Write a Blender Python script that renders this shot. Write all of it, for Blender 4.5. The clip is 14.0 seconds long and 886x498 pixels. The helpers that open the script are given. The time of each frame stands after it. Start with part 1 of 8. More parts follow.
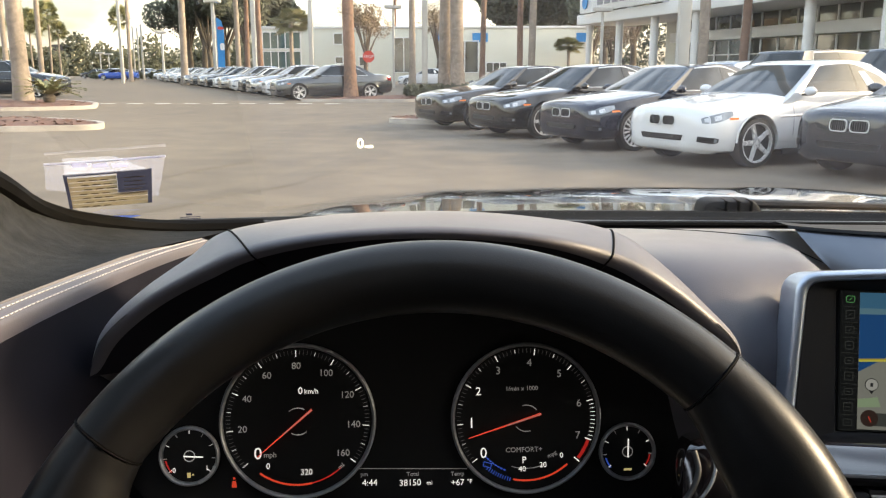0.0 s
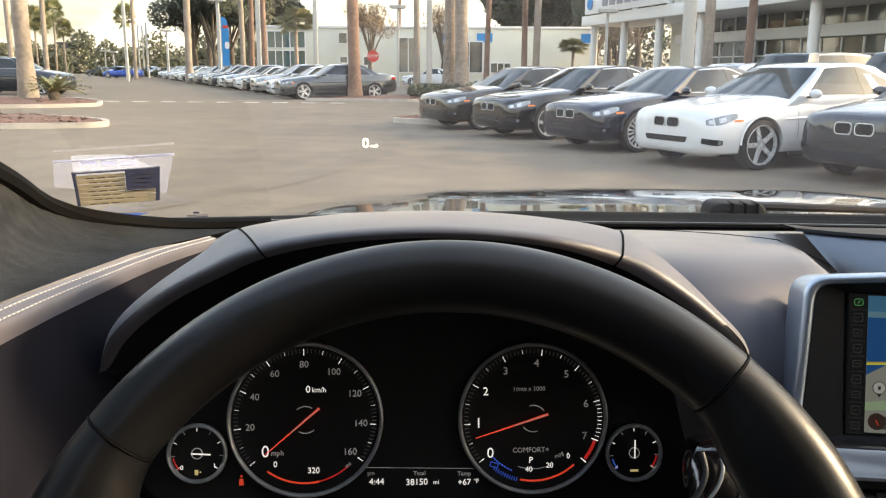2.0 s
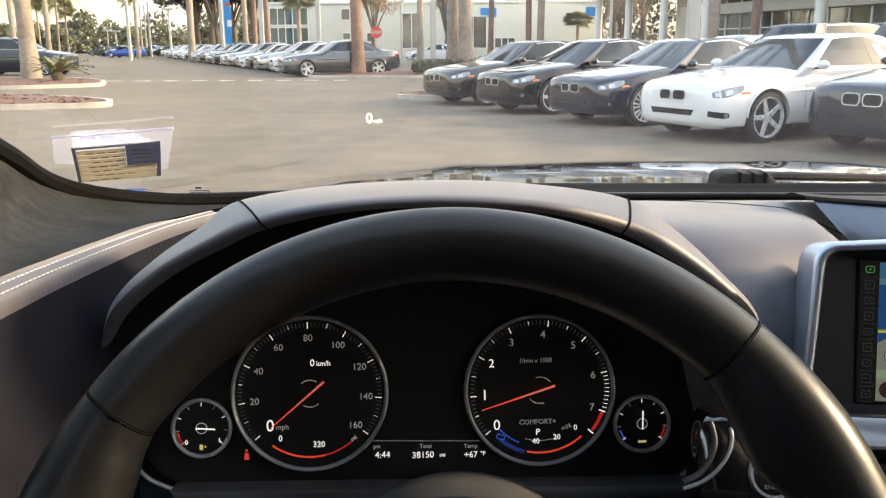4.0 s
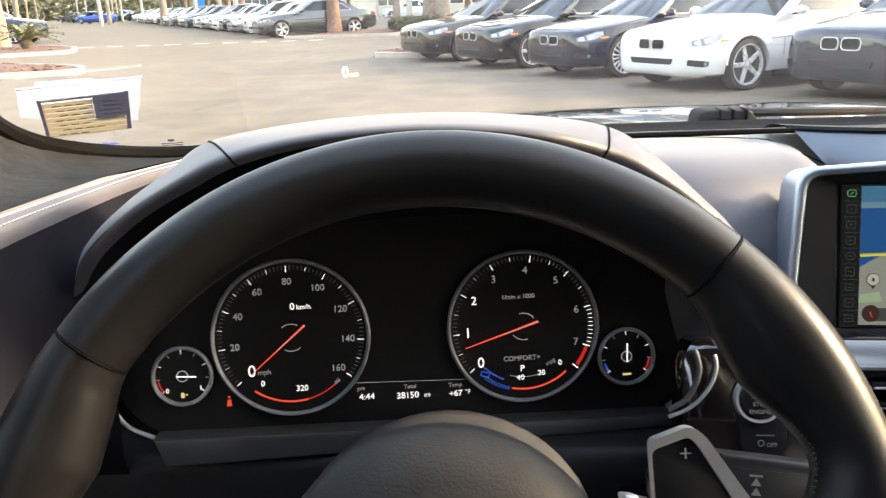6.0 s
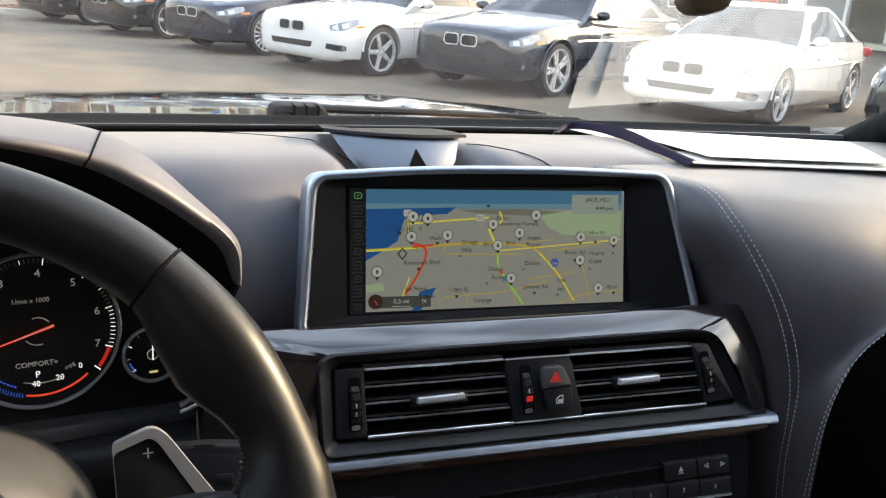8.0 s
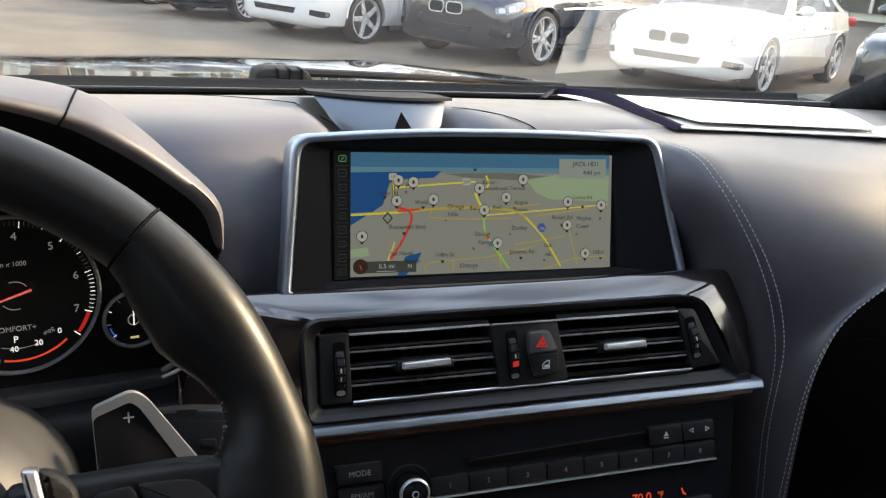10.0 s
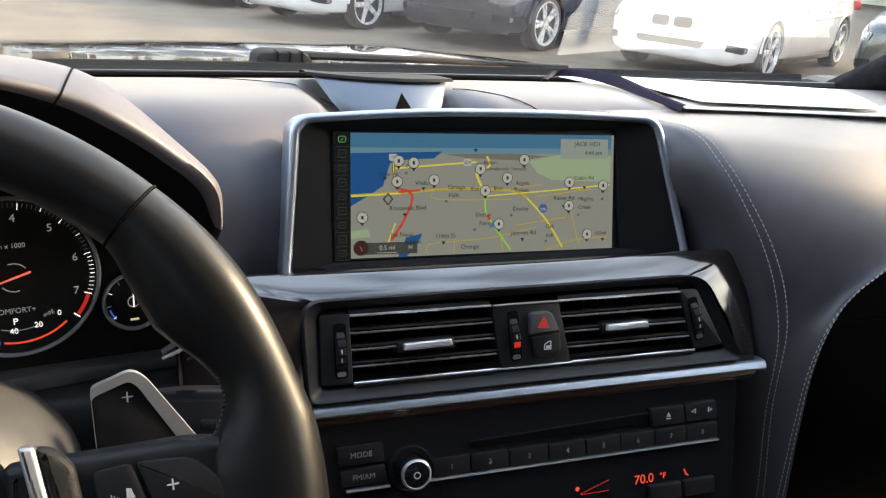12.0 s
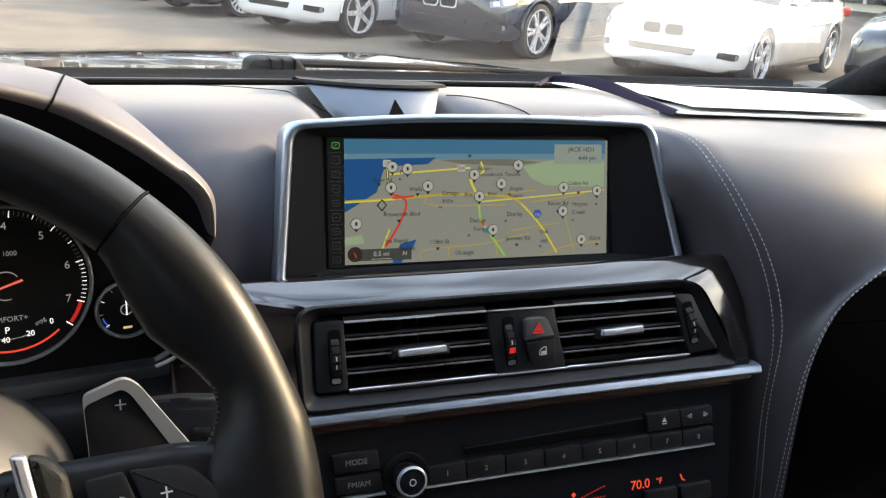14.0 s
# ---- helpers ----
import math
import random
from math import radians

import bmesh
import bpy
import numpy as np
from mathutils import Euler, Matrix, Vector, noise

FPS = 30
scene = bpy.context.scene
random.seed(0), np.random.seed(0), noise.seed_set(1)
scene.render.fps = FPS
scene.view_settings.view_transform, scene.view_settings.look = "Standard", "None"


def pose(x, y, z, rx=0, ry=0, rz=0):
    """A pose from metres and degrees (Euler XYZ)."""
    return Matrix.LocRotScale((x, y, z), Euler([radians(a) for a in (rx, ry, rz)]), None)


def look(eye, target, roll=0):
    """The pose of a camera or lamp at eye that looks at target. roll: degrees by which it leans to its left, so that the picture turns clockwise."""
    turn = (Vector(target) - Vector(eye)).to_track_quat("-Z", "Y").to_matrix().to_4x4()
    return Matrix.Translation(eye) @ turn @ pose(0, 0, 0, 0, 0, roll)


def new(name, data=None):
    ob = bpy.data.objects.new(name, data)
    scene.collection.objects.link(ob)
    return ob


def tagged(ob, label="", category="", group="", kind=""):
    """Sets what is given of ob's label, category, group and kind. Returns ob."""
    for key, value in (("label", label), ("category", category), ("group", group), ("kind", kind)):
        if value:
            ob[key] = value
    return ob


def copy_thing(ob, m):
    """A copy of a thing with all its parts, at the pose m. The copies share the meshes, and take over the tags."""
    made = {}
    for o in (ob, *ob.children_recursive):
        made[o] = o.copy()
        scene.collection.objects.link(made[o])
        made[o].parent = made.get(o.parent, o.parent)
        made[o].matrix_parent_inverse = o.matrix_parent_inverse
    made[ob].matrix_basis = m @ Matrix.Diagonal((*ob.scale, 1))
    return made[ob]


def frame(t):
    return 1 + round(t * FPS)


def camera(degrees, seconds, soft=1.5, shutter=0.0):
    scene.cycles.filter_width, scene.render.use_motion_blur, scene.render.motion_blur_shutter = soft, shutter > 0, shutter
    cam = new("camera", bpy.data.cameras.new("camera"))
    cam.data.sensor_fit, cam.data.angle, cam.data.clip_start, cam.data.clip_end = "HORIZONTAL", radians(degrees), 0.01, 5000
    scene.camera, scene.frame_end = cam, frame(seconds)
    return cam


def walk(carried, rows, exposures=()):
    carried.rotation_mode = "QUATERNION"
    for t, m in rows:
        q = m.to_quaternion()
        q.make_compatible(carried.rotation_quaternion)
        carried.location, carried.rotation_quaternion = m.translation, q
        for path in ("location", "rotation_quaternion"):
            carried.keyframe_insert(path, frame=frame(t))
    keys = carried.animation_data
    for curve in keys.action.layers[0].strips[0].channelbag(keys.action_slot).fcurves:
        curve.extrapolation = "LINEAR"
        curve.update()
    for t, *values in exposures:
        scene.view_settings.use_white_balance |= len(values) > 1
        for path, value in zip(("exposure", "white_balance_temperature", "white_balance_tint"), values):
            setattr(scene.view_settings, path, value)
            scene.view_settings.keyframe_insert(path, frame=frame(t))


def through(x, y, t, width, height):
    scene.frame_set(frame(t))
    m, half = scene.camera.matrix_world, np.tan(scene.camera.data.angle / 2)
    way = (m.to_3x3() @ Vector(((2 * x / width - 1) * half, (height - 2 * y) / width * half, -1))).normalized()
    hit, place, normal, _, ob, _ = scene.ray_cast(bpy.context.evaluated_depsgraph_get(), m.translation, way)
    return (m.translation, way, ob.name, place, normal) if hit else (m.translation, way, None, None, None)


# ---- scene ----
cam = camera(55.9, 14.0, soft=1.2, shutter=0.4)

PATH = [
    (0, (0.038, -0.574, 1.175), (-0.022, 1.38, 0.756), -0.0),
    (0.5, (0.034, -0.574, 1.174), (-0.033, 1.38, 0.751), 0.3),
    (1, (0.032, -0.575, 1.174), (-0.043, 1.378, 0.747), 0.4),
    (1.5, (0.033, -0.573, 1.174), (-0.041, 1.38, 0.749), 0.3),
    (2, (0.034, -0.575, 1.175), (-0.033, 1.38, 0.756), 0.4),
    (4.3, (0.035, -0.566, 1.166), (-0.044, 1.372, 0.679), -0.4),
    (4.5, (0.034, -0.565, 1.16), (-0.04, 1.37, 0.662), -0.5),
    (5, (0.034, -0.562, 1.149), (-0.031, 1.361, 0.603), -1.2),
    (5.5, (0.033, -0.561, 1.148), (-0.031, 1.354, 0.577), -1.6),
    (6, (0.038, -0.562, 1.152), (-0.005, 1.355, 0.584), -1.9),
    (6.5, (0.06, -0.57, 1.157), (0.17, 1.34, 0.573), -1.8),
    (7, (0.085, -0.572, 1.162), (0.456, 1.294, 0.542), 0.2),
    (7.5, (0.109, -0.58, 1.165), (0.706, 1.225, 0.544), 2.8),
    (8, (0.124, -0.597, 1.176), (0.882, 1.153, 0.575), 4.5),
    (10.5, (0.127, -0.59, 1.167), (0.916, 1.119, 0.492), 5.0),
    (11, (0.128, -0.592, 1.165), (0.914, 1.118, 0.486), 4.8),
    (11.5, (0.128, -0.589, 1.164), (0.91, 1.116, 0.472), 4.8),
    (12, (0.129, -0.59, 1.164), (0.908, 1.116, 0.467), 4.7),
    (12.5, (0.13, -0.59, 1.163), (0.908, 1.117, 0.47), 4.6),
    (13, (0.131, -0.588, 1.165), (0.916, 1.114, 0.468), 4.8),
    (13.5, (0.131, -0.591, 1.166), (0.92, 1.113, 0.477), 4.6),
    (14, (0.129, -0.589, 1.162), (0.923, 1.117, 0.484), 4.5),
]
EXPOSURES = tuple((t, stops, 7000, 10) for t, stops in ((0.0, 1.78), (2.2, 1.78), (4.5, 2.08), (5.0, 2.36), (6.0, 2.54), (7.0, 2.44), (7.5, 2.54), (8.0, 2.18), (10.5, 2.14), (11.0, 2.14), (12.0, 2.42), (14.0, 2.44)))
walk(cam, [(t, look(eye, aim, lean)) for t, eye, aim, lean in PATH], EXPOSURES)

# ---- sky and sun ----
SUN_AZ, SUN_EL = 84.0, 19.0          # degrees right of straight ahead, above the horizon
world = bpy.data.worlds.new("sky")
scene.world = world
world.use_nodes = True
wn = world.node_tree.nodes
wn.clear()
w_out, w_bg, w_sky = wn.new("ShaderNodeOutputWorld"), wn.new("ShaderNodeBackground"), wn.new("ShaderNodeTexSky")
w_sky.sky_type, w_sky.sun_disc = "NISHITA", False
w_sky.sun_elevation, w_sky.sun_rotation = radians(SUN_EL), radians(SUN_AZ)
w_sky.air_density, w_sky.dust_density = 1.0, 3.0
w_bg.inputs["Strength"].default_value = 0.14
# thin bright cloud over the blue
w_tc, w_no, w_ra, w_mx = (wn.new("ShaderNodeTexCoord"), wn.new("ShaderNodeTexNoise"), wn.new("ShaderNodeValToRGB"),
                          wn.new("ShaderNodeMixRGB"))
w_mp = wn.new("ShaderNodeMapping")
w_mp.inputs["Scale"].default_value = (1.0, 1.0, 3.0)
w_no.inputs["Scale"].default_value, w_no.inputs["Detail"].default_value = 5.0, 8.0
w_ra.color_ramp.elements[0].color = (0.16, 0.16, 0.16, 1)
w_ra.color_ramp.elements[0].position, w_ra.color_ramp.elements[1].position = 0.40, 0.58
w_gl = wn.new("ShaderNodeMixRGB")
w_gl.blend_type = "ADD"
w_gl.inputs["Fac"].default_value = 1.0
wl = world.node_tree.links
w_sp, w_hi = wn.new("ShaderNodeSeparateXYZ"), wn.new("ShaderNodeValToRGB")
w_hi.color_ramp.elements[0].color, w_hi.color_ramp.elements[1].color = (0.55, 0.48, 0.42, 1), (0.31, 0.37, 0.48, 1)
w_hi.color_ramp.elements[0].position, w_hi.color_ramp.elements[1].position = 0.10, 0.70
w_up = wn.new("ShaderNodeMixRGB")
w_up.blend_type = "MULTIPLY"
w_up.inputs["Fac"].default_value, w_up.inputs["Color2"].default_value = 1.0, (10.0, 10.0, 10.0, 1)
wl.new(w_tc.outputs["Generated"], w_sp.inputs[0])
wl.new(w_sp.outputs["Z"], w_hi.inputs["Fac"])
wl.new(w_hi.outputs["Color"], w_up.inputs["Color1"])
wl.new(w_up.outputs[0], w_gl.inputs["Color1"])
wl.new(w_sky.outputs["Color"], w_gl.inputs["Color2"])
wl.new(w_gl.outputs["Color"], w_mx.inputs["Color2"])
wl.new(w_tc.outputs["Generated"], w_mp.inputs["Vector"])
wl.new(w_mp.outputs["Vector"], w_no.inputs["Vector"])
wl.new(w_no.outputs["Fac"], w_ra.inputs["Fac"])
wl.new(w_ra.outputs["Color"], w_mx.inputs["Fac"])
wl.new(w_sky.outputs["Color"], w_mx.inputs["Color1"])
wl.new(w_mx.outputs["Color"], w_bg.inputs["Color"])
wl.new(w_bg.outputs["Background"], w_out.inputs["Surface"])

sun = new("sun", bpy.data.lights.new("sun", "SUN"))
sun.data.energy, sun.data.angle, sun.data.color = 2.3, radians(8.0), (1.0, 0.79, 0.54)
s_az, s_el = radians(SUN_AZ), radians(SUN_EL)
sun_dir = Vector((math.sin(s_az) * math.cos(s_el), math.cos(s_az) * math.cos(s_el), math.sin(s_el)))
sun.matrix_basis = look(sun_dir * 60, (0, 0, 0))


# ---- materials ----
def mat(name, base, rough=0.5, metal=0.0, vary=0.15, scale=20.0, bump=0.0, bump_scale=200.0, coat=0.0, spec=0.5,
        emit=None, power=0.0, second=None, patch=0.0, sheen=0.0, per_object=0.0):
    """Principled surface; base colour varied at two scales, with a fine relief."""
    m = bpy.data.materials.new(name)
    m.use_nodes = True
    n, l = m.node_tree.nodes, m.node_tree.links
    b = n["Principled BSDF"]
    b.inputs["Roughness"].default_value, b.inputs["Metallic"].default_value = rough, metal
    b.inputs["Specular IOR Level"].default_value = spec
    b.inputs["Coat Weight"].default_value, b.inputs["Coat Roughness"].default_value = coat, 0.03
    b.inputs["Sheen Weight"].default_value = sheen
    b.inputs["Base Color"].default_value = (*base, 1)
    if emit:
        b.inputs["Emission Color"].default_value, b.inputs["Emission Strength"].default_value = (*emit, 1), power
    if vary > 0:
        tc, n1, n2 = n.new("ShaderNodeTexCoord"), n.new("ShaderNodeTexNoise"), n.new("ShaderNodeTexNoise")
        n1.inputs["Scale"].default_value, n1.inputs["Detail"].default_value = scale, 6
        n2.inputs["Scale"].default_value, n2.inputs["Detail"].default_value = scale * 0.13, 3
        l.new(tc.outputs["Object"], n1.inputs["Vector"])
        l.new(tc.outputs["Object"], n2.inputs["Vector"])
        add = n.new("ShaderNodeMath")
        add.operation = "ADD"
        l.new(n1.outputs["Fac"], add.inputs[0])
        l.new(n2.outputs["Fac"], add.inputs[1])
        rng = n.new("ShaderNodeMapRange")
        rng.inputs["From Min"].default_value, rng.inputs["From Max"].default_value = 0.65, 1.35
        l.new(add.outputs[0], rng.inputs["Value"])
        mix = n.new("ShaderNodeMixRGB")
        other = second or tuple(c * (1 + vary * 1.6) for c in base)
        mix.inputs["Color1"].default_value = (*[c * (1 - vary) for c in base], 1)
        mix.inputs["Color2"].default_value = (*other, 1)
        l.new(rng.outputs[0], mix.inputs["Fac"])
        col = mix.outputs[0]
        if per_object:
            oi, hs = n.new("ShaderNodeObjectInfo"), n.new("ShaderNodeHueSaturation")
            mr = n.new("ShaderNodeMapRange")
            mr.inputs["To Min"].default_value, mr.inputs["To Max"].default_value = 1 - per_object, 1 + per_object
            l.new(oi.outputs["Random"], mr.inputs["Value"])
            l.new(mr.outputs[0], hs.inputs["Value"])
            l.new(col, hs.inputs["Color"])
            col = hs.outputs[0]
        l.new(col, b.inputs["Base Color"])
        rr = n.new("ShaderNodeMapRange")
        rr.inputs["From Min"].default_value, rr.inputs["From Max"].default_value = 0.6, 1.4
        rr.inputs["To Min"].default_value, rr.inputs["To Max"].default_value = max(0.0, rough * 0.85), min(1.0, rough * 1.15)
        l.new(add.outputs[0], rr.inputs["Value"])
        l.new(rr.outputs[0], b.inputs["Roughness"])
    if bump > 0:
        tc2, nb, bp = n.new("ShaderNodeTexCoord"), n.new("ShaderNodeTexNoise"), n.new("ShaderNodeBump")
        nb.inputs["Scale"].default_value, nb.inputs["Detail"].default_value = bump_scale, 3
        bp.inputs["Strength"].default_value, bp.inputs["Distance"].default_value = bump, 0.4 / bump_scale
        l.new(tc2.outputs["Object"], nb.inputs["Vector"])
        l.new(nb.outputs["Fac"], bp.inputs["Height"])
        l.new(bp.outputs[0], b.inputs["Normal"])
    return m


def pane_mat(name, tint=(0.93, 0.96, 0.95), ior=1.5, dust=0.0):
    """A thin sheet of glass: clear, with a gloss that grows at a slant."""
    m = bpy.data.materials.new(name)
    m.use_nodes = True
    n, l = m.node_tree.nodes, m.node_tree.links
    n.clear()
    out, mx, tr, gl, fr = (n.new("ShaderNodeOutputMaterial"), n.new("ShaderNodeMixShader"), n.new("ShaderNodeBsdfTransparent"),
                           n.new("ShaderNodeBsdfGlossy"), n.new("ShaderNodeFresnel"))
    tr.inputs["Color"].default_value = (*tint, 1)
    gl.inputs["Roughness"].default_value = 0.0
    fr.inputs["IOR"].default_value = ior
    l.new(fr.outputs[0], mx.inputs[0])
    last = tr.outputs[0]
    if dust:
        df, m2, tc, no, rg = (n.new("ShaderNodeBsdfDiffuse"), n.new("ShaderNodeMixShader"), n.new("ShaderNodeTexCoord"),
                              n.new("ShaderNodeTexNoise"), n.new("ShaderNodeMapRange"))
        df.inputs["Color"].default_value = (0.75, 0.72, 0.66, 1)
        no.inputs["Scale"].default_value, no.inputs["Detail"].default_value = 7.0, 8.0
        rg.inputs["To Min"].default_value, rg.inputs["To Max"].default_value = dust * 0.4, dust * 1.6
        rg.inputs["From Min"].default_value, rg.inputs["From Max"].default_value = 0.35, 0.65
        l.new(tc.outputs["Object"], no.inputs["Vector"])
        l.new(no.outputs["Fac"], rg.inputs["Value"])
        l.new(rg.outputs[0], m2.inputs[0])
        l.new(tr.outputs[0], m2.inputs[1])
        l.new(df.outputs[0], m2.inputs[2])
        last = m2.outputs[0]
    l.new(last, mx.inputs[1])
    l.new(gl.outputs[0], mx.inputs[2])
    l.new(mx.outputs[0], out.inputs["Surface"])
    return m


M_LEATHER = mat("dash_leather", (0.052, 0.047, 0.056), 0.46, vary=0.2, scale=30, bump=0.25, bump_scale=900, spec=0.65, sheen=0.12)
M_LEATHER_RIM = mat("rim_leather", (0.010, 0.010, 0.0105), 0.34, vary=0.2, scale=40, bump=0.15, bump_scale=1200, spec=0.28)
M_PAD = mat("airbag_vinyl", (0.030, 0.029, 0.028), 0.55, vary=0.2, scale=60, bump=0.5, bump_scale=700, spec=0.2)
M_SUEDE = mat("grey_suede", (0.020, 0.021, 0.022), 0.95, vary=0.45, scale=70, bump=0.6, bump_scale=500, spec=0.05)
M_BLACK = mat("black_plastic", (0.014, 0.014, 0.016), 0.42, vary=0.2, scale=50, bump=0.1, bump_scale=1500, spec=0.3)
# dark navy leather; also carries the shade on hood face and roll side
M_SIDE = mat("navy_leather_and_shade", (0.008, 0.008, 0.012), 0.55, vary=0.2, scale=40, bump=0.2, bump_scale=900, spec=0.05)
M_GLOSS = mat("gloss_black", (0.012, 0.012, 0.014), 0.12, vary=0.1, scale=30)
M_DARKGREY = mat("dark_grey_plastic", (0.048, 0.049, 0.052), 0.5, vary=0.15, scale=60, bump=0.15, bump_scale=1500)
# near-black for joints and trim; stands for shade in recesses and glovebox
M_VOID = mat("black_and_recess_shade", (0.004, 0.004, 0.004), 0.8, vary=0.1, spec=0.06)
M_WOOD = mat("dark_lacquered_wood", (0.014, 0.011, 0.012), 0.07, vary=0.5, scale=25, coat=1.0, second=(0.030, 0.021, 0.020))
M_WOOD.node_tree.nodes["Principled BSDF"].inputs["Coat IOR"].default_value = 1.75
M_WOOD.node_tree.nodes["Principled BSDF"].inputs["Coat Roughness"].default_value = 0.09
M_CHROME = mat("satin_chrome", (0.50, 0.51, 0.53), 0.30, metal=0.55, vary=0.06, scale=80)
# grey of sill and sign bar; also the painted highlight on the slats
M_EDGE = mat("grey_trim_and_highlight", (0.11, 0.11, 0.115), 0.45, vary=0.2, scale=120)
M_REFLECT_BROWN = mat("brown_reflection_gloss", (0.060, 0.026, 0.015), 0.12, vary=0.4, scale=30, coat=1.0)
M_RUBBER = mat("matt_black_rubber", (0.010, 0.010, 0.011), 0.75, vary=0.2, scale=40, spec=0.3)
M_CHROME_BRIGHT = mat("polished_chrome", (0.78, 0.78, 0.80), 0.15, metal=0.6, vary=0.03)
M_RING = mat("dial_ring", (0.30, 0.31, 0.32), 0.40, metal=0.3, vary=0.1)
M_SPEAKER = mat("speaker_metal", (0.16, 0.175, 0.20), 0.35, metal=0.85, vary=0.1)
M_STITCH = mat("white_thread", (0.52, 0.50, 0.48), 0.8, vary=0.1)
M_STITCH_GREY = mat("pale_grey_thread", (0.45, 0.445, 0.44), 0.85, vary=0.1)
M_SILVER = mat("satin_silver", (0.42, 0.47, 0.54), 0.36, metal=0.85, vary=0.03, scale=60)
M_STITCH_DK = mat("grey_thread", (0.06, 0.06, 0.06), 0.8, vary=0.1)
M_FACE = mat("dial_face", (0.010, 0.010, 0.0105), 0.5, vary=0.1, spec=0.2)
M_WHITE_LIT = mat("lit_white", (0.6, 0.6, 0.6), 0.6, vary=0, emit=(1.0, 0.98, 0.95), power=0.21)
M_TICK = mat("dim_tick", (0.16, 0.16, 0.16), 0.6, vary=0, emit=(0.8, 0.78, 0.76), power=0.02)
M_GREY_LIT = mat("lit_grey", (0.4, 0.4, 0.4), 0.6, vary=0, emit=(0.8, 0.78, 0.76), power=0.04)
M_RED_LIT = mat("lit_red", (0.5, 0.05, 0.02), 0.5, vary=0, emit=(1.0, 0.09, 0.04), power=0.12)
M_RED_DIM = mat("lit_red_dim", (0.3, 0.02, 0.02), 0.5, vary=0, emit=(0.8, 0.03, 0.02), power=0.1)
M_NEEDLE = mat("needle_red", (0.6, 0.08, 0.04), 0.4, vary=0, emit=(1.0, 0.09, 0.05), power=0.16)
M_BLUE_LIT = mat("lit_blue", (0.05, 0.1, 0.5), 0.5, vary=0, emit=(0.05, 0.16, 0.9), power=0.11)
M_AMBER_LIT = mat("lit_amber", (0.5, 0.35, 0.1), 0.5, vary=0, emit=(0.9, 0.75, 0.35), power=0.12)
M_PRINT = mat("grey_print", (0.60, 0.60, 0.60), 0.6, vary=0.05)
M_PRINT_DIM = mat("dim_grey_print", (0.24, 0.24, 0.24), 0.6, vary=0.05)
M_HOOD = mat("matt_black_surround", (0.008, 0.008, 0.009), 0.7, vary=0.2, scale=60, bump=0.1, bump_scale=1500, spec=0.15)
M_WINDSCREEN = pane_mat("windscreen_glass", (0.90, 0.93, 0.90), 1.95, dust=0.02)
M_PAPER = mat("white_paper", (0.80, 0.79, 0.76), 0.7, vary=0.04, scale=8)
M_HEADLINER = mat("headliner", (0.045, 0.044, 0.044), 0.95, vary=0.15, scale=60)


# ---- builders ----
def wm(ob):
    return wm(ob.parent) @ ob.matrix_basis if ob.parent else ob.matrix_basis.copy()


def thing(name, label, category, at=(0, 0, 0), group="", kind=""):
    ob = new(name)
    ob.empty_display_size = 0.05
    ob.location = at
    return tagged(ob, label, category, group, kind)


def finish(bm, smooth=30.0, m=None):
    if m is not None:
        bm.transform(m)
    bmesh.ops.recalc_face_normals(bm, faces=bm.faces[:])
    me = bpy.data.meshes.new("mesh")
    bm.to_mesh(me)
    bm.free()
    if smooth:
        me.polygons.foreach_set("use_smooth", [True] * len(me.polygons))
        me.set_sharp_from_angle(angle=radians(smooth))
    return me


def part(name, bm, material, parent, label="", smooth=30.0):
    """Links a bmesh, in the world's coordinates, as one mesh under a thing or a part."""
    me = finish(bm, smooth, wm(parent).inverted())
    me.materials.append(material)
    ob = new(name, me)
    ob.parent = parent
    return tagged(ob, label)


def single(name, bm, material, label, category, group="", kind="", smooth=30.0):
    me = finish(bm, smooth)
    me.materials.append(material)
    return tagged(new(name, me), label, category, group, kind)


def box(size, m=None, bevel=0.0, seg=2, bm=None):
    bm2 = bmesh.new()
    bmesh.ops.create_cube(bm2, size=1)
    bm2.transform(Matrix.Diagonal((*size, 1)))
    if bevel:
        bmesh.ops.bevel(bm2, geom=bm2.edges[:], offset=bevel, segments=seg, profile=0.5, affect="EDGES")
    if m is not None:
        bm2.transform(m)
    return join(bm, bm2)


def join(bm, other):
    if bm is None:
        return other
    me = bpy.data.meshes.new("tmp")
    other.to_mesh(me)
    other.free()
    bm.from_mesh(me)
    bpy.data.meshes.remove(me)
    return bm


def prism(pts, z0, z1, m=None, bevel=0.0, bm=None, seg=2):
    """A polygon in x, y raised from z0 to z1; the upper rim bevelled."""
    b = bmesh.new()
    lo = [b.verts.new((x, y, z0)) for x, y in pts]
    f = b.faces.new(lo)
    r = bmesh.ops.extrude_face_region(b, geom=[f])
    top = [v for v in r["geom"] if isinstance(v, bmesh.types.BMVert)]
    for v in top:
        v.co.z = z1
    if bevel:
        es = [e for e in b.edges if all(abs(v.co.z - z1) < 1e-7 for v in e.verts)]
        bmesh.ops.bevel(b, geom=es, offset=bevel, segments=seg, profile=0.5, affect="EDGES")
    if m is not None:
        b.transform(m)
    return join(bm, b)


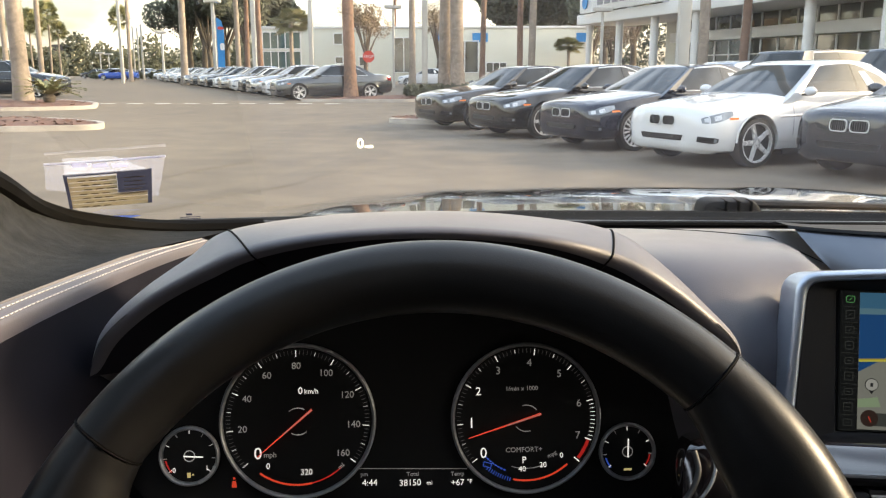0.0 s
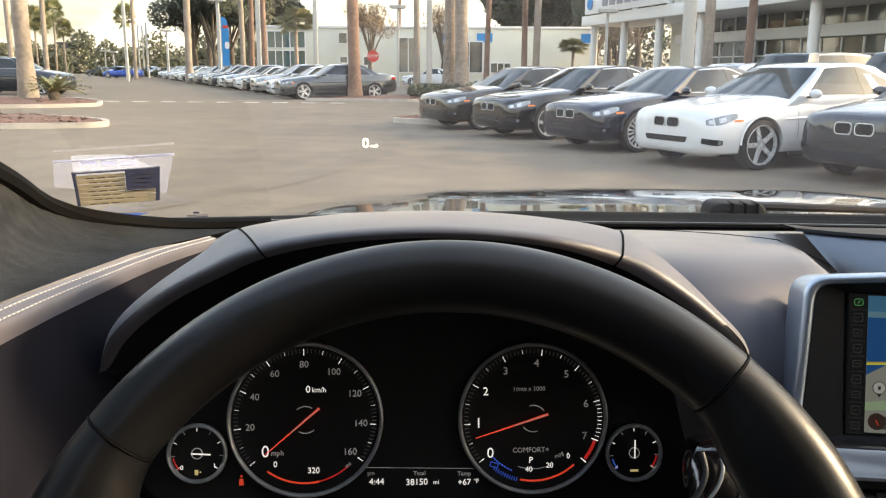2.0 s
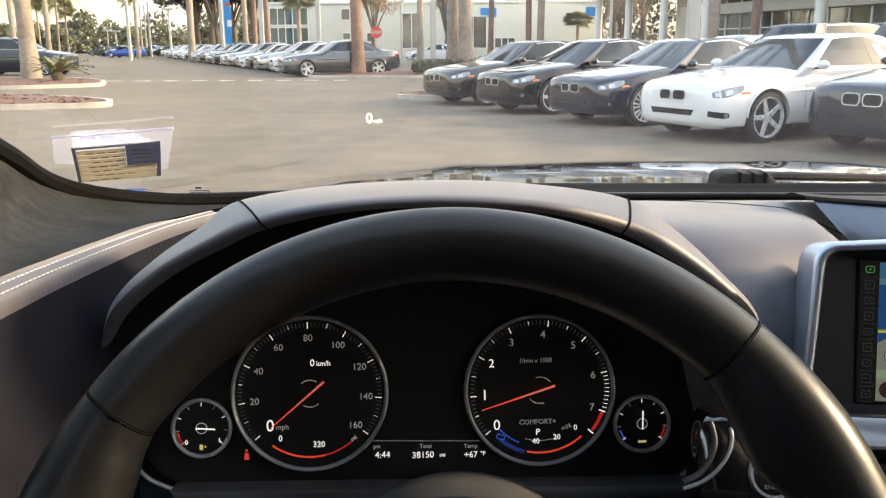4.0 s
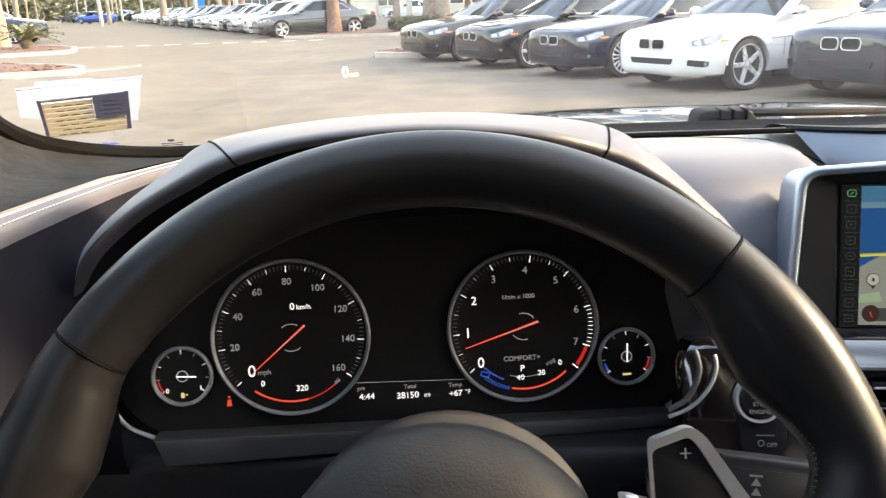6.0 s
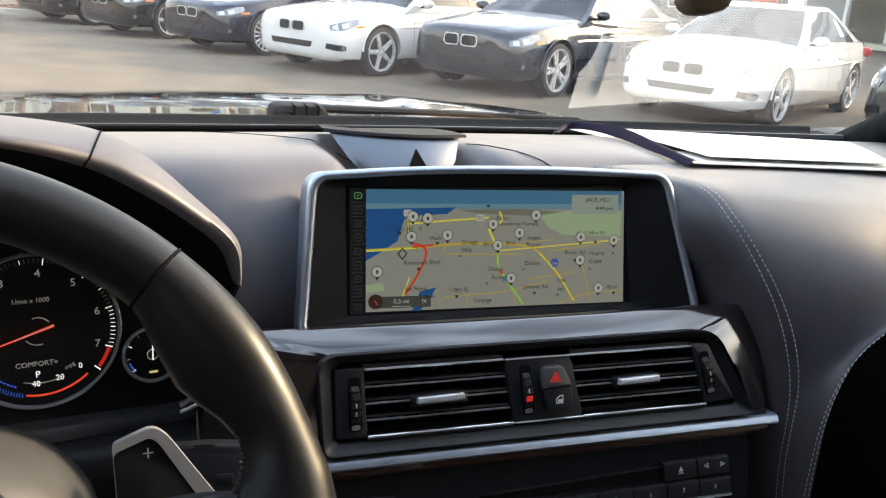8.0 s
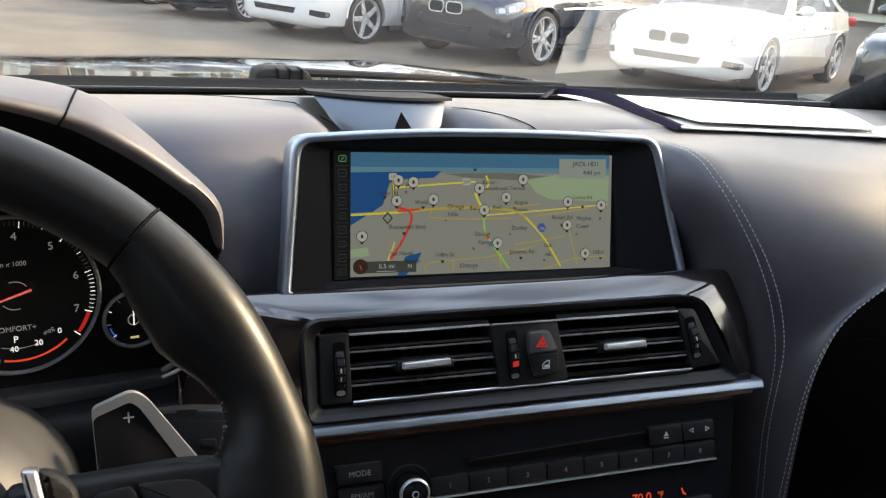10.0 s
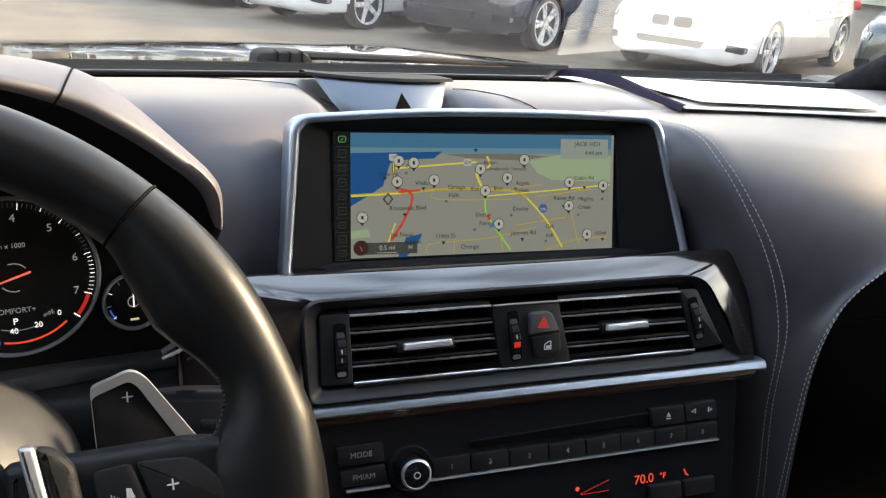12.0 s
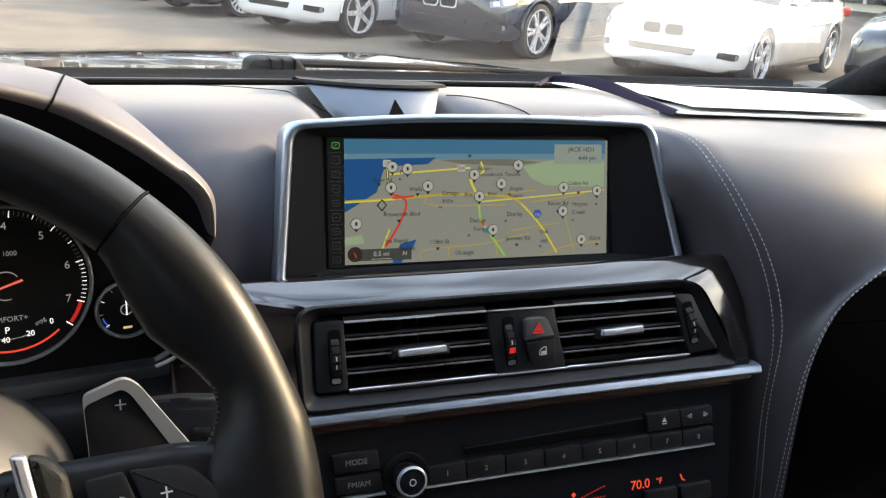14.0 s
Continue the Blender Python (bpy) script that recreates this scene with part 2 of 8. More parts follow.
def ringplate(outer, inner, z0, z1, m=None, bm=None):
    """A frame between two outlines with as many points each."""
    b = bmesh.new()
    n = len(outer)
    rows = [[b.verts.new((x, y, z)) for x, y in pts] for pts, z in ((outer, z0), (outer, z1), (inner, z1), (inner, z0))]
    for r in range(4):
        a, c = rows[r], rows[(r + 1) % 4]
        for i in range(n):
            b.faces.new((a[i], a[(i + 1) % n], c[(i + 1) % n], c[i]))
    if m is not None:
        b.transform(m)
    return join(bm, b)


def rrect(w, h, r, n=5, cx=0.0, cy=0.0):
    pts = []
    for sx, sy, a0 in ((1, 1, 0), (-1, 1, 90), (-1, -1, 180), (1, -1, 270)):
        for k in range(n + 1):
            a = radians(a0 + 90 * k / n)
            pts.append((cx + sx * (w / 2 - r) + r * math.cos(a), cy + sy * (h / 2 - r) + r * math.sin(a)))
    return pts


def rounded(poly, r, n=4):
    """The outline with its corners rounded; r: one radius or one for each corner."""
    out = []
    k = len(poly)
    for i in range(k):
        p, a, b = Vector(poly[i]), Vector(poly[i - 1]), Vector(poly[(i + 1) % k])
        rr = r[i] if isinstance(r, (list, tuple)) else r
        if rr <= 0:
            out.append(tuple(p))
            continue
        da, db = (a - p).normalized(), (b - p).normalized()
        rr = min(rr, (a - p).length * 0.49, (b - p).length * 0.49)
        p0, p1 = p + da * rr, p + db * rr
        for j in range(n + 1):
            t = j / n
            out.append(tuple(p0 * (1 - t) ** 2 + p * 2 * t * (1 - t) + p1 * t * t))
    return out


def loft(rows, closed=False, caps=False, bm=None, wrap=False):
    """Faces between rows of points. closed: each row is a ring; wrap: the last row joins the first."""
    b = bm or bmesh.new()
    vs = [[b.verts.new(p) for p in r] for r in rows]
    n = len(rows[0])
    pairs = list(zip(vs, vs[1:])) + ([(vs[-1], vs[0])] if wrap else [])
    for r0, r1 in pairs:
        for i in range(n if closed else n - 1):
            j = (i + 1) % n
            b.faces.new((r0[i], r0[j], r1[j], r1[i]))
    if caps:
        b.faces.new(vs[0][::-1])
        b.faces.new(vs[-1])
    return b


def spline(pts, n):
    """n points evenly along a smooth line (Catmull-Rom) through pts."""
    P = [Vector(p) for p in pts]
    P = [P[0] * 2 - P[1]] + P + [P[-1] * 2 - P[-2]]
    fine = []
    for i in range(1, len(P) - 2):
        for k in range(24):
            t = k / 24
            a, b, c, d = P[i - 1], P[i], P[i + 1], P[i + 2]
            fine.append(0.5 * ((2 * b) + (c - a) * t + (2 * a - 5 * b + 4 * c - d) * t * t + (3 * b - a - 3 * c + d) * t ** 3))
    fine.append(P[-2])
    ln = [0.0]
    for a, b in zip(fine, fine[1:]):
        ln.append(ln[-1] + (b - a).length)
    out, j = [], 0
    for k in range(n):
        s = ln[-1] * k / (n - 1)
        while j < len(ln) - 2 and ln[j + 1] < s:
            j += 1
        f = (s - ln[j]) / max(1e-9, ln[j + 1] - ln[j])
        out.append(fine[j].lerp(fine[j + 1], min(1, f)))
    return out


def tube(pts, r, n=8, bm=None, caps=True, flat=1.0, up=(0, 0, 1)):
    """A round bar along a line; r: one radius or one a point."""
    P = [Vector(p) for p in pts]
    rows = []
    for i, p in enumerate(P):
        d = (P[min(i + 1, len(P) - 1)] - P[max(i - 1, 0)]).normalized()
        u = Vector(up) if abs(d.dot(Vector(up))) < 0.95 else Vector((1, 0, 0))
        s = d.cross(u).normalized()
        u = s.cross(d).normalized()
        rr = r[i] if isinstance(r, (list, tuple)) else r
        rows.append([p + (s * math.cos(a) + u * math.sin(a) * flat) * rr for a in (2 * math.pi * k / n for k in range(n))])
    return loft(rows, True, caps, bm)


def lathe(profile, n=32, m=None, bm=None, caps=True):
    """A profile of (radius, height) turned about z."""
    b = bmesh.new()
    rows = [[b.verts.new((r * math.cos(a), r * math.sin(a), h)) for a in (2 * math.pi * k / n for k in range(n))] for r, h in profile]
    for r0, r1 in zip(rows, rows[1:]):
        for i in range(n):
            b.faces.new((r0[i], r0[(i + 1) % n], r1[(i + 1) % n], r1[i]))
    for row, rev in ((rows[0], True), (rows[-1], False)) if caps else ():
        b.faces.new(row[::-1] if rev else row)
    if m is not None:
        b.transform(m)
    return join(bm, b)


def text_bm(words, size, m, align="CENTER", bm=None, depth=0.0002):
    """Flat raised letters of the built-in font, centred on the origin of m, in its x and y."""
    cu = bpy.data.curves.new("words", "FONT")
    cu.body, cu.size, cu.align_x, cu.align_y, cu.extrude = words, size, align, "CENTER", depth
    cu.resolution_u = 3
    ob = bpy.data.objects.new("words", cu)
    scene.collection.objects.link(ob)
    bpy.context.view_layer.update()
    me = bpy.data.meshes.new_from_object(ob)
    b = bmesh.new()
    b.from_mesh(me)
    b.transform(m)
    bpy.data.objects.remove(ob)
    bpy.data.curves.remove(cu)
    bpy.data.meshes.remove(me)
    return join(bm, b)


def face_plane(o, yaw, tilt):
    """A panel's axes: x to the right, y up the panel, z out towards the seats. yaw turns it to the driver, tilt leans its top away."""
    a, b = radians(yaw), radians(tilt)
    r = Vector((math.cos(a), -math.sin(a), 0))
    f = Vector((math.sin(a), math.cos(a), 0))
    u = Vector((0, 0, 1)) * math.cos(b) + f * math.sin(b)
    n = r.cross(u)
    return Matrix(((r.x, u.x, n.x, o[0]), (r.y, u.y, n.y, o[1]), (r.z, u.z, n.z, o[2]), (0, 0, 0, 1)))


def shift(x, y, z=0.0, turn=0.0):
    return Matrix.Translation((x, y, z)) @ Matrix.Rotation(radians(turn), 4, "Z")


def boolean_cut(bm, cutters):
    """The bmesh less other bmeshes."""
    me = bpy.data.meshes.new("cut")
    bmesh.ops.recalc_face_normals(bm, faces=bm.faces[:])
    bm.to_mesh(me)
    bm.free()
    ob = new("cut", me)
    made = [ob]
    for c in cutters:
        mc = bpy.data.meshes.new("cutter")
        bmesh.ops.recalc_face_normals(c, faces=c.faces[:])
        c.to_mesh(mc)
        c.free()
        oc = new("cutter", mc)
        made.append(oc)
        md = ob.modifiers.new("b", "BOOLEAN")
        md.operation, md.solver, md.object = "DIFFERENCE", "EXACT", oc
    bpy.context.view_layer.update()
    dg = bpy.context.evaluated_depsgraph_get()
    res = bpy.data.meshes.new_from_object(ob.evaluated_get(dg))
    out = bmesh.new()
    out.from_mesh(res)
    for o in made:
        d = o.data
        bpy.data.objects.remove(o)
        bpy.data.meshes.remove(d)
    bpy.data.meshes.remove(res)
    return out


def stitch_line(pts, n, length, r, material, parent, lift=0.0, name="stitching"):
    bm = None
    P = spline(pts, n * 2 + 1)
    for k in range(n):
        a, b = P[2 * k], P[2 * k + 1]
        mid, d = (a + b) / 2, (b - a).normalized() * length / 2
        bm = tube([mid - d, mid, mid + d], r, 5, bm)
    return part(name, bm, material, parent, "rows of pale stitches")


# ================= the car that the camera sits in =================
CX = 0.395                      # the car's middle

# ---- dashboard ----
dash = thing("dashboard", "black leather dashboard with stitched edges and a raised instrument hood", "dashboard", (CX, 0.1, 0.6))


def step(x, a, b):
    t = min(1.0, max(0.0, (x - a) / (b - a)))
    return t * t * (3 - 2 * t)


def dash_profile(x):
    """y, z points of the dash from the windscreen over the top and down, at x."""
    drv = [(0.44, 0.985), (0.34, 1.004), (0.22, 1.020), (0.14, 1.026), (0.09, 1.020), (0.06, 1.000), (0.05, 0.96), (0.045, 0.92), (0.045, 0.80), (0.045, 0.50)]
    side = [(0.44, 0.985), (0.34, 1.004), (0.22, 1.022), (0.13, 1.030), (0.075, 1.028), (0.045, 1.014), (0.020, 0.985), (0.005, 0.950), (0.0, 0.80), (-0.0, 0.50)]
    mid = [(0.44, 0.985), (0.34, 1.004), (0.22, 1.020), (0.13, 1.028), (0.085, 1.022), (0.060, 1.000), (0.045, 0.96), (0.03, 0.930), (0.02, 0.80), (0.0, 0.50)]
    far = [(0.42, 0.985), (0.34, 1.004), (0.22, 1.018), (0.10, 1.022), (0.00, 1.010), (-0.05, 0.985), (-0.06, 0.94), (-0.04, 0.89), (-0.02, 0.83), (0.0, 0.79)]
    k1, k2, k3 = step(x, 0.12, 0.22), step(x, 0.22, 0.34), step(x, 0.60, 0.74)
    bow = 0.05 * ((x - CX) / 0.75) ** 2
    dip = 0.024 * step(x, 0.315, 0.34) * (1 - step(x, 0.445, 0.475))
    out = []
    for i, (d, s, m, f) in enumerate(zip(drv, side, mid, far)):
        q = []
        for j in (0, 1):
            v = d[j] * (1 - k1) + s[j] * k1
            v = v * (1 - k2) + m[j] * k2
            q.append(v * (1 - k3) + f[j] * k3)
        out.append((q[0] - bow * (1 if i < 2 else 0.5), q[1] - 0.05 * step(-x, 0.15, 0.25) - (dip if i in (3, 4, 5) else 0.0)))
    return out


rows = []
for k in range(111):
    x = -0.36 + 1.54 * k / 110
    rows.append([(x, p.x, p.y) for p in spline([(y, z, 0) for y, z in dash_profile(x)], 34)])
part("top_pad", loft(rows), M_LEATHER, dash, "soft black leather top pad", smooth=60)

# hood over the instruments: an arch drawn back towards the windscreen
WX = 0.0255


def hood_arch(s, y, grow=0.0):
    """A point of the arch, s from 0 (foot by the door) to 1 (foot by the centre)."""
    line = [(-0.186, 0.925), (-0.180, 0.998), (-0.166, 1.034), (-0.133, 1.068), (-0.083, 1.0855), (0.018, 1.0935), (0.119, 1.0850), (0.147, 1.070),
            (0.174, 1.042), (0.198, 1.000), (0.214, 0.955), (0.222, 0.925)]
    n = len(line) - 1
    i = min(n - 1, int(s * n))
    f = s * n - i
    g = lambda k: Vector(line[max(0, min(n, k))])
    a, b, c, d = g(i - 1), g(i), g(i + 1), g(i + 2)
    p = 0.5 * ((2 * b) + (c - a) * f + (2 * a - 5 * b + 4 * c - d) * f * f + (3 * b - a - 3 * c + d) * f ** 3)
    o = Vector((WX, 0.93))
    q = (p - o).normalized() * grow
    return Vector((p.x + q.x, y, p.y + q.y))


def lip_y(s):
    return -0.135 + 0.05 * (abs(s - 0.46) / 0.54) ** 2 - 0.02 * (0.5 - s)


def smooth_rows(rows, n):
    """A smooth run through rows of numbers, n steps between each two."""
    P = [np.array(r, float) for r in rows]
    P = [2 * P[0] - P[1]] + P + [2 * P[-1] - P[-2]]
    res = []
    for i in range(1, len(P) - 2):
        for k in range(n + (i == len(P) - 3)):
            t = k / n
            a, b, c, d = P[i - 1:i + 3]
            res.append(0.5 * (2 * b + (c - a) * t + (2 * a - 5 * b + 4 * c - d) * t * t + (3 * b - a - 3 * c + d) * t ** 3))
    return res


# crest (x, y, z) where the top of the hood turns into its face, and the line where the top falls away, from the door to the centre
HOOD = [(-0.2025, -0.078, 0.9840, -0.2040, -0.070, 0.9845), (-0.1881, -0.086, 1.0109, -0.1965, -0.057, 1.0125), (-0.1560, -0.094, 1.0385, -0.1715, -0.050, 1.0366), (-0.1191, -0.103, 1.0600, -0.1455, -0.042, 1.0547),
        (-0.0876, -0.113, 1.0744, -0.1211, -0.034, 1.0709), (-0.0380, -0.1235, 1.0855, -0.0540, -0.048, 1.0838), (0.0204, -0.125, 1.0890, 0.0200, -0.050, 1.0875), (0.0790, -0.119, 1.0838, 0.0830, -0.052, 1.0840),
        (0.1211, -0.103, 1.0705, 0.1277, -0.058, 1.0769), (0.1470, -0.099, 1.0573, 0.1539, -0.060, 1.0610), (0.1768, -0.093, 1.0350, 0.1834, -0.062, 1.0330), (0.2015, -0.086, 1.0095, 0.2071, -0.064, 1.0053),
        (0.2075, -0.079, 0.9790, 0.2085, -0.073, 0.9785)]
hood_rows = []
HN = 8 * (len(HOOD) - 1)
for k, v in enumerate(smooth_rows(HOOD, 8)):
    c, d = Vector(v[:3]), Vector(v[3:])
    inw = Vector((WX - c.x, 0, 0.93 - c.z)).normalized()
    e = min(1.0, k / 9, (HN - k) / 9)
    f = math.sqrt(max(0.0, 1 - (1 - e) ** 2))
    deep = f * (1 - 0.4 * step(k, 24, 44) * (1 - step(k, 52, 72)))
    up = Vector((0, 0, 1)) - inw
    up = up.normalized() * 0.0022 * f
    row = [c + inw * (g * deep) + Vector((0, y * f, 0)) for g, y in ((0.046, 0.080), (0.043, 0.036), (0.036, 0.024), (0.026, 0.014), (0.016, 0.0065), (0.0080, 0.0018), (0.0040, 0.0002), (0.0014, 0.0004))]
    row += [c.lerp(d, t) + up * b for t, b in ((0.03, 0.25), (0.10, 0.6), (0.25, 1.0), (0.5, 1.2), (0.75, 0.9), (1.0, 0.0))]
    row += [d - inw * o * f + Vector((0, y * f, -z * f)) for o, y, z in ((0.0, 0.014, 0.003), (0.002, 0.035, 0.014), (0.003, 0.07, 0.042), (0.003, 0.12, 0.09))]
    hood_rows.append(row)
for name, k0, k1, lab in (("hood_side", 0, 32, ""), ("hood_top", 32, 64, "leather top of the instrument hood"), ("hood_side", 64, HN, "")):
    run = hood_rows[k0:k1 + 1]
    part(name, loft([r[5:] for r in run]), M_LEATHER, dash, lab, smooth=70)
    # shade on the inner face is put into a darker leather
    part("hood_face", loft([r[:6] for r in run]), M_SIDE, dash, "inner leather face of the hood, darkened for shade", smooth=70)
for k in (32, 64):
    part("hood_seam", tube([p + Vector((0, 0, 0.0002)) for p in hood_rows[k][4:15]], 0.0007, 6), M_VOID, dash, "dark seam in the leather")
for run in (hood_rows[1:14], hood_rows[HN - 13:HN]):
    stitch_line([r[8] + Vector((0, -0.0003, 0.0004)) for r in run], 30, 0.0015, 0.0003, M_STITCH_DK, dash)
# wall inside the hood, round the instruments
rows = []
for k in range(41):
    s = k / 40
    e = 0.2 + 0.8 * step(s, 0.02, 0.22) * (1 - step(s, 0.80, 0.98))
    rows.append([hood_arch(s, lip_y(s) + 0.06, -0.028 * e), hood_arch(s, -0.02, -0.030 * e), hood_arch(s, 0.02, -0.032 * e)])
part("hood_lining", loft(rows), M_BLACK, dash, "black plastic lining inside the hood", smooth=60)

# flat seams of the top pad, near the speaker
for a, b in (((0.222, 0.345), (0.352, 0.150)), ((0.222, 0.345), (0.420, 0.352)), ((0.470, 0.165), (0.532, 0.065))):
    line = [(a[0] + (b[0] - a[0]) * k / 8, a[1] + (b[1] - a[1]) * k / 8, 1.0) for k in range(9)]
    pts = []
    for x, y, z in line:
        prof = spline([(py, pz, 0) for py, pz in dash_profile(x)], 60)
        pairs = [(p, q) for p, q in zip(prof, prof[1:]) if p.x >= y >= q.x]
        p, q = pairs[0] if pairs else (prof[0], prof[1])
        pts.append((x, y, p.y + (q.y - p.y) * (p.x - y) / max(1e-6, p.x - q.x) + 0.0003))
    part("pad_seam", tube(pts, 0.0005, 6), M_VOID, dash, "dark seam in the leather")


# ---- stitched leather roll at the driver's door end ----
seam_a = [(-0.236, -0.260, 1.042), (-0.2309, -0.12, 1.0387), (-0.2276, -0.06, 1.0366), (-0.2225, 0.02, 1.0330), (-0.2125, 0.08, 1.0312), (-0.1990, 0.15, 1.0270)]
A = spline(seam_a, 40)
rows, drop = [], []
for k, a in enumerate(A):
    w = 1.0 - 0.45 * k / 39
    at = lambda x, z: a + Vector((x * w, 0.25 * x * w, z * w))
    rows.append([at(-0.030, -0.006), at(-0.010, 0.0010), at(-0.004, 0.0022), at(0.0, 0.0020), at(0.0030, 0.0008), at(0.0042, -0.0008), at(0.0055, -0.0014), at(0.0075, -0.0012), at(0.0090, -0.0026), at(0.0102, -0.0060), at(0.0108, -0.0105), at(0.0110, -0.0150)])
    drop.append([at(0.0110, -0.0150), at(0.0114, -0.026), at(0.0190, -0.055), at(0.030, -0.12)])
roll = thing("dash_end_roll", "brown-grey leather roll with white double stitching beside the door", "dashboard trim", (-0.25, 0.02, 0.95))
part("leather_roll", loft(rows), M_LEATHER, roll, smooth=70)
# the roll's downward side gets its shade from the darker leather
part("side_cover", loft(drop), M_SIDE, roll, "lower side of the roll, darkened for shade", smooth=70)
for k in (3, 7):
    stitch_line([r[k] + Vector((0.0003, 0, 0.0003)) for r in rows], 90, 0.0030, 0.00042, M_STITCH, roll)

# ---- side lining below the hood, by the door ----
lower = thing("lower_dash", "dark plastic lower dashboard round the steering column", "dashboard", (CX, 0.0, 0.5))
rows = []
for k in range(13):
    x = -0.40 + 0.66 * k / 12
    rows.append([(x, 0.02, 0.858), (x, -0.045, 0.856), (x, -0.055, 0.845), (x, -0.05, 0.80), (x, -0.02, 0.60), (x, 0.0, 0.40)])
part("fascia", loft(rows), M_BLACK, lower, smooth=50)
rows = []
for k in range(9):
    t = k / 8
    x = -0.40 + 0.205 * t
    rows.append([(x, 0.05 - 0.05 * (1 - t), 1.00), (x, -0.03, 0.965), (x, -0.055, 0.92), (x, -0.060, 0.86), (x, -0.055, 0.845)])
part("side_fascia", loft(rows), M_SIDE, lower, "dark leather beside the instruments", smooth=60)
part("fascia_strip", prism(rounded([(-0.30, 0.011), (-0.21, 0.011), (-0.21, -0.011), (-0.30, -0.011)], 0.004), 0, 0.01, face_plane((0.0, -0.075, 0.885), 0, 8), 0.003), M_WOOD, lower,
     "dark lacquered wood strip")
part("fascia_chrome", box((0.09, 0.004, 0.003), shift(-0.255, -0.083, 0.866)), M_CHROME, lower, "thin chrome line")

# ---- instrument cluster ----
CL = face_plane((0.0, -0.013, 0.927), -6, 12)
cluster = thing("instrument_cluster", "black instrument cluster with four ringed dials and red needles", "instrument cluster", (0, 0.0, 0.86))


def on_cl(x, y, z=0.0, turn=0.0):
    return CL @ shift(x, y, z, turn)


part("panel", prism(rounded([(-0.175, 0.082), (0.180, 0.082), (0.226, -0.030), (0.186, -0.068), (-0.180, -0.062), (-0.208, -0.030)], [0.05, 0.05, 0.02, 0.03, 0.03, 0.02]), -0.012, -0.004, CL), M_FACE, cluster,
     "black face plate")
# rim of the opening below the dials
edge = [(-0.212, -0.010), (-0.209, -0.030), (-0.198, -0.050), (-0.176, -0.062)]
part("frame_edge", tube([CL @ Vector((p.x, p.y, 0.004)) for p in spline([(a, b, 0) for a, b in edge], 16)], 0.0016, 8), M_CHROME, cluster, "thin chrome edge")
edge = [(0.222, 0.000), (0.218, -0.026), (0.206, -0.050), (0.183, -0.064)]
part("frame_edge", tube([CL @ Vector((p.x, p.y, 0.004)) for p in spline([(a, b, 0) for a, b in edge], 16)], 0.0016, 8), M_CHROME, cluster, "thin chrome edge")
part("lower_ledge", prism([(-0.178, -0.058), (0.184, -0.066), (0.184, -0.075), (-0.170, -0.078)], -0.004, 0.018, CL, 0.003), M_DARKGREY, cluster, "dark grey ledge under the dials")


def ring_bm(x, y, r, w, h, n=56, a0=0.0, a1=360.0):
    prof = [(r - w, 0.0), (r - w * 0.8, h * 0.75), (r - w * 0.5, h), (r - w * 0.15, h * 0.8), (r, 0.0)]
    b = bmesh.new()
    rows = []
    full = a1 - a0 >= 359.9
    for k in range(n if full else n + 1):
        a = radians(a0 + (a1 - a0) * k / n)
        rows.append([b.verts.new((rr * math.cos(a), rr * math.sin(a), hh)) for rr, hh in prof])
    m = len(rows)
    for k in range(m if full else m - 1):
        r0, r1 = rows[k], rows[(k + 1) % m]
        for i in range(len(prof) - 1):
            b.faces.new((r0[i], r0[i + 1], r1[i + 1], r1[i]))
    b.transform(on_cl(x, y))
    return b


def arc_bm(x, y, r0, r1, a0, a1, z, n=24, bm=None):
    rows = []
    for k in range(n + 1):
        a = radians(a0 + (a1 - a0) * k / n)
        rows.append([on_cl(x, y, z) @ Vector((r * math.cos(a), r * math.sin(a), 0)) for r in (r0, r1)])
    return loft(rows, bm=bm)


def ticks_bm(x, y, r0, r1, w, angles, z=0.0004):
    bm = None
    for a in angles:
        bm = box(((r1 - r0), w, 0.0004), on_cl(x, y, z, a) @ Matrix.Translation(((r0 + r1) / 2, 0, 0)), bm=bm)
    return bm


def marks(x, y, r0, r1, w, angles, parent):
    for a in angles:
        part("tick_mark", ticks_bm(x, y, r0, r1, w, [a]), M_WHITE_LIT, parent)


def dial(x, y, r, label):
    d = part("dial", lathe([(r - 0.002, -0.003), (r - 0.002, 0.0)], 48, on_cl(x, y)), M_FACE, cluster, label)
    part("ring", ring_bm(x, y, r, 0.0030, 0.003), M_RING, d, "brushed grey ring")
    return d


LX, LY, RX_, RY_ = -0.0828, 0.0032, 0.0815, 0.0006
R = 0.0556
d1 = dial(LX, LY, R, "speedometer in miles per hour")
ang = lambda v: 219 - 32 * v / 20
marks(LX, LY, R - 0.0095, R - 0.0050, 0.00062, [ang(v) for v in range(0, 161, 20)], d1)
marks(LX, LY, R - 0.0080, R - 0.0050, 0.00042, [ang(v) for v in range(10, 160, 20)], d1)
tagged(part("fine_tick", ticks_bm(LX, LY, R - 0.0080, R - 0.0050, 0.00022, [ang(v) for v in range(0, 161, 2)]), M_TICK, d1), "hair-fine grey scale marks", kind="stuff")
for v in range(20, 161, 20):
    a = radians(ang(v))
    rr = R - 0.0162
    part("numeral", text_bm(str(v), 0.0067, on_cl(LX + rr * math.cos(a), LY + rr * math.sin(a), 0.0004)), M_GREY_LIT, d1)
part("numeral", text_bm("0", 0.0118, on_cl(LX - 0.0285, LY - 0.0225, 0.0004)), M_WHITE_LIT, d1)
part("unit_text", text_bm("mph", 0.0052, on_cl(LX - 0.0200, LY - 0.0235, 0.0004)), M_GREY_LIT, d1)
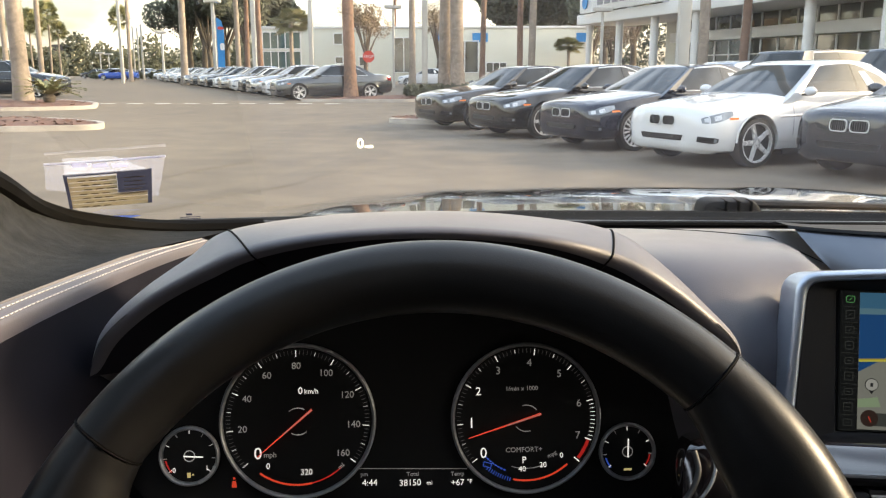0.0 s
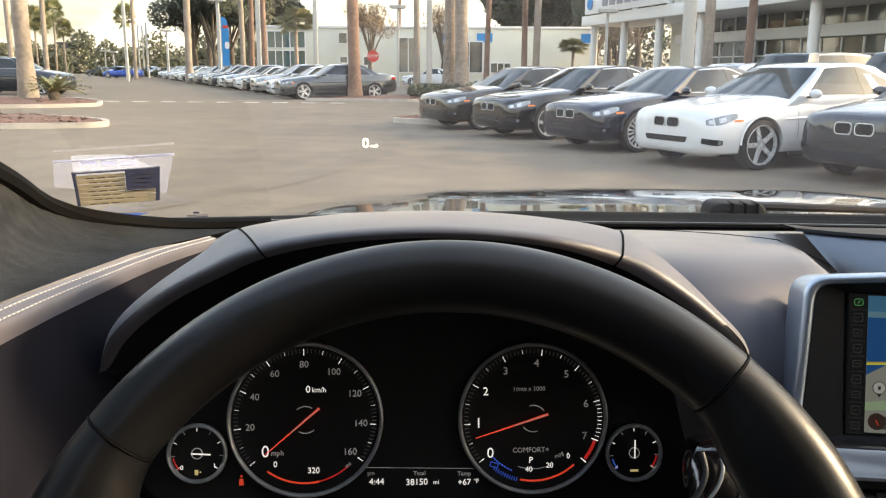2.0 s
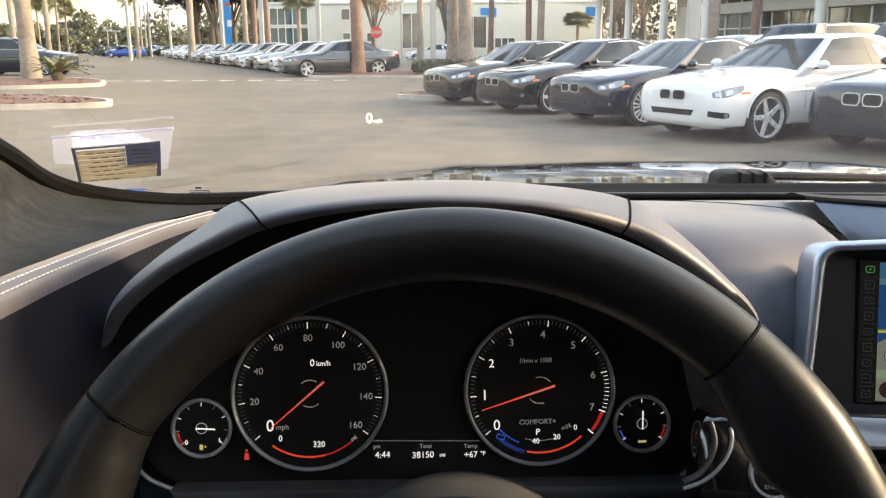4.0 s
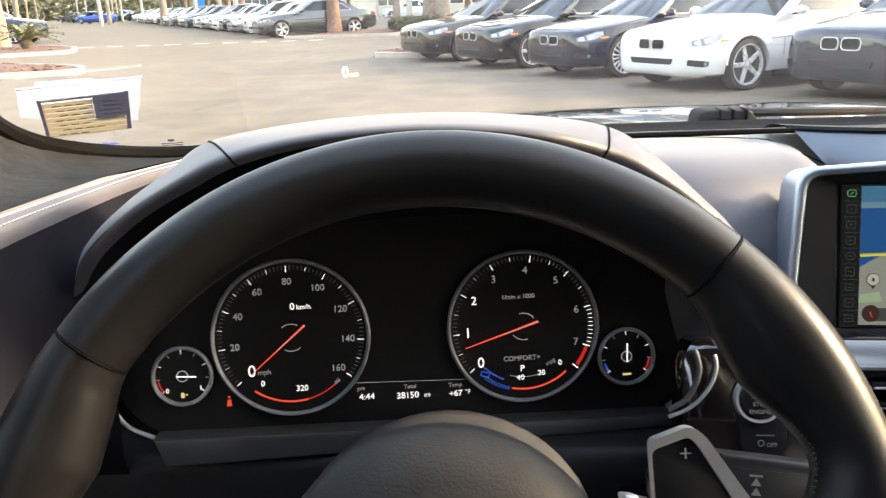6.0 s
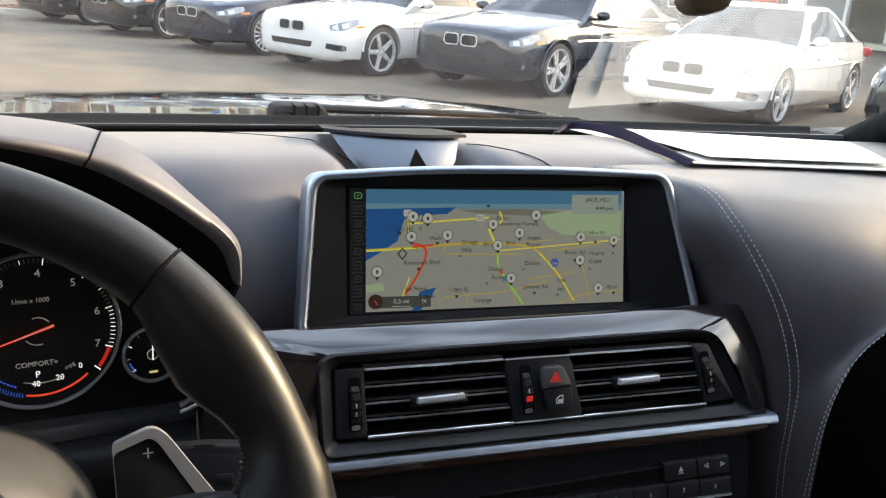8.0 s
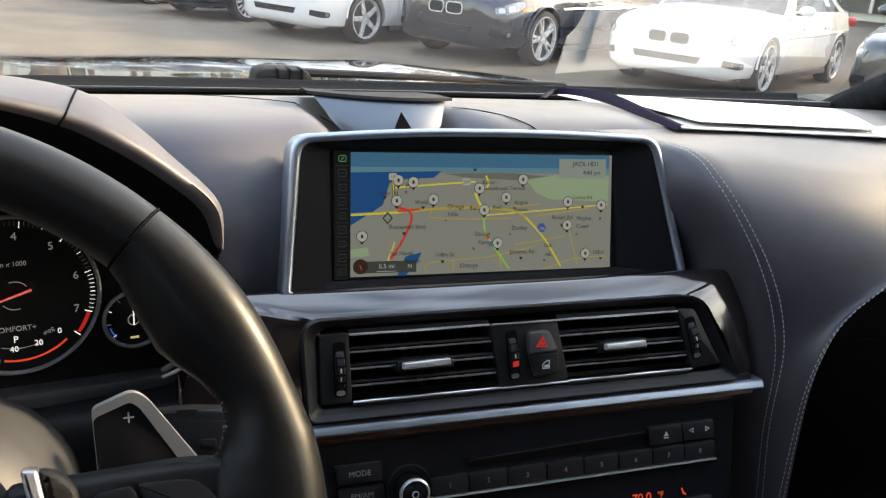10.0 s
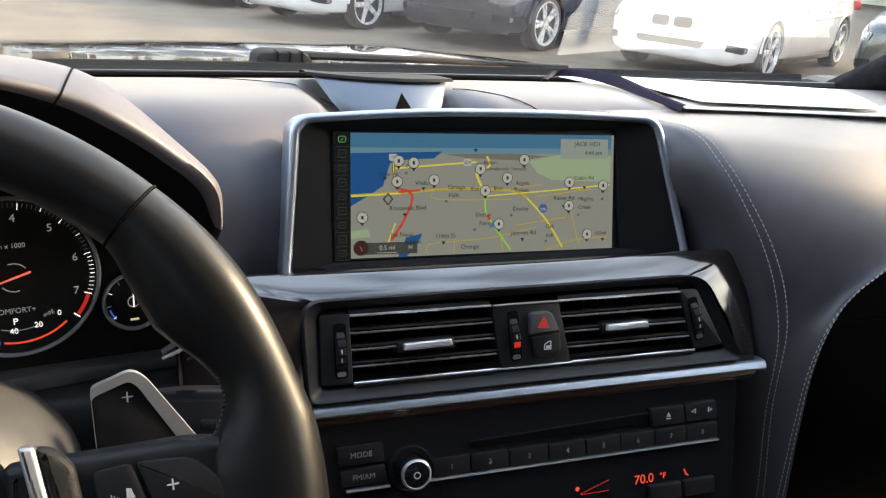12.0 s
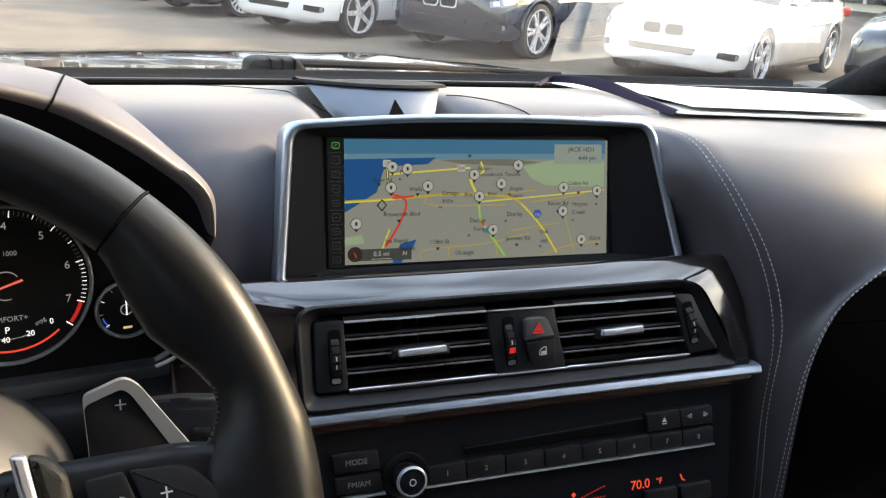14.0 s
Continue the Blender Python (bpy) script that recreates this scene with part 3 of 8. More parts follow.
part("readout", text_bm("0", 0.0070, on_cl(LX + 0.002, LY + 0.0215, 0.0004)), M_WHITE_LIT, d1)
part("readout", text_bm("km/h", 0.0050, on_cl(LX + 0.0098, LY + 0.0210, 0.0004)), M_WHITE_LIT, d1)
part("range_arc", arc_bm(LX, LY, R - 0.0110, R - 0.0096, 233, 282, 0.0004), M_RED_LIT, d1, "glowing red range arc")
part("range_arc", arc_bm(LX, LY, R - 0.0108, R - 0.0099, 282, 312, 0.0004), M_RED_DIM, d1)
part("readout", text_bm("320", 0.0058, on_cl(LX + 0.0055, LY - 0.0365, 0.0004)), M_WHITE_LIT, d1)
part("readout", text_bm("0", 0.0058, on_cl(LX - 0.0215, LY - 0.0315, 0.0004)), M_WHITE_LIT, d1)
part("unit_text", text_bm("mi", 0.0045, on_cl(LX + 0.0300, LY - 0.0330, 0.0004, 35)), M_GREY_LIT, d1)

d2 = dial(RX_, RY_, R - 0.0005, "rev counter in thousands per minute")
ang2 = lambda v: 218 - 34 * v
marks(RX_, RY_, R - 0.0095, R - 0.0050, 0.00062, [ang2(v) for v in range(0, 7)], d2)
marks(RX_, RY_, R - 0.0080, R - 0.0050, 0.00042, [ang2(v + 0.5) for v in range(0, 7)], d2)
tagged(part("fine_tick", ticks_bm(RX_, RY_, R - 0.0080, R - 0.0050, 0.00022, [ang2(v / 10) for v in range(0, 61)]), M_TICK, d2), "hair-fine grey scale marks", kind="stuff")
marks(RX_, RY_, R - 0.0082, R - 0.0050, 0.00034, [ang2(6 + v / 10) for v in range(1, 10)], d2)
part("red_zone", arc_bm(RX_, RY_, R - 0.0085, R - 0.0060, ang2(7) - 1, ang2(7.55), 0.0004), M_RED_DIM, d2, "red zone of the rev counter")
marks(RX_, RY_, R - 0.0100, R - 0.0050, 0.0008, [ang2(7), ang2(7.6)], d2)
for v, s in ((0, 0.0105), (1, 0.0105), (2, 0.0085), (3, 0.0078), (4, 0.0076), (5, 0.0076), (6, 0.0076), (7, 0.0076)):
    a = radians(ang2(v) + (4 if v in (3, 4, 5) else 0))
    rr = R - 0.0155
    part("numeral", text_bm(str(v), s, on_cl(RX_ + rr * math.cos(a), RY_ + rr * math.sin(a), 0.0004)), M_WHITE_LIT if v < 3 else M_GREY_LIT, d2)
part("unit_text", text_bm("1/min x 1000", 0.0045, on_cl(RX_ - 0.003, RY_ + 0.0215, 0.0004)), M_GREY_LIT, d2)
part("mode_text", text_bm("COMFORT+", 0.0050, on_cl(RX_ - 0.002, RY_ - 0.0230, 0.0004)), M_GREY_LIT, d2)
part("gear_text", text_bm("P", 0.0064, on_cl(RX_ - 0.002, RY_ - 0.0305, 0.0004)), M_WHITE_LIT, d2)
part("gear_line", arc_bm(RX_, RY_, R - 0.0193, R - 0.0188, 252, 292, 0.0004), M_GREY_LIT, d2)
part("economy_arc", arc_bm(RX_, RY_, R - 0.0110, R - 0.0096, 257, 311, 0.0004), M_RED_LIT, d2, "glowing red economy arc")
for k in range(11):
    part("charge_bar", ticks_bm(RX_, RY_, R - 0.0112, R - 0.0085, 0.0005, [231 + 2.3 * k]), M_BLUE_LIT, d2)
bm = None
for k in range(8):
    bm = box((0.0016, 0.0010, 0.0003), on_cl(RX_, RY_, 0.0004, 222 + 3.4 * k) @ Matrix.Translation((R - 0.0150, 0, 0)) @ Matrix.Rotation(radians(90), 4, "Z"), bm=bm)
part("marking", bm, M_BLUE_LIT, d2, "small blue lettering, unreadable")
part("battery_sign", ringplate(rrect(0.0062, 0.0036, 0.0004, 2), rrect(0.0052, 0.0026, 0.0003, 2), 0, 0.0003, on_cl(RX_ - 0.0290, RY_ - 0.0330, 0.0004, -18)), M_BLUE_LIT, d2)
for s, x, y, m in (("40", -0.0035, -0.0370, M_WHITE_LIT), ("20", 0.0118, -0.0345, M_WHITE_LIT), ("0", 0.0255, -0.0280, M_WHITE_LIT)):
    part("readout", text_bm(s, 0.0054, on_cl(RX_ + x, RY_ + y, 0.0004)), m, d2)
part("unit_text", text_bm("mpg", 0.0042, on_cl(RX_ + 0.0185, RY_ - 0.0270, 0.0004, 28)), M_GREY_LIT, d2)


def needle(x, y, a, length, tail, parent):
    """A tapered red needle over a small dark hub with pale crescents."""
    b = prism([(-tail, 0.0008), (length * 0.4, 0.00045), (length, 0.0002), (length, -0.0002), (length * 0.4, -0.00045), (-tail, -0.0008)], 0.0022, 0.0034, on_cl(x, y, 0, a), 0.0003)
    nd = part("needle", b, M_NEEDLE, parent, "red tapered needle")
    part("needle_core", box((length * 0.35 + tail, 0.0005, 0.0004), on_cl(x, y, 0.0036, a) @ Matrix.Translation((length * 0.175 - tail / 2, 0, 0))), M_GREY_LIT, nd, "pale middle of the needle")
    for a0 in (a + 20, a + 200):
        part("hub_arc", arc_bm(x, y, 0.0092, 0.0099, a0, a0 + 70, 0.0010), M_GREY_LIT, nd)
    return nd


needle(LX, LY, ang(0) + 1, 0.0375, 0.013, d1)
needle(RX_, RY_, 197, 0.0445, 0.011, d2)

for x, y, hot in ((-0.1590, -0.0190, False), (0.1560, -0.0262, True)):
    r = 0.0214
    d = dial(x, y, r, "oil temperature dial" if hot else "fuel gauge")
    for k in range(9):
        part("tick_mark", ticks_bm(x, y, r - 0.0058, r - 0.0032, 0.00045, [218 - 32 * k]), M_GREY_LIT if k % 2 else M_WHITE_LIT, d)
    part("hub_ring", arc_bm(x, y, 0.0034, 0.0041, 0, 360, 0.0008), M_GREY_LIT, d)
    part("needle", box((0.0135, 0.0009, 0.0006), on_cl(x, y, 0.0022, 88 if hot else -4) @ Matrix.Translation((0.003, 0, 0))), M_WHITE_LIT, d, "pale needle")
    if hot:
        part("cold_zone", arc_bm(x, y, r - 0.0052, r - 0.0042, 195, 222, 0.0006), M_BLUE_LIT, d)
        part("hot_zone", arc_bm(x, y, r - 0.0052, r - 0.0042, -40, -8, 0.0006), M_RED_DIM, d)
        part("oil_sign", box((0.006, 0.0016, 0.0003), on_cl(x, y - 0.0130, 0.0006), 0), M_AMBER_LIT, d)
    else:
        part("low_zone", arc_bm(x, y, r - 0.0052, r - 0.0042, 190, 222, 0.0006), M_RED_DIM, d)
        part("numeral", text_bm("0", 0.0046, on_cl(x - 0.0108, y - 0.0100, 0.0004)), M_WHITE_LIT, d)
        part("numeral", text_bm("1", 0.0046, on_cl(x + 0.0120, y - 0.0090, 0.0004)), M_WHITE_LIT, d)
        sign = box((0.0024, 0.0036, 0.0003), on_cl(x - 0.0005, y - 0.0135, 0.0006))
        part("fuel_sign", box((0.0012, 0.0012, 0.0003), on_cl(x + 0.0022, y - 0.0132, 0.0006, 45), bm=sign), M_AMBER_LIT, d)
    # bright arc laid on the ring as a painted glint
    part("ring_glint", arc_bm(x, y, r - 0.003, r - 0.001, -70, -20, 0.0042), M_CHROME, d)

for s, size, x, y, m in (("pm", 0.0042, -0.0365, -0.0372, M_GREY_LIT), ("4:44", 0.0064, -0.0325, -0.0435, M_WHITE_LIT), ("Total", 0.0042, -0.0015, -0.0382, M_GREY_LIT),
                         ("38150", 0.0064, -0.0035, -0.0445, M_WHITE_LIT), ("mi", 0.0044, 0.0105, -0.0450, M_WHITE_LIT), ("Temp", 0.0042, 0.0310, -0.0392, M_GREY_LIT),
                         ("+67", 0.0062, 0.0310, -0.0455, M_WHITE_LIT), ("°F", 0.0044, 0.0398, -0.0450, M_WHITE_LIT)):
    part("readout", text_bm(s, size, on_cl(x, y, -0.0030)), m, cluster)
part("display_line", box((0.082, 0.0003, 0.0003), on_cl(-0.003, -0.0342, -0.003, -2)), M_GREY_LIT, cluster)
sign = lathe([(0.0009, 0), (0.0009, 0.0003)], 10, on_cl(-0.1288, -0.0368, -0.003))
part("belt_sign", prism([(-0.0012, 0.0012), (0.0012, 0.0012), (0.0018, -0.0035), (-0.0018, -0.0035)], 0, 0.0003, on_cl(-0.1288, -0.0398, -0.003), bm=sign), M_RED_LIT, cluster, "red seat belt warning sign")

# ---- steering wheel ----
WC, WT, WR = Vector((0.0255, -0.281, 0.924)), 28.0, 0.178
WM = face_plane(WC, 0, WT)                   # x right, y up the wheel, z to the driver
wheel = thing("steering_wheel", "black leather steering wheel with stitched thumb grips, turned slightly", "steering wheel", WC)
TURN = 5.0


# how far the thumb grips swell inwards, by degrees from the top of the wheel
GRIP_AT = (49, 52, 55, 59, 64, 68, 72, 77, 80, 83, 86, 90, 100, 110, 116)
GRIP_IN = (0.0, 0.002, 0.005, 0.0078, 0.0098, 0.0072, 0.0030, -0.0005, 0.001, 0.006, 0.014, 0.020, 0.020, 0.006, 0.0)


def rim_rows(a0, a1, n, swell=0.0):
    rows = []
    for k in range(n + 1):
        a = a0 + (a1 - a0) * k / n
        c = Vector((math.cos(radians(a)), math.sin(radians(a)), 0))
        off = abs((a if a > -90 else a + 360) - 96.3)
        grip = swell * np.interp(off, GRIP_AT, GRIP_IN)
        rr = 0.0168 + max(0.0, min(grip, 0.012)) * 0.12
        row = []
        for j in range(18):
            b = 2 * math.pi * j / 18
            inward = max(0.0, -math.cos(b)) * grip
            row.append(WM @ (c * (WR + math.cos(b) * rr - inward) + Vector((0, 0, math.sin(b) * rr * 1.12))))
        rows.append(row)
    return rows


seams = (47.2, 145.4)
pieces = ((seams[0] + 0.25, seams[1] - 0.25, 60, 0.0, "rim"), (seams[1] + 0.25, 212, 70, 1.0, "grip"), (212.3, 339.7, 40, 0.0, "rim"), (340 - 360, seams[0] - 0.25, 70, 1.0, "grip"))
for a0, a1, n, sw, nm in pieces:
    part(nm, loft(rim_rows(a0, a1, n, sw), True, True), M_LEATHER_RIM, wheel, "smooth black leather, worn" if nm == "rim" else "thicker thumb grip in black leather", smooth=60)
for a in seams:
    c = Vector((math.cos(radians(a)), math.sin(radians(a)), 0))
    ring = [WM @ (c * (WR + math.cos(b) * 0.0170) + Vector((0, 0, math.sin(b) * 0.0190))) for b in (2 * math.pi * j / 24 for j in range(25))]
    part("leather_seam", tube(ring, 0.0005, 6), M_VOID, wheel, "raised seam in the leather")
# stitches inside the grips
for a0, a1 in ((12.5, 25), (167, 180)):
    bm = None
    for k in range(18):
        deg = a0 + (a1 - a0) * k / 17
        a = radians(deg)
        r = WR - 0.0168 - np.interp(abs(deg - 96.3), GRIP_AT, GRIP_IN)
        p = WM @ Vector(((r + 0.0004) * math.cos(a), (r + 0.0004) * math.sin(a), 0.0005))
        q = WM @ Vector(((r + 0.0003) * math.cos(a + 0.011), (r + 0.0003) * math.sin(a + 0.011), 0.0050))
        bm = tube([p, (p + q) / 2, q], 0.00055, 5, bm)
    part("stitching", bm, M_STITCH_DK, wheel, "dark grey stitches along the grip")

# hub with airbag pad, and spokes
HT = Matrix.Rotation(radians(1.5), 4, "Z")
prof = [(0.0, 0.030), (0.030, 0.0295), (0.050, 0.027), (0.062, 0.022), (0.070, 0.013), (0.073, 0.002), (0.070, -0.02)]
b = bmesh.new()
rows = []
for k in range(48):
    a = 2 * math.pi * k / 48
    rows.append([WM @ (Matrix.Translation((0.002, -0.005, -0.006)) @ Vector((r * math.cos(a) * 1.0, r * math.sin(a), z))) for r, z in prof[1:]])
b = loft(rows, wrap=True)
b.faces.new([b.verts.new(WM @ (Matrix.Translation((0.002, -0.005, -0.006)) @ Vector((0.030 * math.cos(2 * math.pi * k / 48), 0.030 * math.sin(2 * math.pi * k / 48), 0.0295)))) for k in range(48)])
bmesh.ops.remove_doubles(b, verts=b.verts[:], dist=0.0002)
part("airbag_pad", b, M_PAD, wheel, "grained round airbag cover", smooth=60)
for side in (1, -1):
    m = WM @ HT @ Matrix.Diagonal((side, 1, 1, 1))
    sp = part("spoke", prism(rounded([(0.066, 0.0300), (0.140, 0.0290), (0.166, 0.0240), (0.168, -0.030), (0.066, -0.040)], [0.004, 0.010, 0.010, 0.008, 0.008]), -0.012, 0.010, m, 0.006, seg=4), M_BLACK, wheel, "black spoke with buttons")
    part("spoke_collar", prism(rounded([(0.0790, 0.0365), (0.0860, 0.0345), (0.0930, 0.0270), (0.1010, -0.040), (0.0880, -0.040)], 0.003), 0.004, 0.017, m, 0.004, seg=3), M_PAD, sp, "grained collar beside the chrome strip")
    part("spoke_trim", prism(rounded([(0.0735, 0.0375), (0.0795, 0.0368), (0.0910, -0.040), (0.0845, -0.040)], 0.0015), 0.006, 0.0195, m, 0.002, seg=3), M_CHROME, sp, "satin chrome strip")
    part("button", prism(rounded([(0.0985, 0.0225), (0.1140, 0.0235), (0.1275, -0.022), (0.1040, -0.022)], 0.003), 0.009, 0.0135, m, 0.0015), M_BLACK, sp)
    part("button", prism(rounded([(0.1155, 0.0236), (0.1390, 0.0215), (0.1500, 0.0085), (0.1510, -0.004), (0.1235, -0.003)], [0.002, 0.006, 0.006, 0.003, 0.002]), 0.009, 0.0135, m, 0.0015), M_BLACK, sp)
    part("plus_mark", box((0.0007, 0.0048, 0.0003), m @ shift(0.1290, 0.0120, 0.0137), bm=box((0.0048, 0.0007, 0.0003), m @ shift(0.1290, 0.0120, 0.0137))), M_PRINT, sp)
    face = [(0.0010, 0.0045), (0.0030, 0.0040), (0.0034, 0.0020), (0.0042, 0.0005), (0.0034, 0.0), (0.0030, -0.0018), (0.0012, -0.0022), (0.0008, 0.0008)]
    part("voice_mark", prism(face, 0, 0.0003, m @ shift(0.1100, 0.0095, 0.0137)), M_PRINT, sp, "small talking head sign")
    for k in range(3):
        arc = [m @ Vector((0.1080 - 0.0012 * k + 0.0008 * math.cos(a) - 0.001, 0.0100 + (0.0014 + 0.0007 * k) * math.sin(a), 0.0138)) for a in (-1.2, -0.6, 0, 0.6, 1.2)]
        part("voice_wave", tube(arc, 0.0002, 4), M_PRINT, sp)
    part("spoke_chrome", prism(rounded([(0.1240, -0.0050), (0.1520, -0.0055), (0.1520, -0.0095), (0.1250, -0.0090)], 0.001), 0.009, 0.0140, m, 0.001), M_CHROME, sp)

# shift paddles behind the spokes
for side in (1, -1):
    o = Vector((0.1355, -0.214, 0.934)) if side > 0 else Vector((-0.082, -0.214, 0.890))
    m = face_plane(o, 0, 20) @ Matrix.Diagonal((side, 1, 1, 1))
    outline = rounded([(-0.0110, 0.0172), (0.0080, 0.0240), (0.0145, 0.0195), (0.0545, -0.040), (-0.0090, -0.040)], [0.003, 0.005, 0.006, 0.003, 0.003])
    inner = rounded([(-0.0106, 0.0128), (0.0066, 0.0188), (0.0105, 0.0156), (0.0440, -0.040), (-0.0086, -0.040)], [0.003, 0.004, 0.005, 0.003, 0.003])
    pd = part("shift_paddle", prism(inner, -0.004, 0.001, m, 0.0006), M_BLACK, wheel, "black shift paddle with a metal edge")
    part("metal_edge", ringplate(outline, inner, -0.006, 0.003, m), M_CHROME, pd, "satin metal edge")
    part("plus_mark", box((0.0008, 0.0050, 0.0003), m @ shift(0.0055, 0.0110, 0.0014), bm=box((0.0050, 0.0006, 0.0003), m @ shift(0.0055, 0.0110, 0.0014))), M_PRINT, pd)

# ---- column shroud ----
rows = []
for y, r in ((-0.02, 0.080), (-0.08, 0.080), (-0.13, 0.078), (-0.165, 0.074), (-0.19, 0.066), (-0.205, 0.052)):
    zc = 0.856 - 0.50 * max(0.0, y + 0.15)
    rows.append([(WX + r * math.cos(a) * 1.12, y, zc + r * math.sin(a)) for a in (2 * math.pi * k / 40 for k in range(40))])
shroud = thing("column_shroud", "dark grey plastic shroud of the steering column", "column shroud", (WX, -0.1, 0.80))
part("upper_shell", loft([r[0:21] for r in rows]), M_DARKGREY, shroud, smooth=50)
part("lower_shell", loft([r[20:] + r[:1] for r in rows]), M_BLACK, shroud, smooth=50)
b = bmesh.new()
b.faces.new([b.verts.new(p) for p in rows[-1]])
part("end_cap", b, M_BLACK, shroud)

# ---- wiper stalk ----
stalk = thing("wiper_stalk", "dark wiper stalk with white wiper signs", "wiper stalk", (0.17, -0.14, 0.89))
SM = face_plane((0.205, -0.150, 0.885), 10, 20)
part("stalk_body", prism(rounded([(-0.06, 0.017), (-0.03, 0.019), (0.03, 0.0155), (0.036, 0.008), (0.036, -0.026), (-0.06, -0.026)], 0.006), -0.012, 0.004, SM, 0.004), M_BLACK, stalk)
part("arrow_sign", prism([(-0.0028, 0), (0.0028, 0), (0, 0.0045)], 0, 0.0003, SM @ shift(-0.006, 0.0020, 0.0042), bm=prism([(-0.0028, 0), (0.0028, 0), (0, 0.0045)], 0, 0.0003, SM @ shift(-0.006, -0.0033, 0.0042))), M_PRINT_DIM, stalk)
part("wiper_sign", ringplate([(-0.005, 0.004), (0.005, 0.004), (0.0035, -0.003), (-0.0035, -0.003)], [(-0.0043, 0.0033), (0.0043, 0.0033), (0.003, -0.0024), (-0.003, -0.0024)], 0, 0.0003, SM @ shift(-0.004, -0.0095, 0.0042)), M_PRINT_DIM, stalk)
part("washer_sign", box((0.007, 0.0012, 0.0003), SM @ shift(-0.006, 0.0075, 0.0042)), M_PRINT_DIM, stalk)
part("tip_wheel", box((0.010, 0.006, 0.004), SM @ shift(-0.018, -0.002, 0.004), 0.0015), M_BLACK, stalk)
stalk2 = thing("indicator_stalk", "dark indicator stalk behind the steering wheel", "indicator stalk", (-0.12, -0.14, 0.86))
SM2 = face_plane((-0.165, -0.135, 0.848), -10, 20)
part("stalk_body", prism(rounded([(-0.04, 0.014), (0.03, 0.018), (0.06, 0.012), (0.06, -0.026), (-0.04, -0.026)], 0.006), -0.012, 0.004, SM2, 0.004), M_DARKGREY, stalk2)
part("lamp_sign", prism([(-0.003, 0), (0.003, 0), (0, 0.002)], 0, 0.0003, SM2 @ shift(-0.005, 0.010, 0.0042)), M_PRINT, stalk2)

# ---- centre trim with air vents ----
VE = face_plane((0.44, -0.097, 0.89), 4, 17)


def on_ve(x, y, z=0.0, turn=0.0):
    return VE @ shift(x, y, z, turn)


trim = thing("centre_trim", "glossy dark wood trim across the centre of the dashboard", "dashboard trim", (0.44, -0.09, 0.86))


# inner x, y, outer x, y and fall of the band, from the driver's side over the vents and down at the far end
band_run = [(-0.1800, -0.0370, -0.262, -0.037, 0.004), (-0.1825, 0.0050, -0.262, 0.012, 0.006), (-0.1800, 0.0275, -0.256, 0.047, 0.011), (-0.1745, 0.0325, -0.230, 0.0515, 0.016), (-0.1600, 0.0340, -0.180, 0.0520, 0.0165),
            (-0.0760, 0.0350, -0.0780, 0.0520, 0.0165), (0.0300, 0.0352, 0.0300, 0.0520, 0.0150), (0.1150, 0.0352, 0.1330, 0.0530, 0.0135), (0.1400, 0.0335, 0.1860, 0.0518, 0.0140), (0.1540, 0.0260, 0.1990, 0.0400, 0.0135),
            (0.1645, 0.0100, 0.2040, 0.0200, 0.011), (0.1740, -0.0060, 0.2062, -0.0080, 0.009), (0.1835, -0.0380, 0.2078, -0.0405, 0.007)]
rows = []
for x0, y0, x1, y1, fall in smooth_rows(band_run, 8):
    row = [VE @ Vector((x0, y0, -0.012))]
    row += [VE @ Vector((x0 + (x1 - x0) * f, y0 + (y1 - y0) * f, 0.0005 - fall * f ** 1.15)) for f in (0.0, 0.12, 0.25, 0.4, 0.55, 0.7, 0.82, 0.92)]
    row += [VE @ Vector((x1, y1, -fall - 0.0015)), VE @ Vector((x1 + (x1 - x0) * 0.02, y1 - 0.0005, -fall - 0.006)), VE @ Vector((x1, y1 - 0.001, -fall - 0.04))]
    rows.append(row)
part("wood_band", loft(rows), M_WOOD, trim, "lacquered wood band mirroring the sky", smooth=45)
strip = [(-0.0385, -0.014), (-0.0400, -0.001), (-0.0412, 0.0035), (-0.0428, 0.0052), (-0.0470, 0.0062), (-0.0486, 0.0050), (-0.0492, 0.0020), (-0.0492, -0.012)]
part("chrome_strip", loft([[VE @ Vector((x, y, z)) for y, z in strip] for x in (-0.285, -0.10, 0.10, 0.2080)], caps=True), M_SILVER, trim, "long satin chrome strip", smooth=50)
part("strip_back", prism([(-0.285, -0.036), (0.199, -0.036), (0.199, -0.0425), (-0.285, -0.0425)], -0.02, 0.0010, VE), M_BLACK, trim)
# the brown of this gloss edge stands for a reflection under the strip
part("under_band", loft([[VE @ Vector((x, y, z)) for y, z in ((-0.0485, 0.0035), (-0.0520, 0.0015), (-0.0560, -0.0015), (-0.0575, -0.0050))] for x in (-0.285, -0.10, 0.05, 0.200)]), M_REFLECT_BROWN, trim, "narrow gloss edge below the strip, brown for a reflection", smooth=60)

vents = thing("centre_vents", "pair of black slatted air vents with chrome lines", "air vent", on_ve(0, -0.03).translation)
outer = rounded([(-0.1825, 0.0345), (0.1440, 0.0358), (0.1850, -0.0385), (-0.1790, -0.0385)], [0.016, 0.022, 0.006, 0.008], 8)
inner = rounded([(-0.1700, 0.0275), (0.1390, 0.0290), (0.1690, -0.0290), (-0.1690, -0.0290)], [0.010, 0.014, 0.004, 0.004], 8)
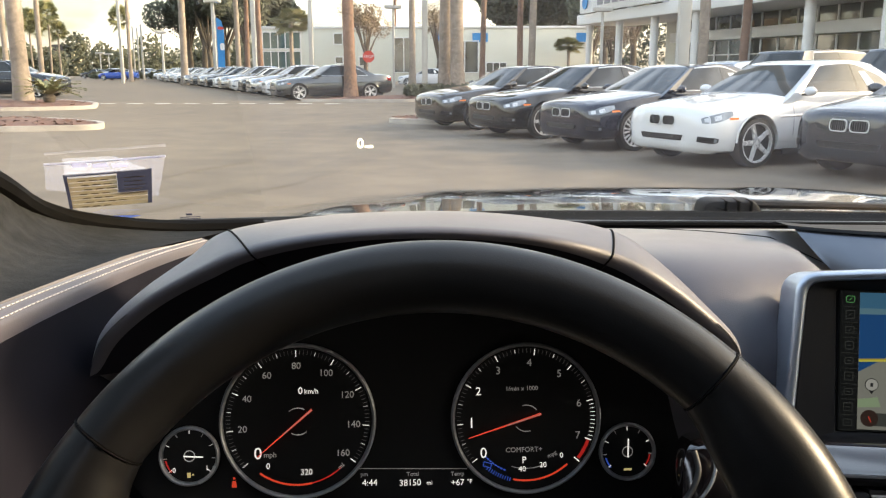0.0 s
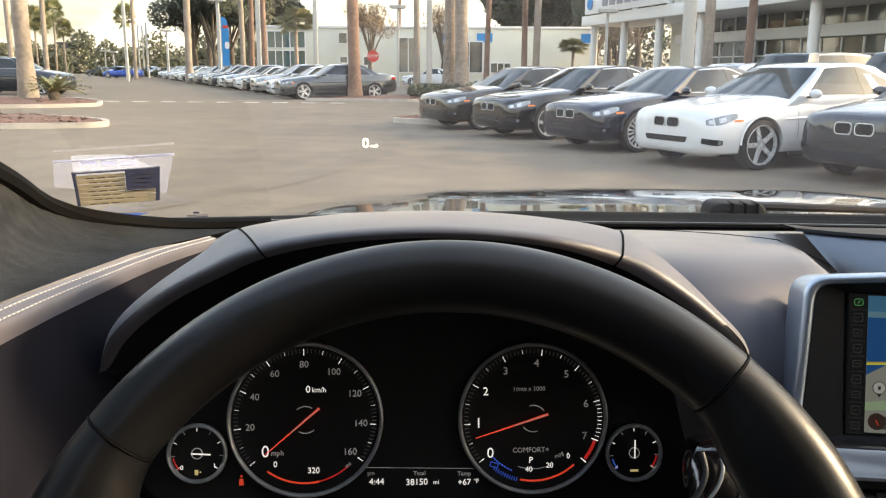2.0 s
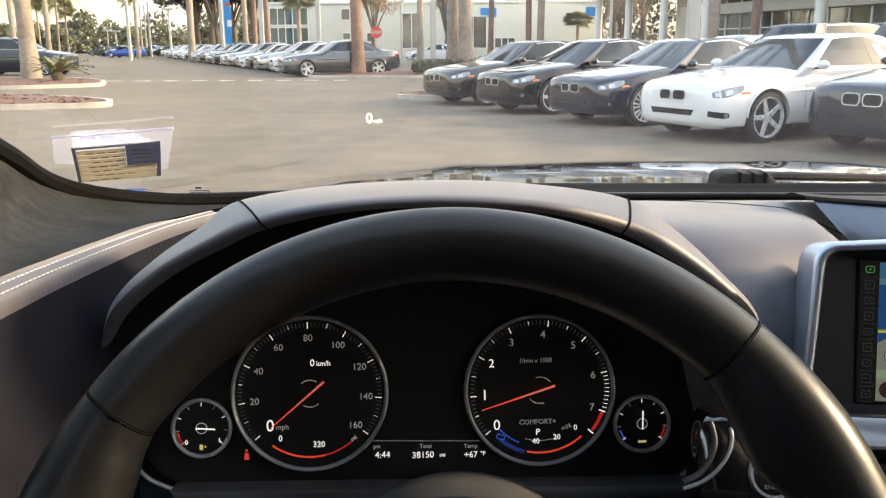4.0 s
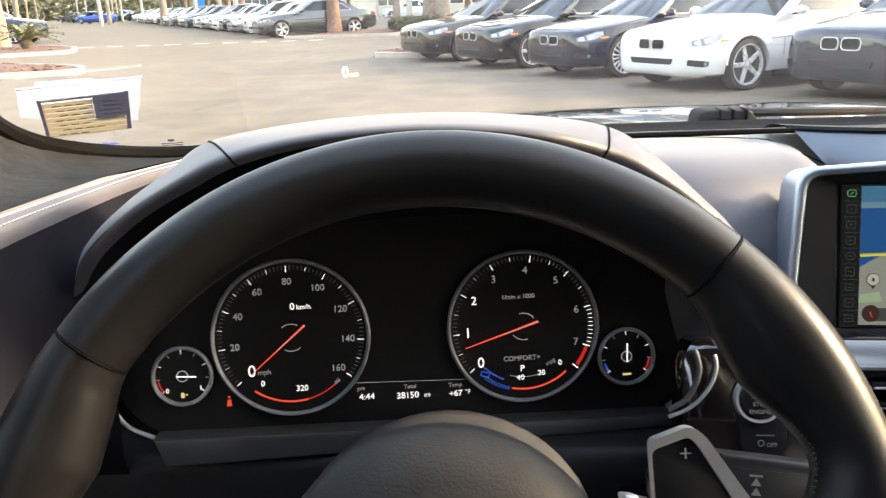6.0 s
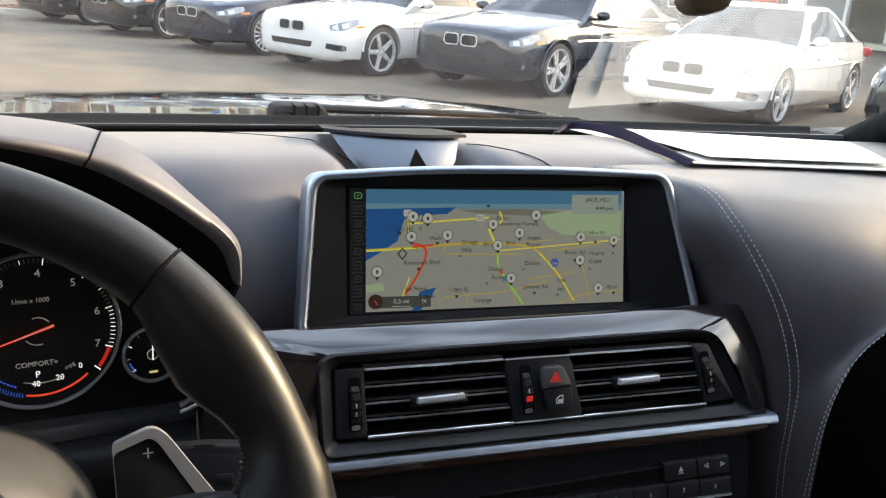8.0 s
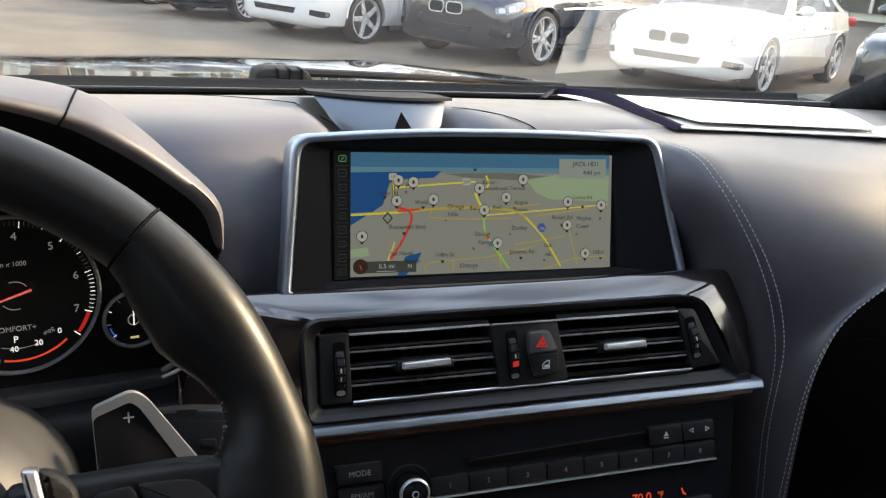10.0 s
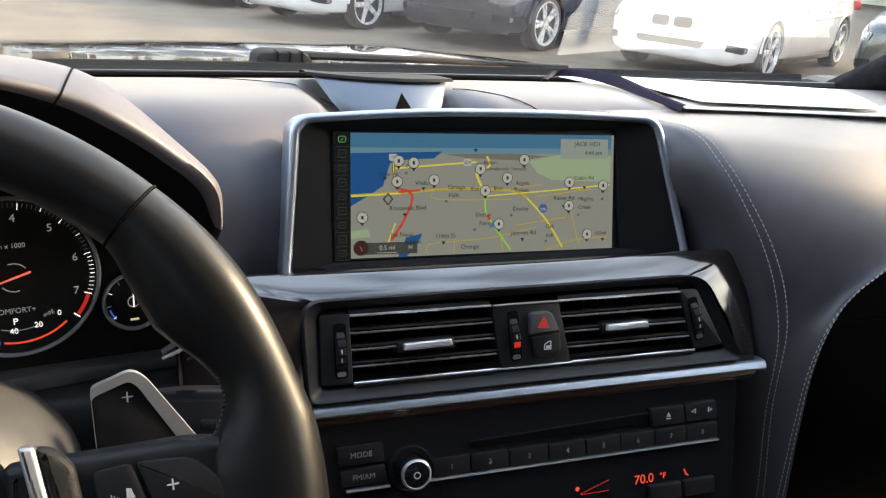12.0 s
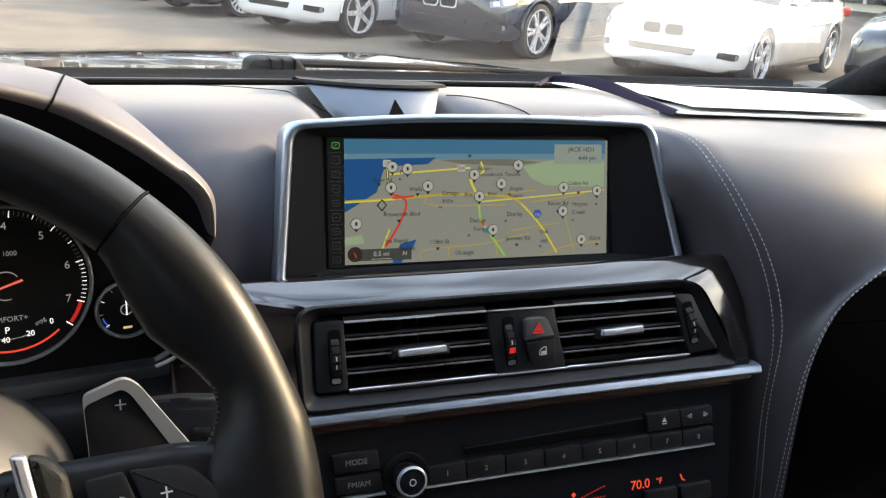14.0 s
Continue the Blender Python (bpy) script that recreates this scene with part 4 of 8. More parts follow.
bars = [[VE @ Vector((a[0] + (b[0] - a[0]) * f, a[1] + (b[1] - a[1]) * f, z)) for a, b in zip(outer, inner)]
        for f, z in ((0, -0.01), (0, 0.0040), (0.05, 0.0062), (0.13, 0.0074), (0.22, 0.0070), (0.38, 0.0048), (0.60, 0.0030), (0.85, 0.0020), (1, 0.0005), (1, -0.01))]
part("bezel", loft(bars, True), M_BLACK, vents, "matt black vent frame", smooth=60)
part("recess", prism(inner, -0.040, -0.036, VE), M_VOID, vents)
for x0, x1, x2, x3 in ((-0.1480, -0.0415, -0.0338, -0.1460), (0.0150, 0.1227, 0.1367, 0.0250)):
    for k in range(3):
        y = 0.0105 - 0.0120 * k
        f = (0.0225 - y) / 0.048
        xa, xb = x0 + (x3 - x0) * f, x1 + (x2 - x1) * f
        sl = part("slat", box((xb - xa, 0.0018, 0.026), on_ve((xa + xb) / 2, y, -0.011) @ Matrix.Rotation(radians(-6), 4, "X"), 0.0006), M_RUBBER, vents)
        # lighter grey bar stands for the highlight on the slat's edge
        part("slat_edge", tube([on_ve(xa, y - 0.0012, 0.0020).translation, on_ve((xa + xb) / 2, y - 0.0012, 0.0022).translation, on_ve(xb, y - 0.0012, 0.0020).translation], 0.00085, 6), M_EDGE, sl, "grey highlight painted along the slat's front edge")
    for y, f in ((0.0224, 0.0), (-0.0258, 1.0)):
        xa, xb = x0 + (x3 - x0) * f, x1 + (x2 - x1) * f
        part("chrome_line", tube([on_ve(xa, y, 0.0050).translation, on_ve((xa + xb) / 2, y, 0.0050).translation, on_ve(xb, y, 0.0050).translation], 0.0010, 8), M_CHROME_BRIGHT, vents, "thin bright chrome line")
        part("line_back", box((xb - xa, 0.0030, 0.012), on_ve((xa + xb) / 2, y + (0.0018 if f == 0 else -0.0018), -0.0035)), M_BLACK, vents)
    for k in range(8):
        xx = x0 + 0.010 + (x1 - x0 - 0.014) * k / 7
        part("vane", box((0.0010, 0.048, 0.012), on_ve(xx, -0.001, -0.030)), M_BLACK, vents)
for xa, xb, y in ((-0.0400, 0.0148, 0.0222), (-0.0330, 0.0248, -0.0262)):
    part("chrome_line", tube([on_ve(xa, y, 0.0050).translation, on_ve((xa + xb) / 2, y, 0.0050).translation, on_ve(xb, y, 0.0050).translation], 0.0008, 8), M_CHROME_BRIGHT, vents, "thin bright chrome line")
for x, y in ((-0.0920, -0.0020), (0.0725, -0.0008)):
    part("tab", prism(rounded([(-0.0178, 0.0020), (0.0178, 0.0030), (0.0185, -0.0022), (-0.0185, -0.0030)], 0.0012, 3), 0.004, 0.0105, on_ve(x, y), 0.0012, seg=3), M_CHROME_BRIGHT, vents, "chrome tab on the middle slat")
    part("tab_back", prism(rounded([(-0.0215, 0.0034), (0.0205, 0.0040), (0.0215, -0.0042), (-0.0225, -0.0050)], 0.001, 2), -0.006, 0.0062, on_ve(x, y - 0.0003), 0.001), M_BLACK, vents)
for pts in ([(-0.1690, 0.0236), (-0.1480, 0.0240), (-0.1460, -0.0265), (-0.1690, -0.0265)], [(0.1227, 0.0245), (0.1400, 0.0235), (0.1660, -0.0240), (0.1370, -0.0255)], [(-0.0405, 0.0215), (0.0150, 0.0215), (0.0250, -0.0258), (-0.0335, -0.0258)]):
    part("panel", prism(rounded(pts, 0.003, 3), -0.02, 0.0042, VE, 0.0015), M_BLACK, vents)
for x, y, h, turn in ((-0.1550, -0.0020, 0.0390, 1), (0.1385, -0.0005, 0.0360, 13), (-0.0225, -0.0020, 0.0380, 5)):
    m = on_ve(x, y, 0.0, turn)
    part("slot", prism(rrect(0.0092, h, 0.0030), 0.0040, 0.0047, m), M_VOID, vents, "dark rounded slot")
    part("slot_sill", prism(rrect(0.0062, 0.0034, 0.0014), 0.0046, 0.0054, m @ shift(0, -h / 2 + 0.0030)), M_EDGE, vents, "grey sill of the slot")
    hub = m @ Matrix.Translation((0, 0, -0.0130)) @ Matrix.Rotation(radians(90), 4, "Y")
    tw = part("thumbwheel", lathe([(0.0208, -0.0034), (0.0220, -0.0024), (0.0220, 0.0024), (0.0208, 0.0034)], 48, hub), M_BLACK, vents, "ribbed thumbwheel")
    for a in (-24, -8, 8, 24):
        part("groove", box((0.0070, 0.0009, 0.0010), m @ Matrix.Translation((0, 0, -0.0130)) @ Matrix.Rotation(radians(a), 4, "X") @ Matrix.Translation((0, 0, 0.0219))), M_VOID, tw)
    for a in (-16, 0):
        part("mark", box((0.0009, 0.0030, 0.0006), m @ Matrix.Translation((0, 0, -0.0130)) @ Matrix.Rotation(radians(-a), 4, "X") @ Matrix.Translation((0, 0, 0.0221))), M_PRINT, tw)
    if turn == 5:
        part("red_mark", box((0.0048, 0.0044, 0.0010), m @ Matrix.Translation((0, 0, -0.0130)) @ Matrix.Rotation(radians(16), 4, "X") @ Matrix.Translation((0, 0, 0.0220))), M_RED_DIM, tw, "red square mark")
part("hazard_button", prism(rounded([(-0.0118, 0.0152), (0.0066, 0.0155), (0.0136, -0.0006), (-0.0108, -0.0022)], [0.004, 0.005, 0.001, 0.001]), 0.003, 0.0088, VE, 0.0015, seg=3), M_DARKGREY, vents, "black button with a red triangle")
tri = [(0.0056 * math.cos(radians(90 + 120 * k)), 0.0056 * math.sin(radians(90 + 120 * k))) for k in range(3)]
tri2 = [(p[0] * 0.70, p[1] * 0.70) for p in tri]
part("red_triangle", prism([(p[0] * 0.40, p[1] * 0.40) for p in tri], 0, 0.0003, on_ve(-0.0005, 0.0060, 0.0090, -4), bm=ringplate(tri, tri2, 0, 0.0003, on_ve(-0.0005, 0.0060, 0.0090, -4))), M_RED_DIM, vents, "red warning triangle")
part("lock_button", prism(rounded([(-0.0106, -0.0028), (0.0138, -0.0014), (0.0146, -0.0185), (-0.0060, -0.0200)], [0.001, 0.001, 0.005, 0.004]), 0.003, 0.0080, VE, 0.0015, seg=3), M_BLACK, vents, "black button with a lock sign")
part("lock_sign", ringplate(rounded([(-0.0030, -0.0030), (0.0030, -0.0030), (0.0030, 0.0034), (0.0006, 0.0034), (-0.0030, 0.0010)], 0.0003, 1), rounded([(-0.0024, -0.0024), (0.0024, -0.0024), (0.0024, 0.0028), (0.0009, 0.0028), (-0.0024, 0.0007)], 0.0003, 1), 0, 0.0003,
                            on_ve(0.0030, -0.0108, 0.0082), bm=box((0.0036, 0.0022, 0.0003), on_ve(0.0034, -0.0118, 0.0083))), M_PRINT, vents)

# edges of the trim that curve round the instruments
for name, pts, r, m, lab in (("trim_ridge", [(-0.2430, 0.0420, -0.0015), (-0.2424, 0.0350, 0.0005), (-0.2451, 0.0254, 0.0020), (-0.2521, 0.0149, 0.0020), (-0.2615, 0.0073, 0.0020), (-0.2727, 0.0027, 0.0020)], 0.0013, M_RING, "satin ridge in the trim"),
                             ("opening_rim", [(-0.2560, 0.0450, 0.0000), (-0.2545, 0.0400, 0.0010), (-0.2535, 0.0317, 0.0020), (-0.2570, 0.0209, 0.0020), (-0.2632, 0.0126, 0.0020), (-0.2727, 0.0070, 0.0020)], 0.0020, M_DARKGREY, "dark satin rim of the opening")):
    part(name, tube([VE @ p for p in spline(pts, 28)], r, 8, up=(0, -1, 0.3)), m, trim, lab, smooth=60)

# ---- start button in the wood ----
TM = VE @ shift(-0.2170, 0.0147, 0.0010) @ Matrix.Scale(0.87, 4)
start = thing("start_button", "round black start stop button in a lit silver ring", "start button", TM.translation)
part("base_plate", prism(rounded([(-0.0170, 0.006), (0.0215, 0.006), (0.0200, -0.040), (-0.0120, -0.040)], 0.006), -0.004, 0.0012, TM, 0.002), M_BLACK, start)
btn = part("button", lathe([(0.0145, 0.0), (0.0145, 0.005), (0.0130, 0.0062), (0.0, 0.0060)][:3], 36, TM @ shift(0, 0, 0)), M_GLOSS, start)
b = lathe([(0.0145, 0.0015), (0.0150, 0.0050), (0.0170, 0.0055), (0.0180, 0.0030), (0.0180, 0.0)], 36, TM, caps=False)
part("ring", b, M_CHROME_BRIGHT, start, "bright silver ring")
for i, s in enumerate(("START", "STOP", "ENGINE")):
    part("lettering", text_bm(s, 0.0044, TM @ shift(0, 0.0022 - 0.0055 * i, 0.0064)), M_PRINT_DIM, btn)
part("lettering", text_bm("OFF", 0.0044, TM @ shift(0.0090, -0.0335, 0.0022)), M_PRINT_DIM, start)
part("status_bar", box((0.0130, 0.0009, 0.0004), TM @ shift(0.0045, -0.0265, 0.0022)), M_EDGE, start, "grey bar above the sign")
part("restart_sign", ringplate([(0.0024 * math.cos(a), 0.0024 * math.sin(a)) for a in (2 * math.pi * k / 14 for k in range(14))], [(0.0019 * math.cos(a), 0.0019 * math.sin(a)) for a in (2 * math.pi * k / 14 for k in range(14))], 0, 0.0003, TM @ shift(0.0014, -0.0321, 0.0022)), M_PRINT_DIM, start)
# ---- radio and climate panel ----
radio = thing("radio_panel", "black radio panel with disc slot, numbered buttons and knob", "radio panel", on_ve(0, -0.15).translation)
part("face_plate", prism(rounded([(-0.30, -0.050), (0.186, -0.050), (0.178, -0.230), (-0.30, -0.230)], 0.004), -0.03, -0.004, VE), M_GLOSS, radio, "black face plate")
part("disc_slot", prism([(-0.0580, -0.0815), (0.0975, -0.0768), (0.0985, -0.0846), (-0.0565, -0.0853)], -0.004, -0.0028, VE), M_VOID, radio, "disc slot")
part("slot_lip", box((0.156, 0.0010, 0.002), on_ve(0.020, -0.0785, -0.003, 1.7)), M_BLACK, radio)


def key(pts, words="", size=0.0062, label=""):
    c = (sum(p[0] for p in pts) / 4, sum(p[1] for p in pts) / 4)
    k = part("button", prism(rounded(pts, 0.0008, 2), -0.004, 0.0, VE, 0.0008), M_BLACK, radio, label)
    if words:
        part("lettering", text_bm(words, size * 0.92, on_ve(c[0], c[1], 0.0002)), M_PRINT_DIM, k)
    return k


xs = [-0.0880, -0.0576, -0.0260, 0.0071, 0.0398, 0.0711, 0.1028, 0.1333, 0.1640]
for i in range(8):
    key([(xs[i] + 0.0005, -0.0905), (xs[i + 1] - 0.0005, -0.0900), (xs[i + 1] - 0.0005, -0.1035), (xs[i] + 0.0005, -0.1035)], str(i + 1), 0.0060)
key([(-0.159, -0.0725), (-0.1255, -0.0725), (-0.1240, -0.0860), (-0.157, -0.0860)], "MODE", 0.0062)
key([(-0.157, -0.0895), (-0.1240, -0.0890), (-0.1225, -0.1025), (-0.156, -0.1015)], "FM/AM", 0.0062)
k1 = key([(0.0991, -0.0726), (0.1303, -0.0726), (0.1318, -0.0872), (0.1006, -0.0872)])
part("eject_sign", prism([(-0.0022, -0.001), (0.0022, -0.001), (0, 0.0028)], 0, 0.0003, on_ve(0.1155, -0.0795, 0.0001), bm=box((0.0044, 0.0008, 0.0003), on_ve(0.1155, -0.0820, 0.0002))), M_PRINT, k1)
k2 = key([(0.1313, -0.0726), (0.1620, -0.0722), (0.1632, -0.0868), (0.1330, -0.0868)])
for x, s in ((0.1400, -1), (0.1555, 1)):
    part("arrow_sign", ringplate([(-0.0018 * s, 0.0022), (-0.0018 * s, -0.0022), (0.0026 * s, 0)], [(-0.0011 * s, 0.0012), (-0.0011 * s, -0.0012), (0.0014 * s, 0)], 0, 0.0003, on_ve(x, -0.0785, 0.0001)), M_PRINT, k2)
kn = part("knob", lathe([(0.0112, -0.004), (0.0112, 0.010), (0.0102, 0.012), (0.0085, 0.0125)], 36, on_ve(-0.1040, -0.0950)), M_GLOSS, radio, "round black volume knob with a chrome edge")
part("knob_ring", lathe([(0.0095, 0.0122), (0.0100, 0.0132), (0.0112, 0.0122), (0.0114, 0.0105)], 36, on_ve(-0.1040, -0.0950), caps=False), M_CHROME, kn)
part("power_sign", ringplate([(0.0026 * math.cos(a), 0.0026 * math.sin(a)) for a in (2 * math.pi * k / 16 for k in range(16))], [(0.0020 * math.cos(a), 0.0020 * math.sin(a)) for a in (2 * math.pi * k / 16 for k in range(16))], 0, 0.0003, on_ve(-0.1040, -0.0950, 0.0134)), M_PRINT, kn)
part("knob_dish", lathe([(0.0120, -0.0035), (0.0165, -0.0015), (0.0172, -0.004)], 36, on_ve(-0.1040, -0.0950), caps=False), M_BLACK, radio)
part("chrome_line", prism([(-0.0900, -0.1044), (0.1647, -0.1044), (0.1647, -0.1058), (-0.0900, -0.1058)], -0.004, 0.0005, VE), M_CHROME_BRIGHT, radio, "thin bright line")
part("chrome_line", prism([(-0.153, -0.1040), (-0.1205, -0.1040), (-0.1205, -0.1056), (-0.153, -0.1056)], -0.004, 0.0005, VE), M_CHROME_BRIGHT, radio, "thin bright line")
part("readout", text_bm("70.0", 0.0108, on_ve(0.0945, -0.1310, -0.0035, 1)), M_RED_LIT, radio, "glowing red temperature")
part("readout", text_bm("°F", 0.0070, on_ve(0.1125, -0.1305, -0.0035, 1)), M_RED_LIT, radio)
part("seat_sign", box((0.0030, 0.0012, 0.0003), on_ve(0.1360, -0.1325, -0.0035, -30), bm=box((0.0012, 0.0055, 0.0003), on_ve(0.1340, -0.1300, -0.0035, 20))), M_RED_LIT, radio)
part("fan_sign", box((0.0032, 0.0032, 0.0003), on_ve(0.0335, -0.1305, -0.0035, 45)), M_RED_LIT, radio)
bm = None
for k in range(9):
    bm = box((0.0020, 0.0005, 0.0003), on_ve(0.0375 + 0.0029 * k, -0.1345 + 0.0009 * k, -0.0035, 18), bm=bm)
    bm = box((0.0020, 0.0005, 0.0003), on_ve(0.0375 + 0.0029 * k, -0.1355, -0.0035), bm=bm)
tagged(part("fan_wedge", bm, M_RED_DIM, radio), "dashed red fan scale", kind="stuff")
for x in (0.098, 0.131):
    key([(x, -0.1365), (x + 0.030, -0.1365), (x + 0.031, -0.150), (x + 0.001, -0.150)])

# ---- navigation screen ----
SC = face_plane((0.42, -0.02, 0.975), 6.5, 13)


def on_sc(x, y, z=0.0, turn=0.0):
    return SC @ shift(x, y, z, turn)


nav = thing("navigation_screen", "wide navigation screen in a silver frame showing a coloured road map", "navigation screen", on_sc(0, -0.055).translation)
o_pts = rounded([(-0.1515, 0.0605), (-0.0600, 0.0672), (0.0550, 0.0682), (0.1550, 0.0648), (0.1895, -0.0520), (-0.1602, -0.0600)], [0.015, 0.05, 0.05, 0.016, 0.003, 0.003], 8)
i_pts = rounded([(-0.1435, 0.0542), (-0.0600, 0.0606), (0.0550, 0.0616), (0.1485, 0.0585), (0.1812, -0.0520), (-0.1520, -0.0600)], [0.010, 0.05, 0.05, 0.011, 0.002, 0.002], 8)
bars = [[SC @ Vector((a[0] + (b[0] - a[0]) * f, a[1] + (b[1] - a[1]) * f, z)) for a, b in zip(o_pts, i_pts)]
        for f, z in ((0, -0.035), (0, 0.002), (0.08, 0.0045), (0.25, 0.0060), (0.6, 0.0064), (0.85, 0.0050), (1, 0.0025), (1, -0.035))]
part("silver_frame", loft(bars, True), M_SILVER, nav, "satin silver frame", smooth=80)
w_pts = [(-0.1208, 0.0495), (-0.0600, 0.0505), (0.0550, 0.0522), (0.1192, 0.0530), (0.1290, -0.0480), (-0.1190, -0.0520)]
w_out, w_in = i_pts, rounded(w_pts, [0.002, 0.02, 0.02, 0.002, 0.001, 0.001], 8)
bars = [[SC @ Vector((a[0] + (b[0] - a[0]) * f, a[1] + (b[1] - a[1]) * f, z)) for a, b in zip(w_out, w_in)] for f, z in ((0, -0.02), (0, 0.0030), (0.1, 0.0026), (0.85, -0.0075), (0.97, -0.0085), (1, -0.0100), (1, -0.014))]
part("hood_frame", loft(bars, True), M_HOOD, nav, "dark sloping surround", smooth=40)
part("backing", prism(i_pts, -0.045, -0.036, SC), M_BLACK, nav)
part("backing", prism(i_pts, -0.030, -0.0135, SC), M_BLACK, nav)


def glow(name, col, p=0.16):
    return mat(name, tuple(c * 0.05 for c in col), 0.35, vary=0, emit=col, power=p)


G_LAND, G_SEA, G_SKY, G_PARK = glow("map_land", (0.235, 0.245, 0.215)), glow("map_sea", (0.010, 0.075, 0.235)), glow("map_sky", (0.045, 0.155, 0.27)), glow("map_park", (0.27, 0.37, 0.23))
G_YEL, G_AMB, G_RED, G_GRN = glow("map_yellow", (0.60, 0.55, 0.07)), glow("map_amber", (0.42, 0.33, 0.06)), glow("map_red", (0.55, 0.05, 0.03)), glow("map_green", (0.26, 0.55, 0.06))
G_DARK, G_PALE, G_TAG = glow("map_dark", (0.015, 0.017, 0.018)), glow("map_pale", (0.40, 0.41, 0.38)), glow("map_tag", (0.24, 0.29, 0.26))
G_STRIP, G_ICON, G_GREEN = glow("icon_strip", (0.006, 0.007, 0.007)), glow("icon_grey", (0.045, 0.05, 0.045)), glow("icon_green", (0.10, 0.36, 0.12))
# picture area: u from 0 to 1 across the map, v from 0 to 1 up
MX0, MX1, MY0, MY1 = -0.1045, 0.1175, -0.0495, 0.0480


def uv(u, v, z):
    return on_sc(MX0 + (MX1 - MX0) * u, MY0 + (MY1 - MY0) * v, z)


def area(name, pts, z, material, label=""):
    return part(name, prism([(MX0 + (MX1 - MX0) * u, MY0 + (MY1 - MY0) * v) for u, v in pts], z, z + 0.0001, SC), material, screen, label)


screen = part("screen", prism(rounded([(-0.1175, 0.0490), (0.1180, 0.0500), (0.1210, -0.0480), (-0.1170, -0.0510)], 0.001, 2), -0.012, -0.0100, SC), G_STRIP, nav, "lit map")
Z0 = -0.0098
area("map_land", [(0, 1), (1.01, 1.0), (1.02, 0.02), (0, 0)], Z0 - 0.00012, G_LAND, "grey land")
area("map_sky", [(0, 1.0), (1, 1.0), (1, 0.885), (0, 0.885)], Z0, G_SKY)
area("map_sky", [(0, 0.885), (1, 0.885), (1, 0.84), (0, 0.84)], Z0, glow("map_haze", (0.11, 0.23, 0.30)))
area("map_sea", [(0, 0.84), (0.33, 0.855), (0.30, 0.80), (0.20, 0.79), (0.14, 0.76), (0.125, 0.66), (0.115, 0.58), (0.06, 0.50), (0, 0.42)], Z0 + 0.0001, G_SEA, "blue sea")
area("park", [(0.66, 0.79), (0.78, 0.83), (1, 0.82), (1, 0.60), (0.76, 0.62), (0.70, 0.68)], Z0 + 0.0001, G_PARK, "pale green park")
area("park", [(0, 0.22), (0.06, 0.24), (0.07, 0.17), (0, 0.16)], Z0 + 0.0001, G_PARK)
area("map_sea", [(0.20, 0.16), (0.26, 0.19), (0.24, 0.10), (0.20, 0.0), (0.17, 0.0)], Z0 + 0.0001, G_SEA)


def road(pts, w, material, z):
    P = [Vector((MX0 + (MX1 - MX0) * u, MY0 + (MY1 - MY0) * v, 0)) for u, v in pts]
    P = spline(P, 24) if len(P) > 2 else P
    rows = []
    for i, p in enumerate(P):
        d = (P[min(i + 1, len(P) - 1)] - P[max(0, i - 1)]).normalized()
        s = Vector((-d.y, d.x, 0)) * w / 2
        rows.append([SC @ (p + s + Vector((0, 0, z))), SC @ (p - s + Vector((0, 0, z)))])
    return part("map_road", loft(rows), material, screen)


ZR = Z0 + 0.0003
for pts in ([(0.28, 0.02), (0.29, 0.10), (0.52, 0.14), (0.70, 0.22)], [(0.38, 0.02), (0.38, 0.12)], [(0.56, 0.15), (0.57, 0.02)], [(0.62, 0.24), (0.82, 0.30)],
            [(0.74, 0.02), (0.86, 0.10), (1.0, 0.12)], [(0.84, 0.36), (0.86, 0.20), (0.88, 0.05)], [(0.70, 0.48), (0.92, 0.54)], [(0.60, 0.56), (0.72, 0.58)], [(0.30, 0.55), (0.31, 0.47), (0.60, 0.46)]):
    road(pts, 0.0008, G_AMB, ZR)
road([(0.0, 0.505), (0.18, 0.525), (0.40, 0.555), (0.60, 0.530), (0.66, 0.47), (0.74, 0.28), (0.81, 0.04)], 0.0021, G_AMB, ZR + 0.0001)
road([(0.66, 0.47), (0.74, 0.28), (0.81, 0.04)], 0.0012, G_YEL, ZR + 0.0002)
road([(0.0, 0.500), (0.18, 0.520)], 0.0014, G_YEL, ZR + 0.0002)
road([(0.50, 0.49), (0.75, 0.53), (1.0, 0.575)], 0.0012, G_YEL, ZR + 0.0001)
road([(0.46, 0.68), (0.47, 0.62), (0.50, 0.50)], 0.0020, G_YEL, ZR + 0.0001)
road([(0.50, 0.82), (0.51, 0.74), (0.46, 0.66)], 0.0016, G_YEL, ZR + 0.0001)
road([(0.16, 0.72), (0.30, 0.745), (0.46, 0.77)], 0.0014, G_YEL, ZR + 0.0001)
road([(0.15, 0.80), (0.155, 0.66), (0.165, 0.56)], 0.0020, G_DARK, ZR + 0.0001)
road([(0.15, 0.80), (0.155, 0.66), (0.165, 0.56)], 0.0010, G_YEL, ZR + 0.0002)
road([(0.495, 0.49), (0.50, 0.36), (0.52, 0.28), (0.60, 0.03)], 0.0016, G_GRN, ZR + 0.0001)
road([(0.17, 0.56), (0.21, 0.53), (0.22, 0.46), (0.19, 0.30), (0.145, 0.14)], 0.0019, G_RED, ZR + 0.0003)
road([(0.17, 0.53), (0.25, 0.545)], 0.0016, G_RED, ZR + 0.0003)
road([(0.16, 0.28), (0.12, 0.04)], 0.0012, G_YEL, ZR + 0.0001)
road([(0.505, 0.33), (0.515, 0.29)], 0.0020, G_RED, ZR + 0.0003)
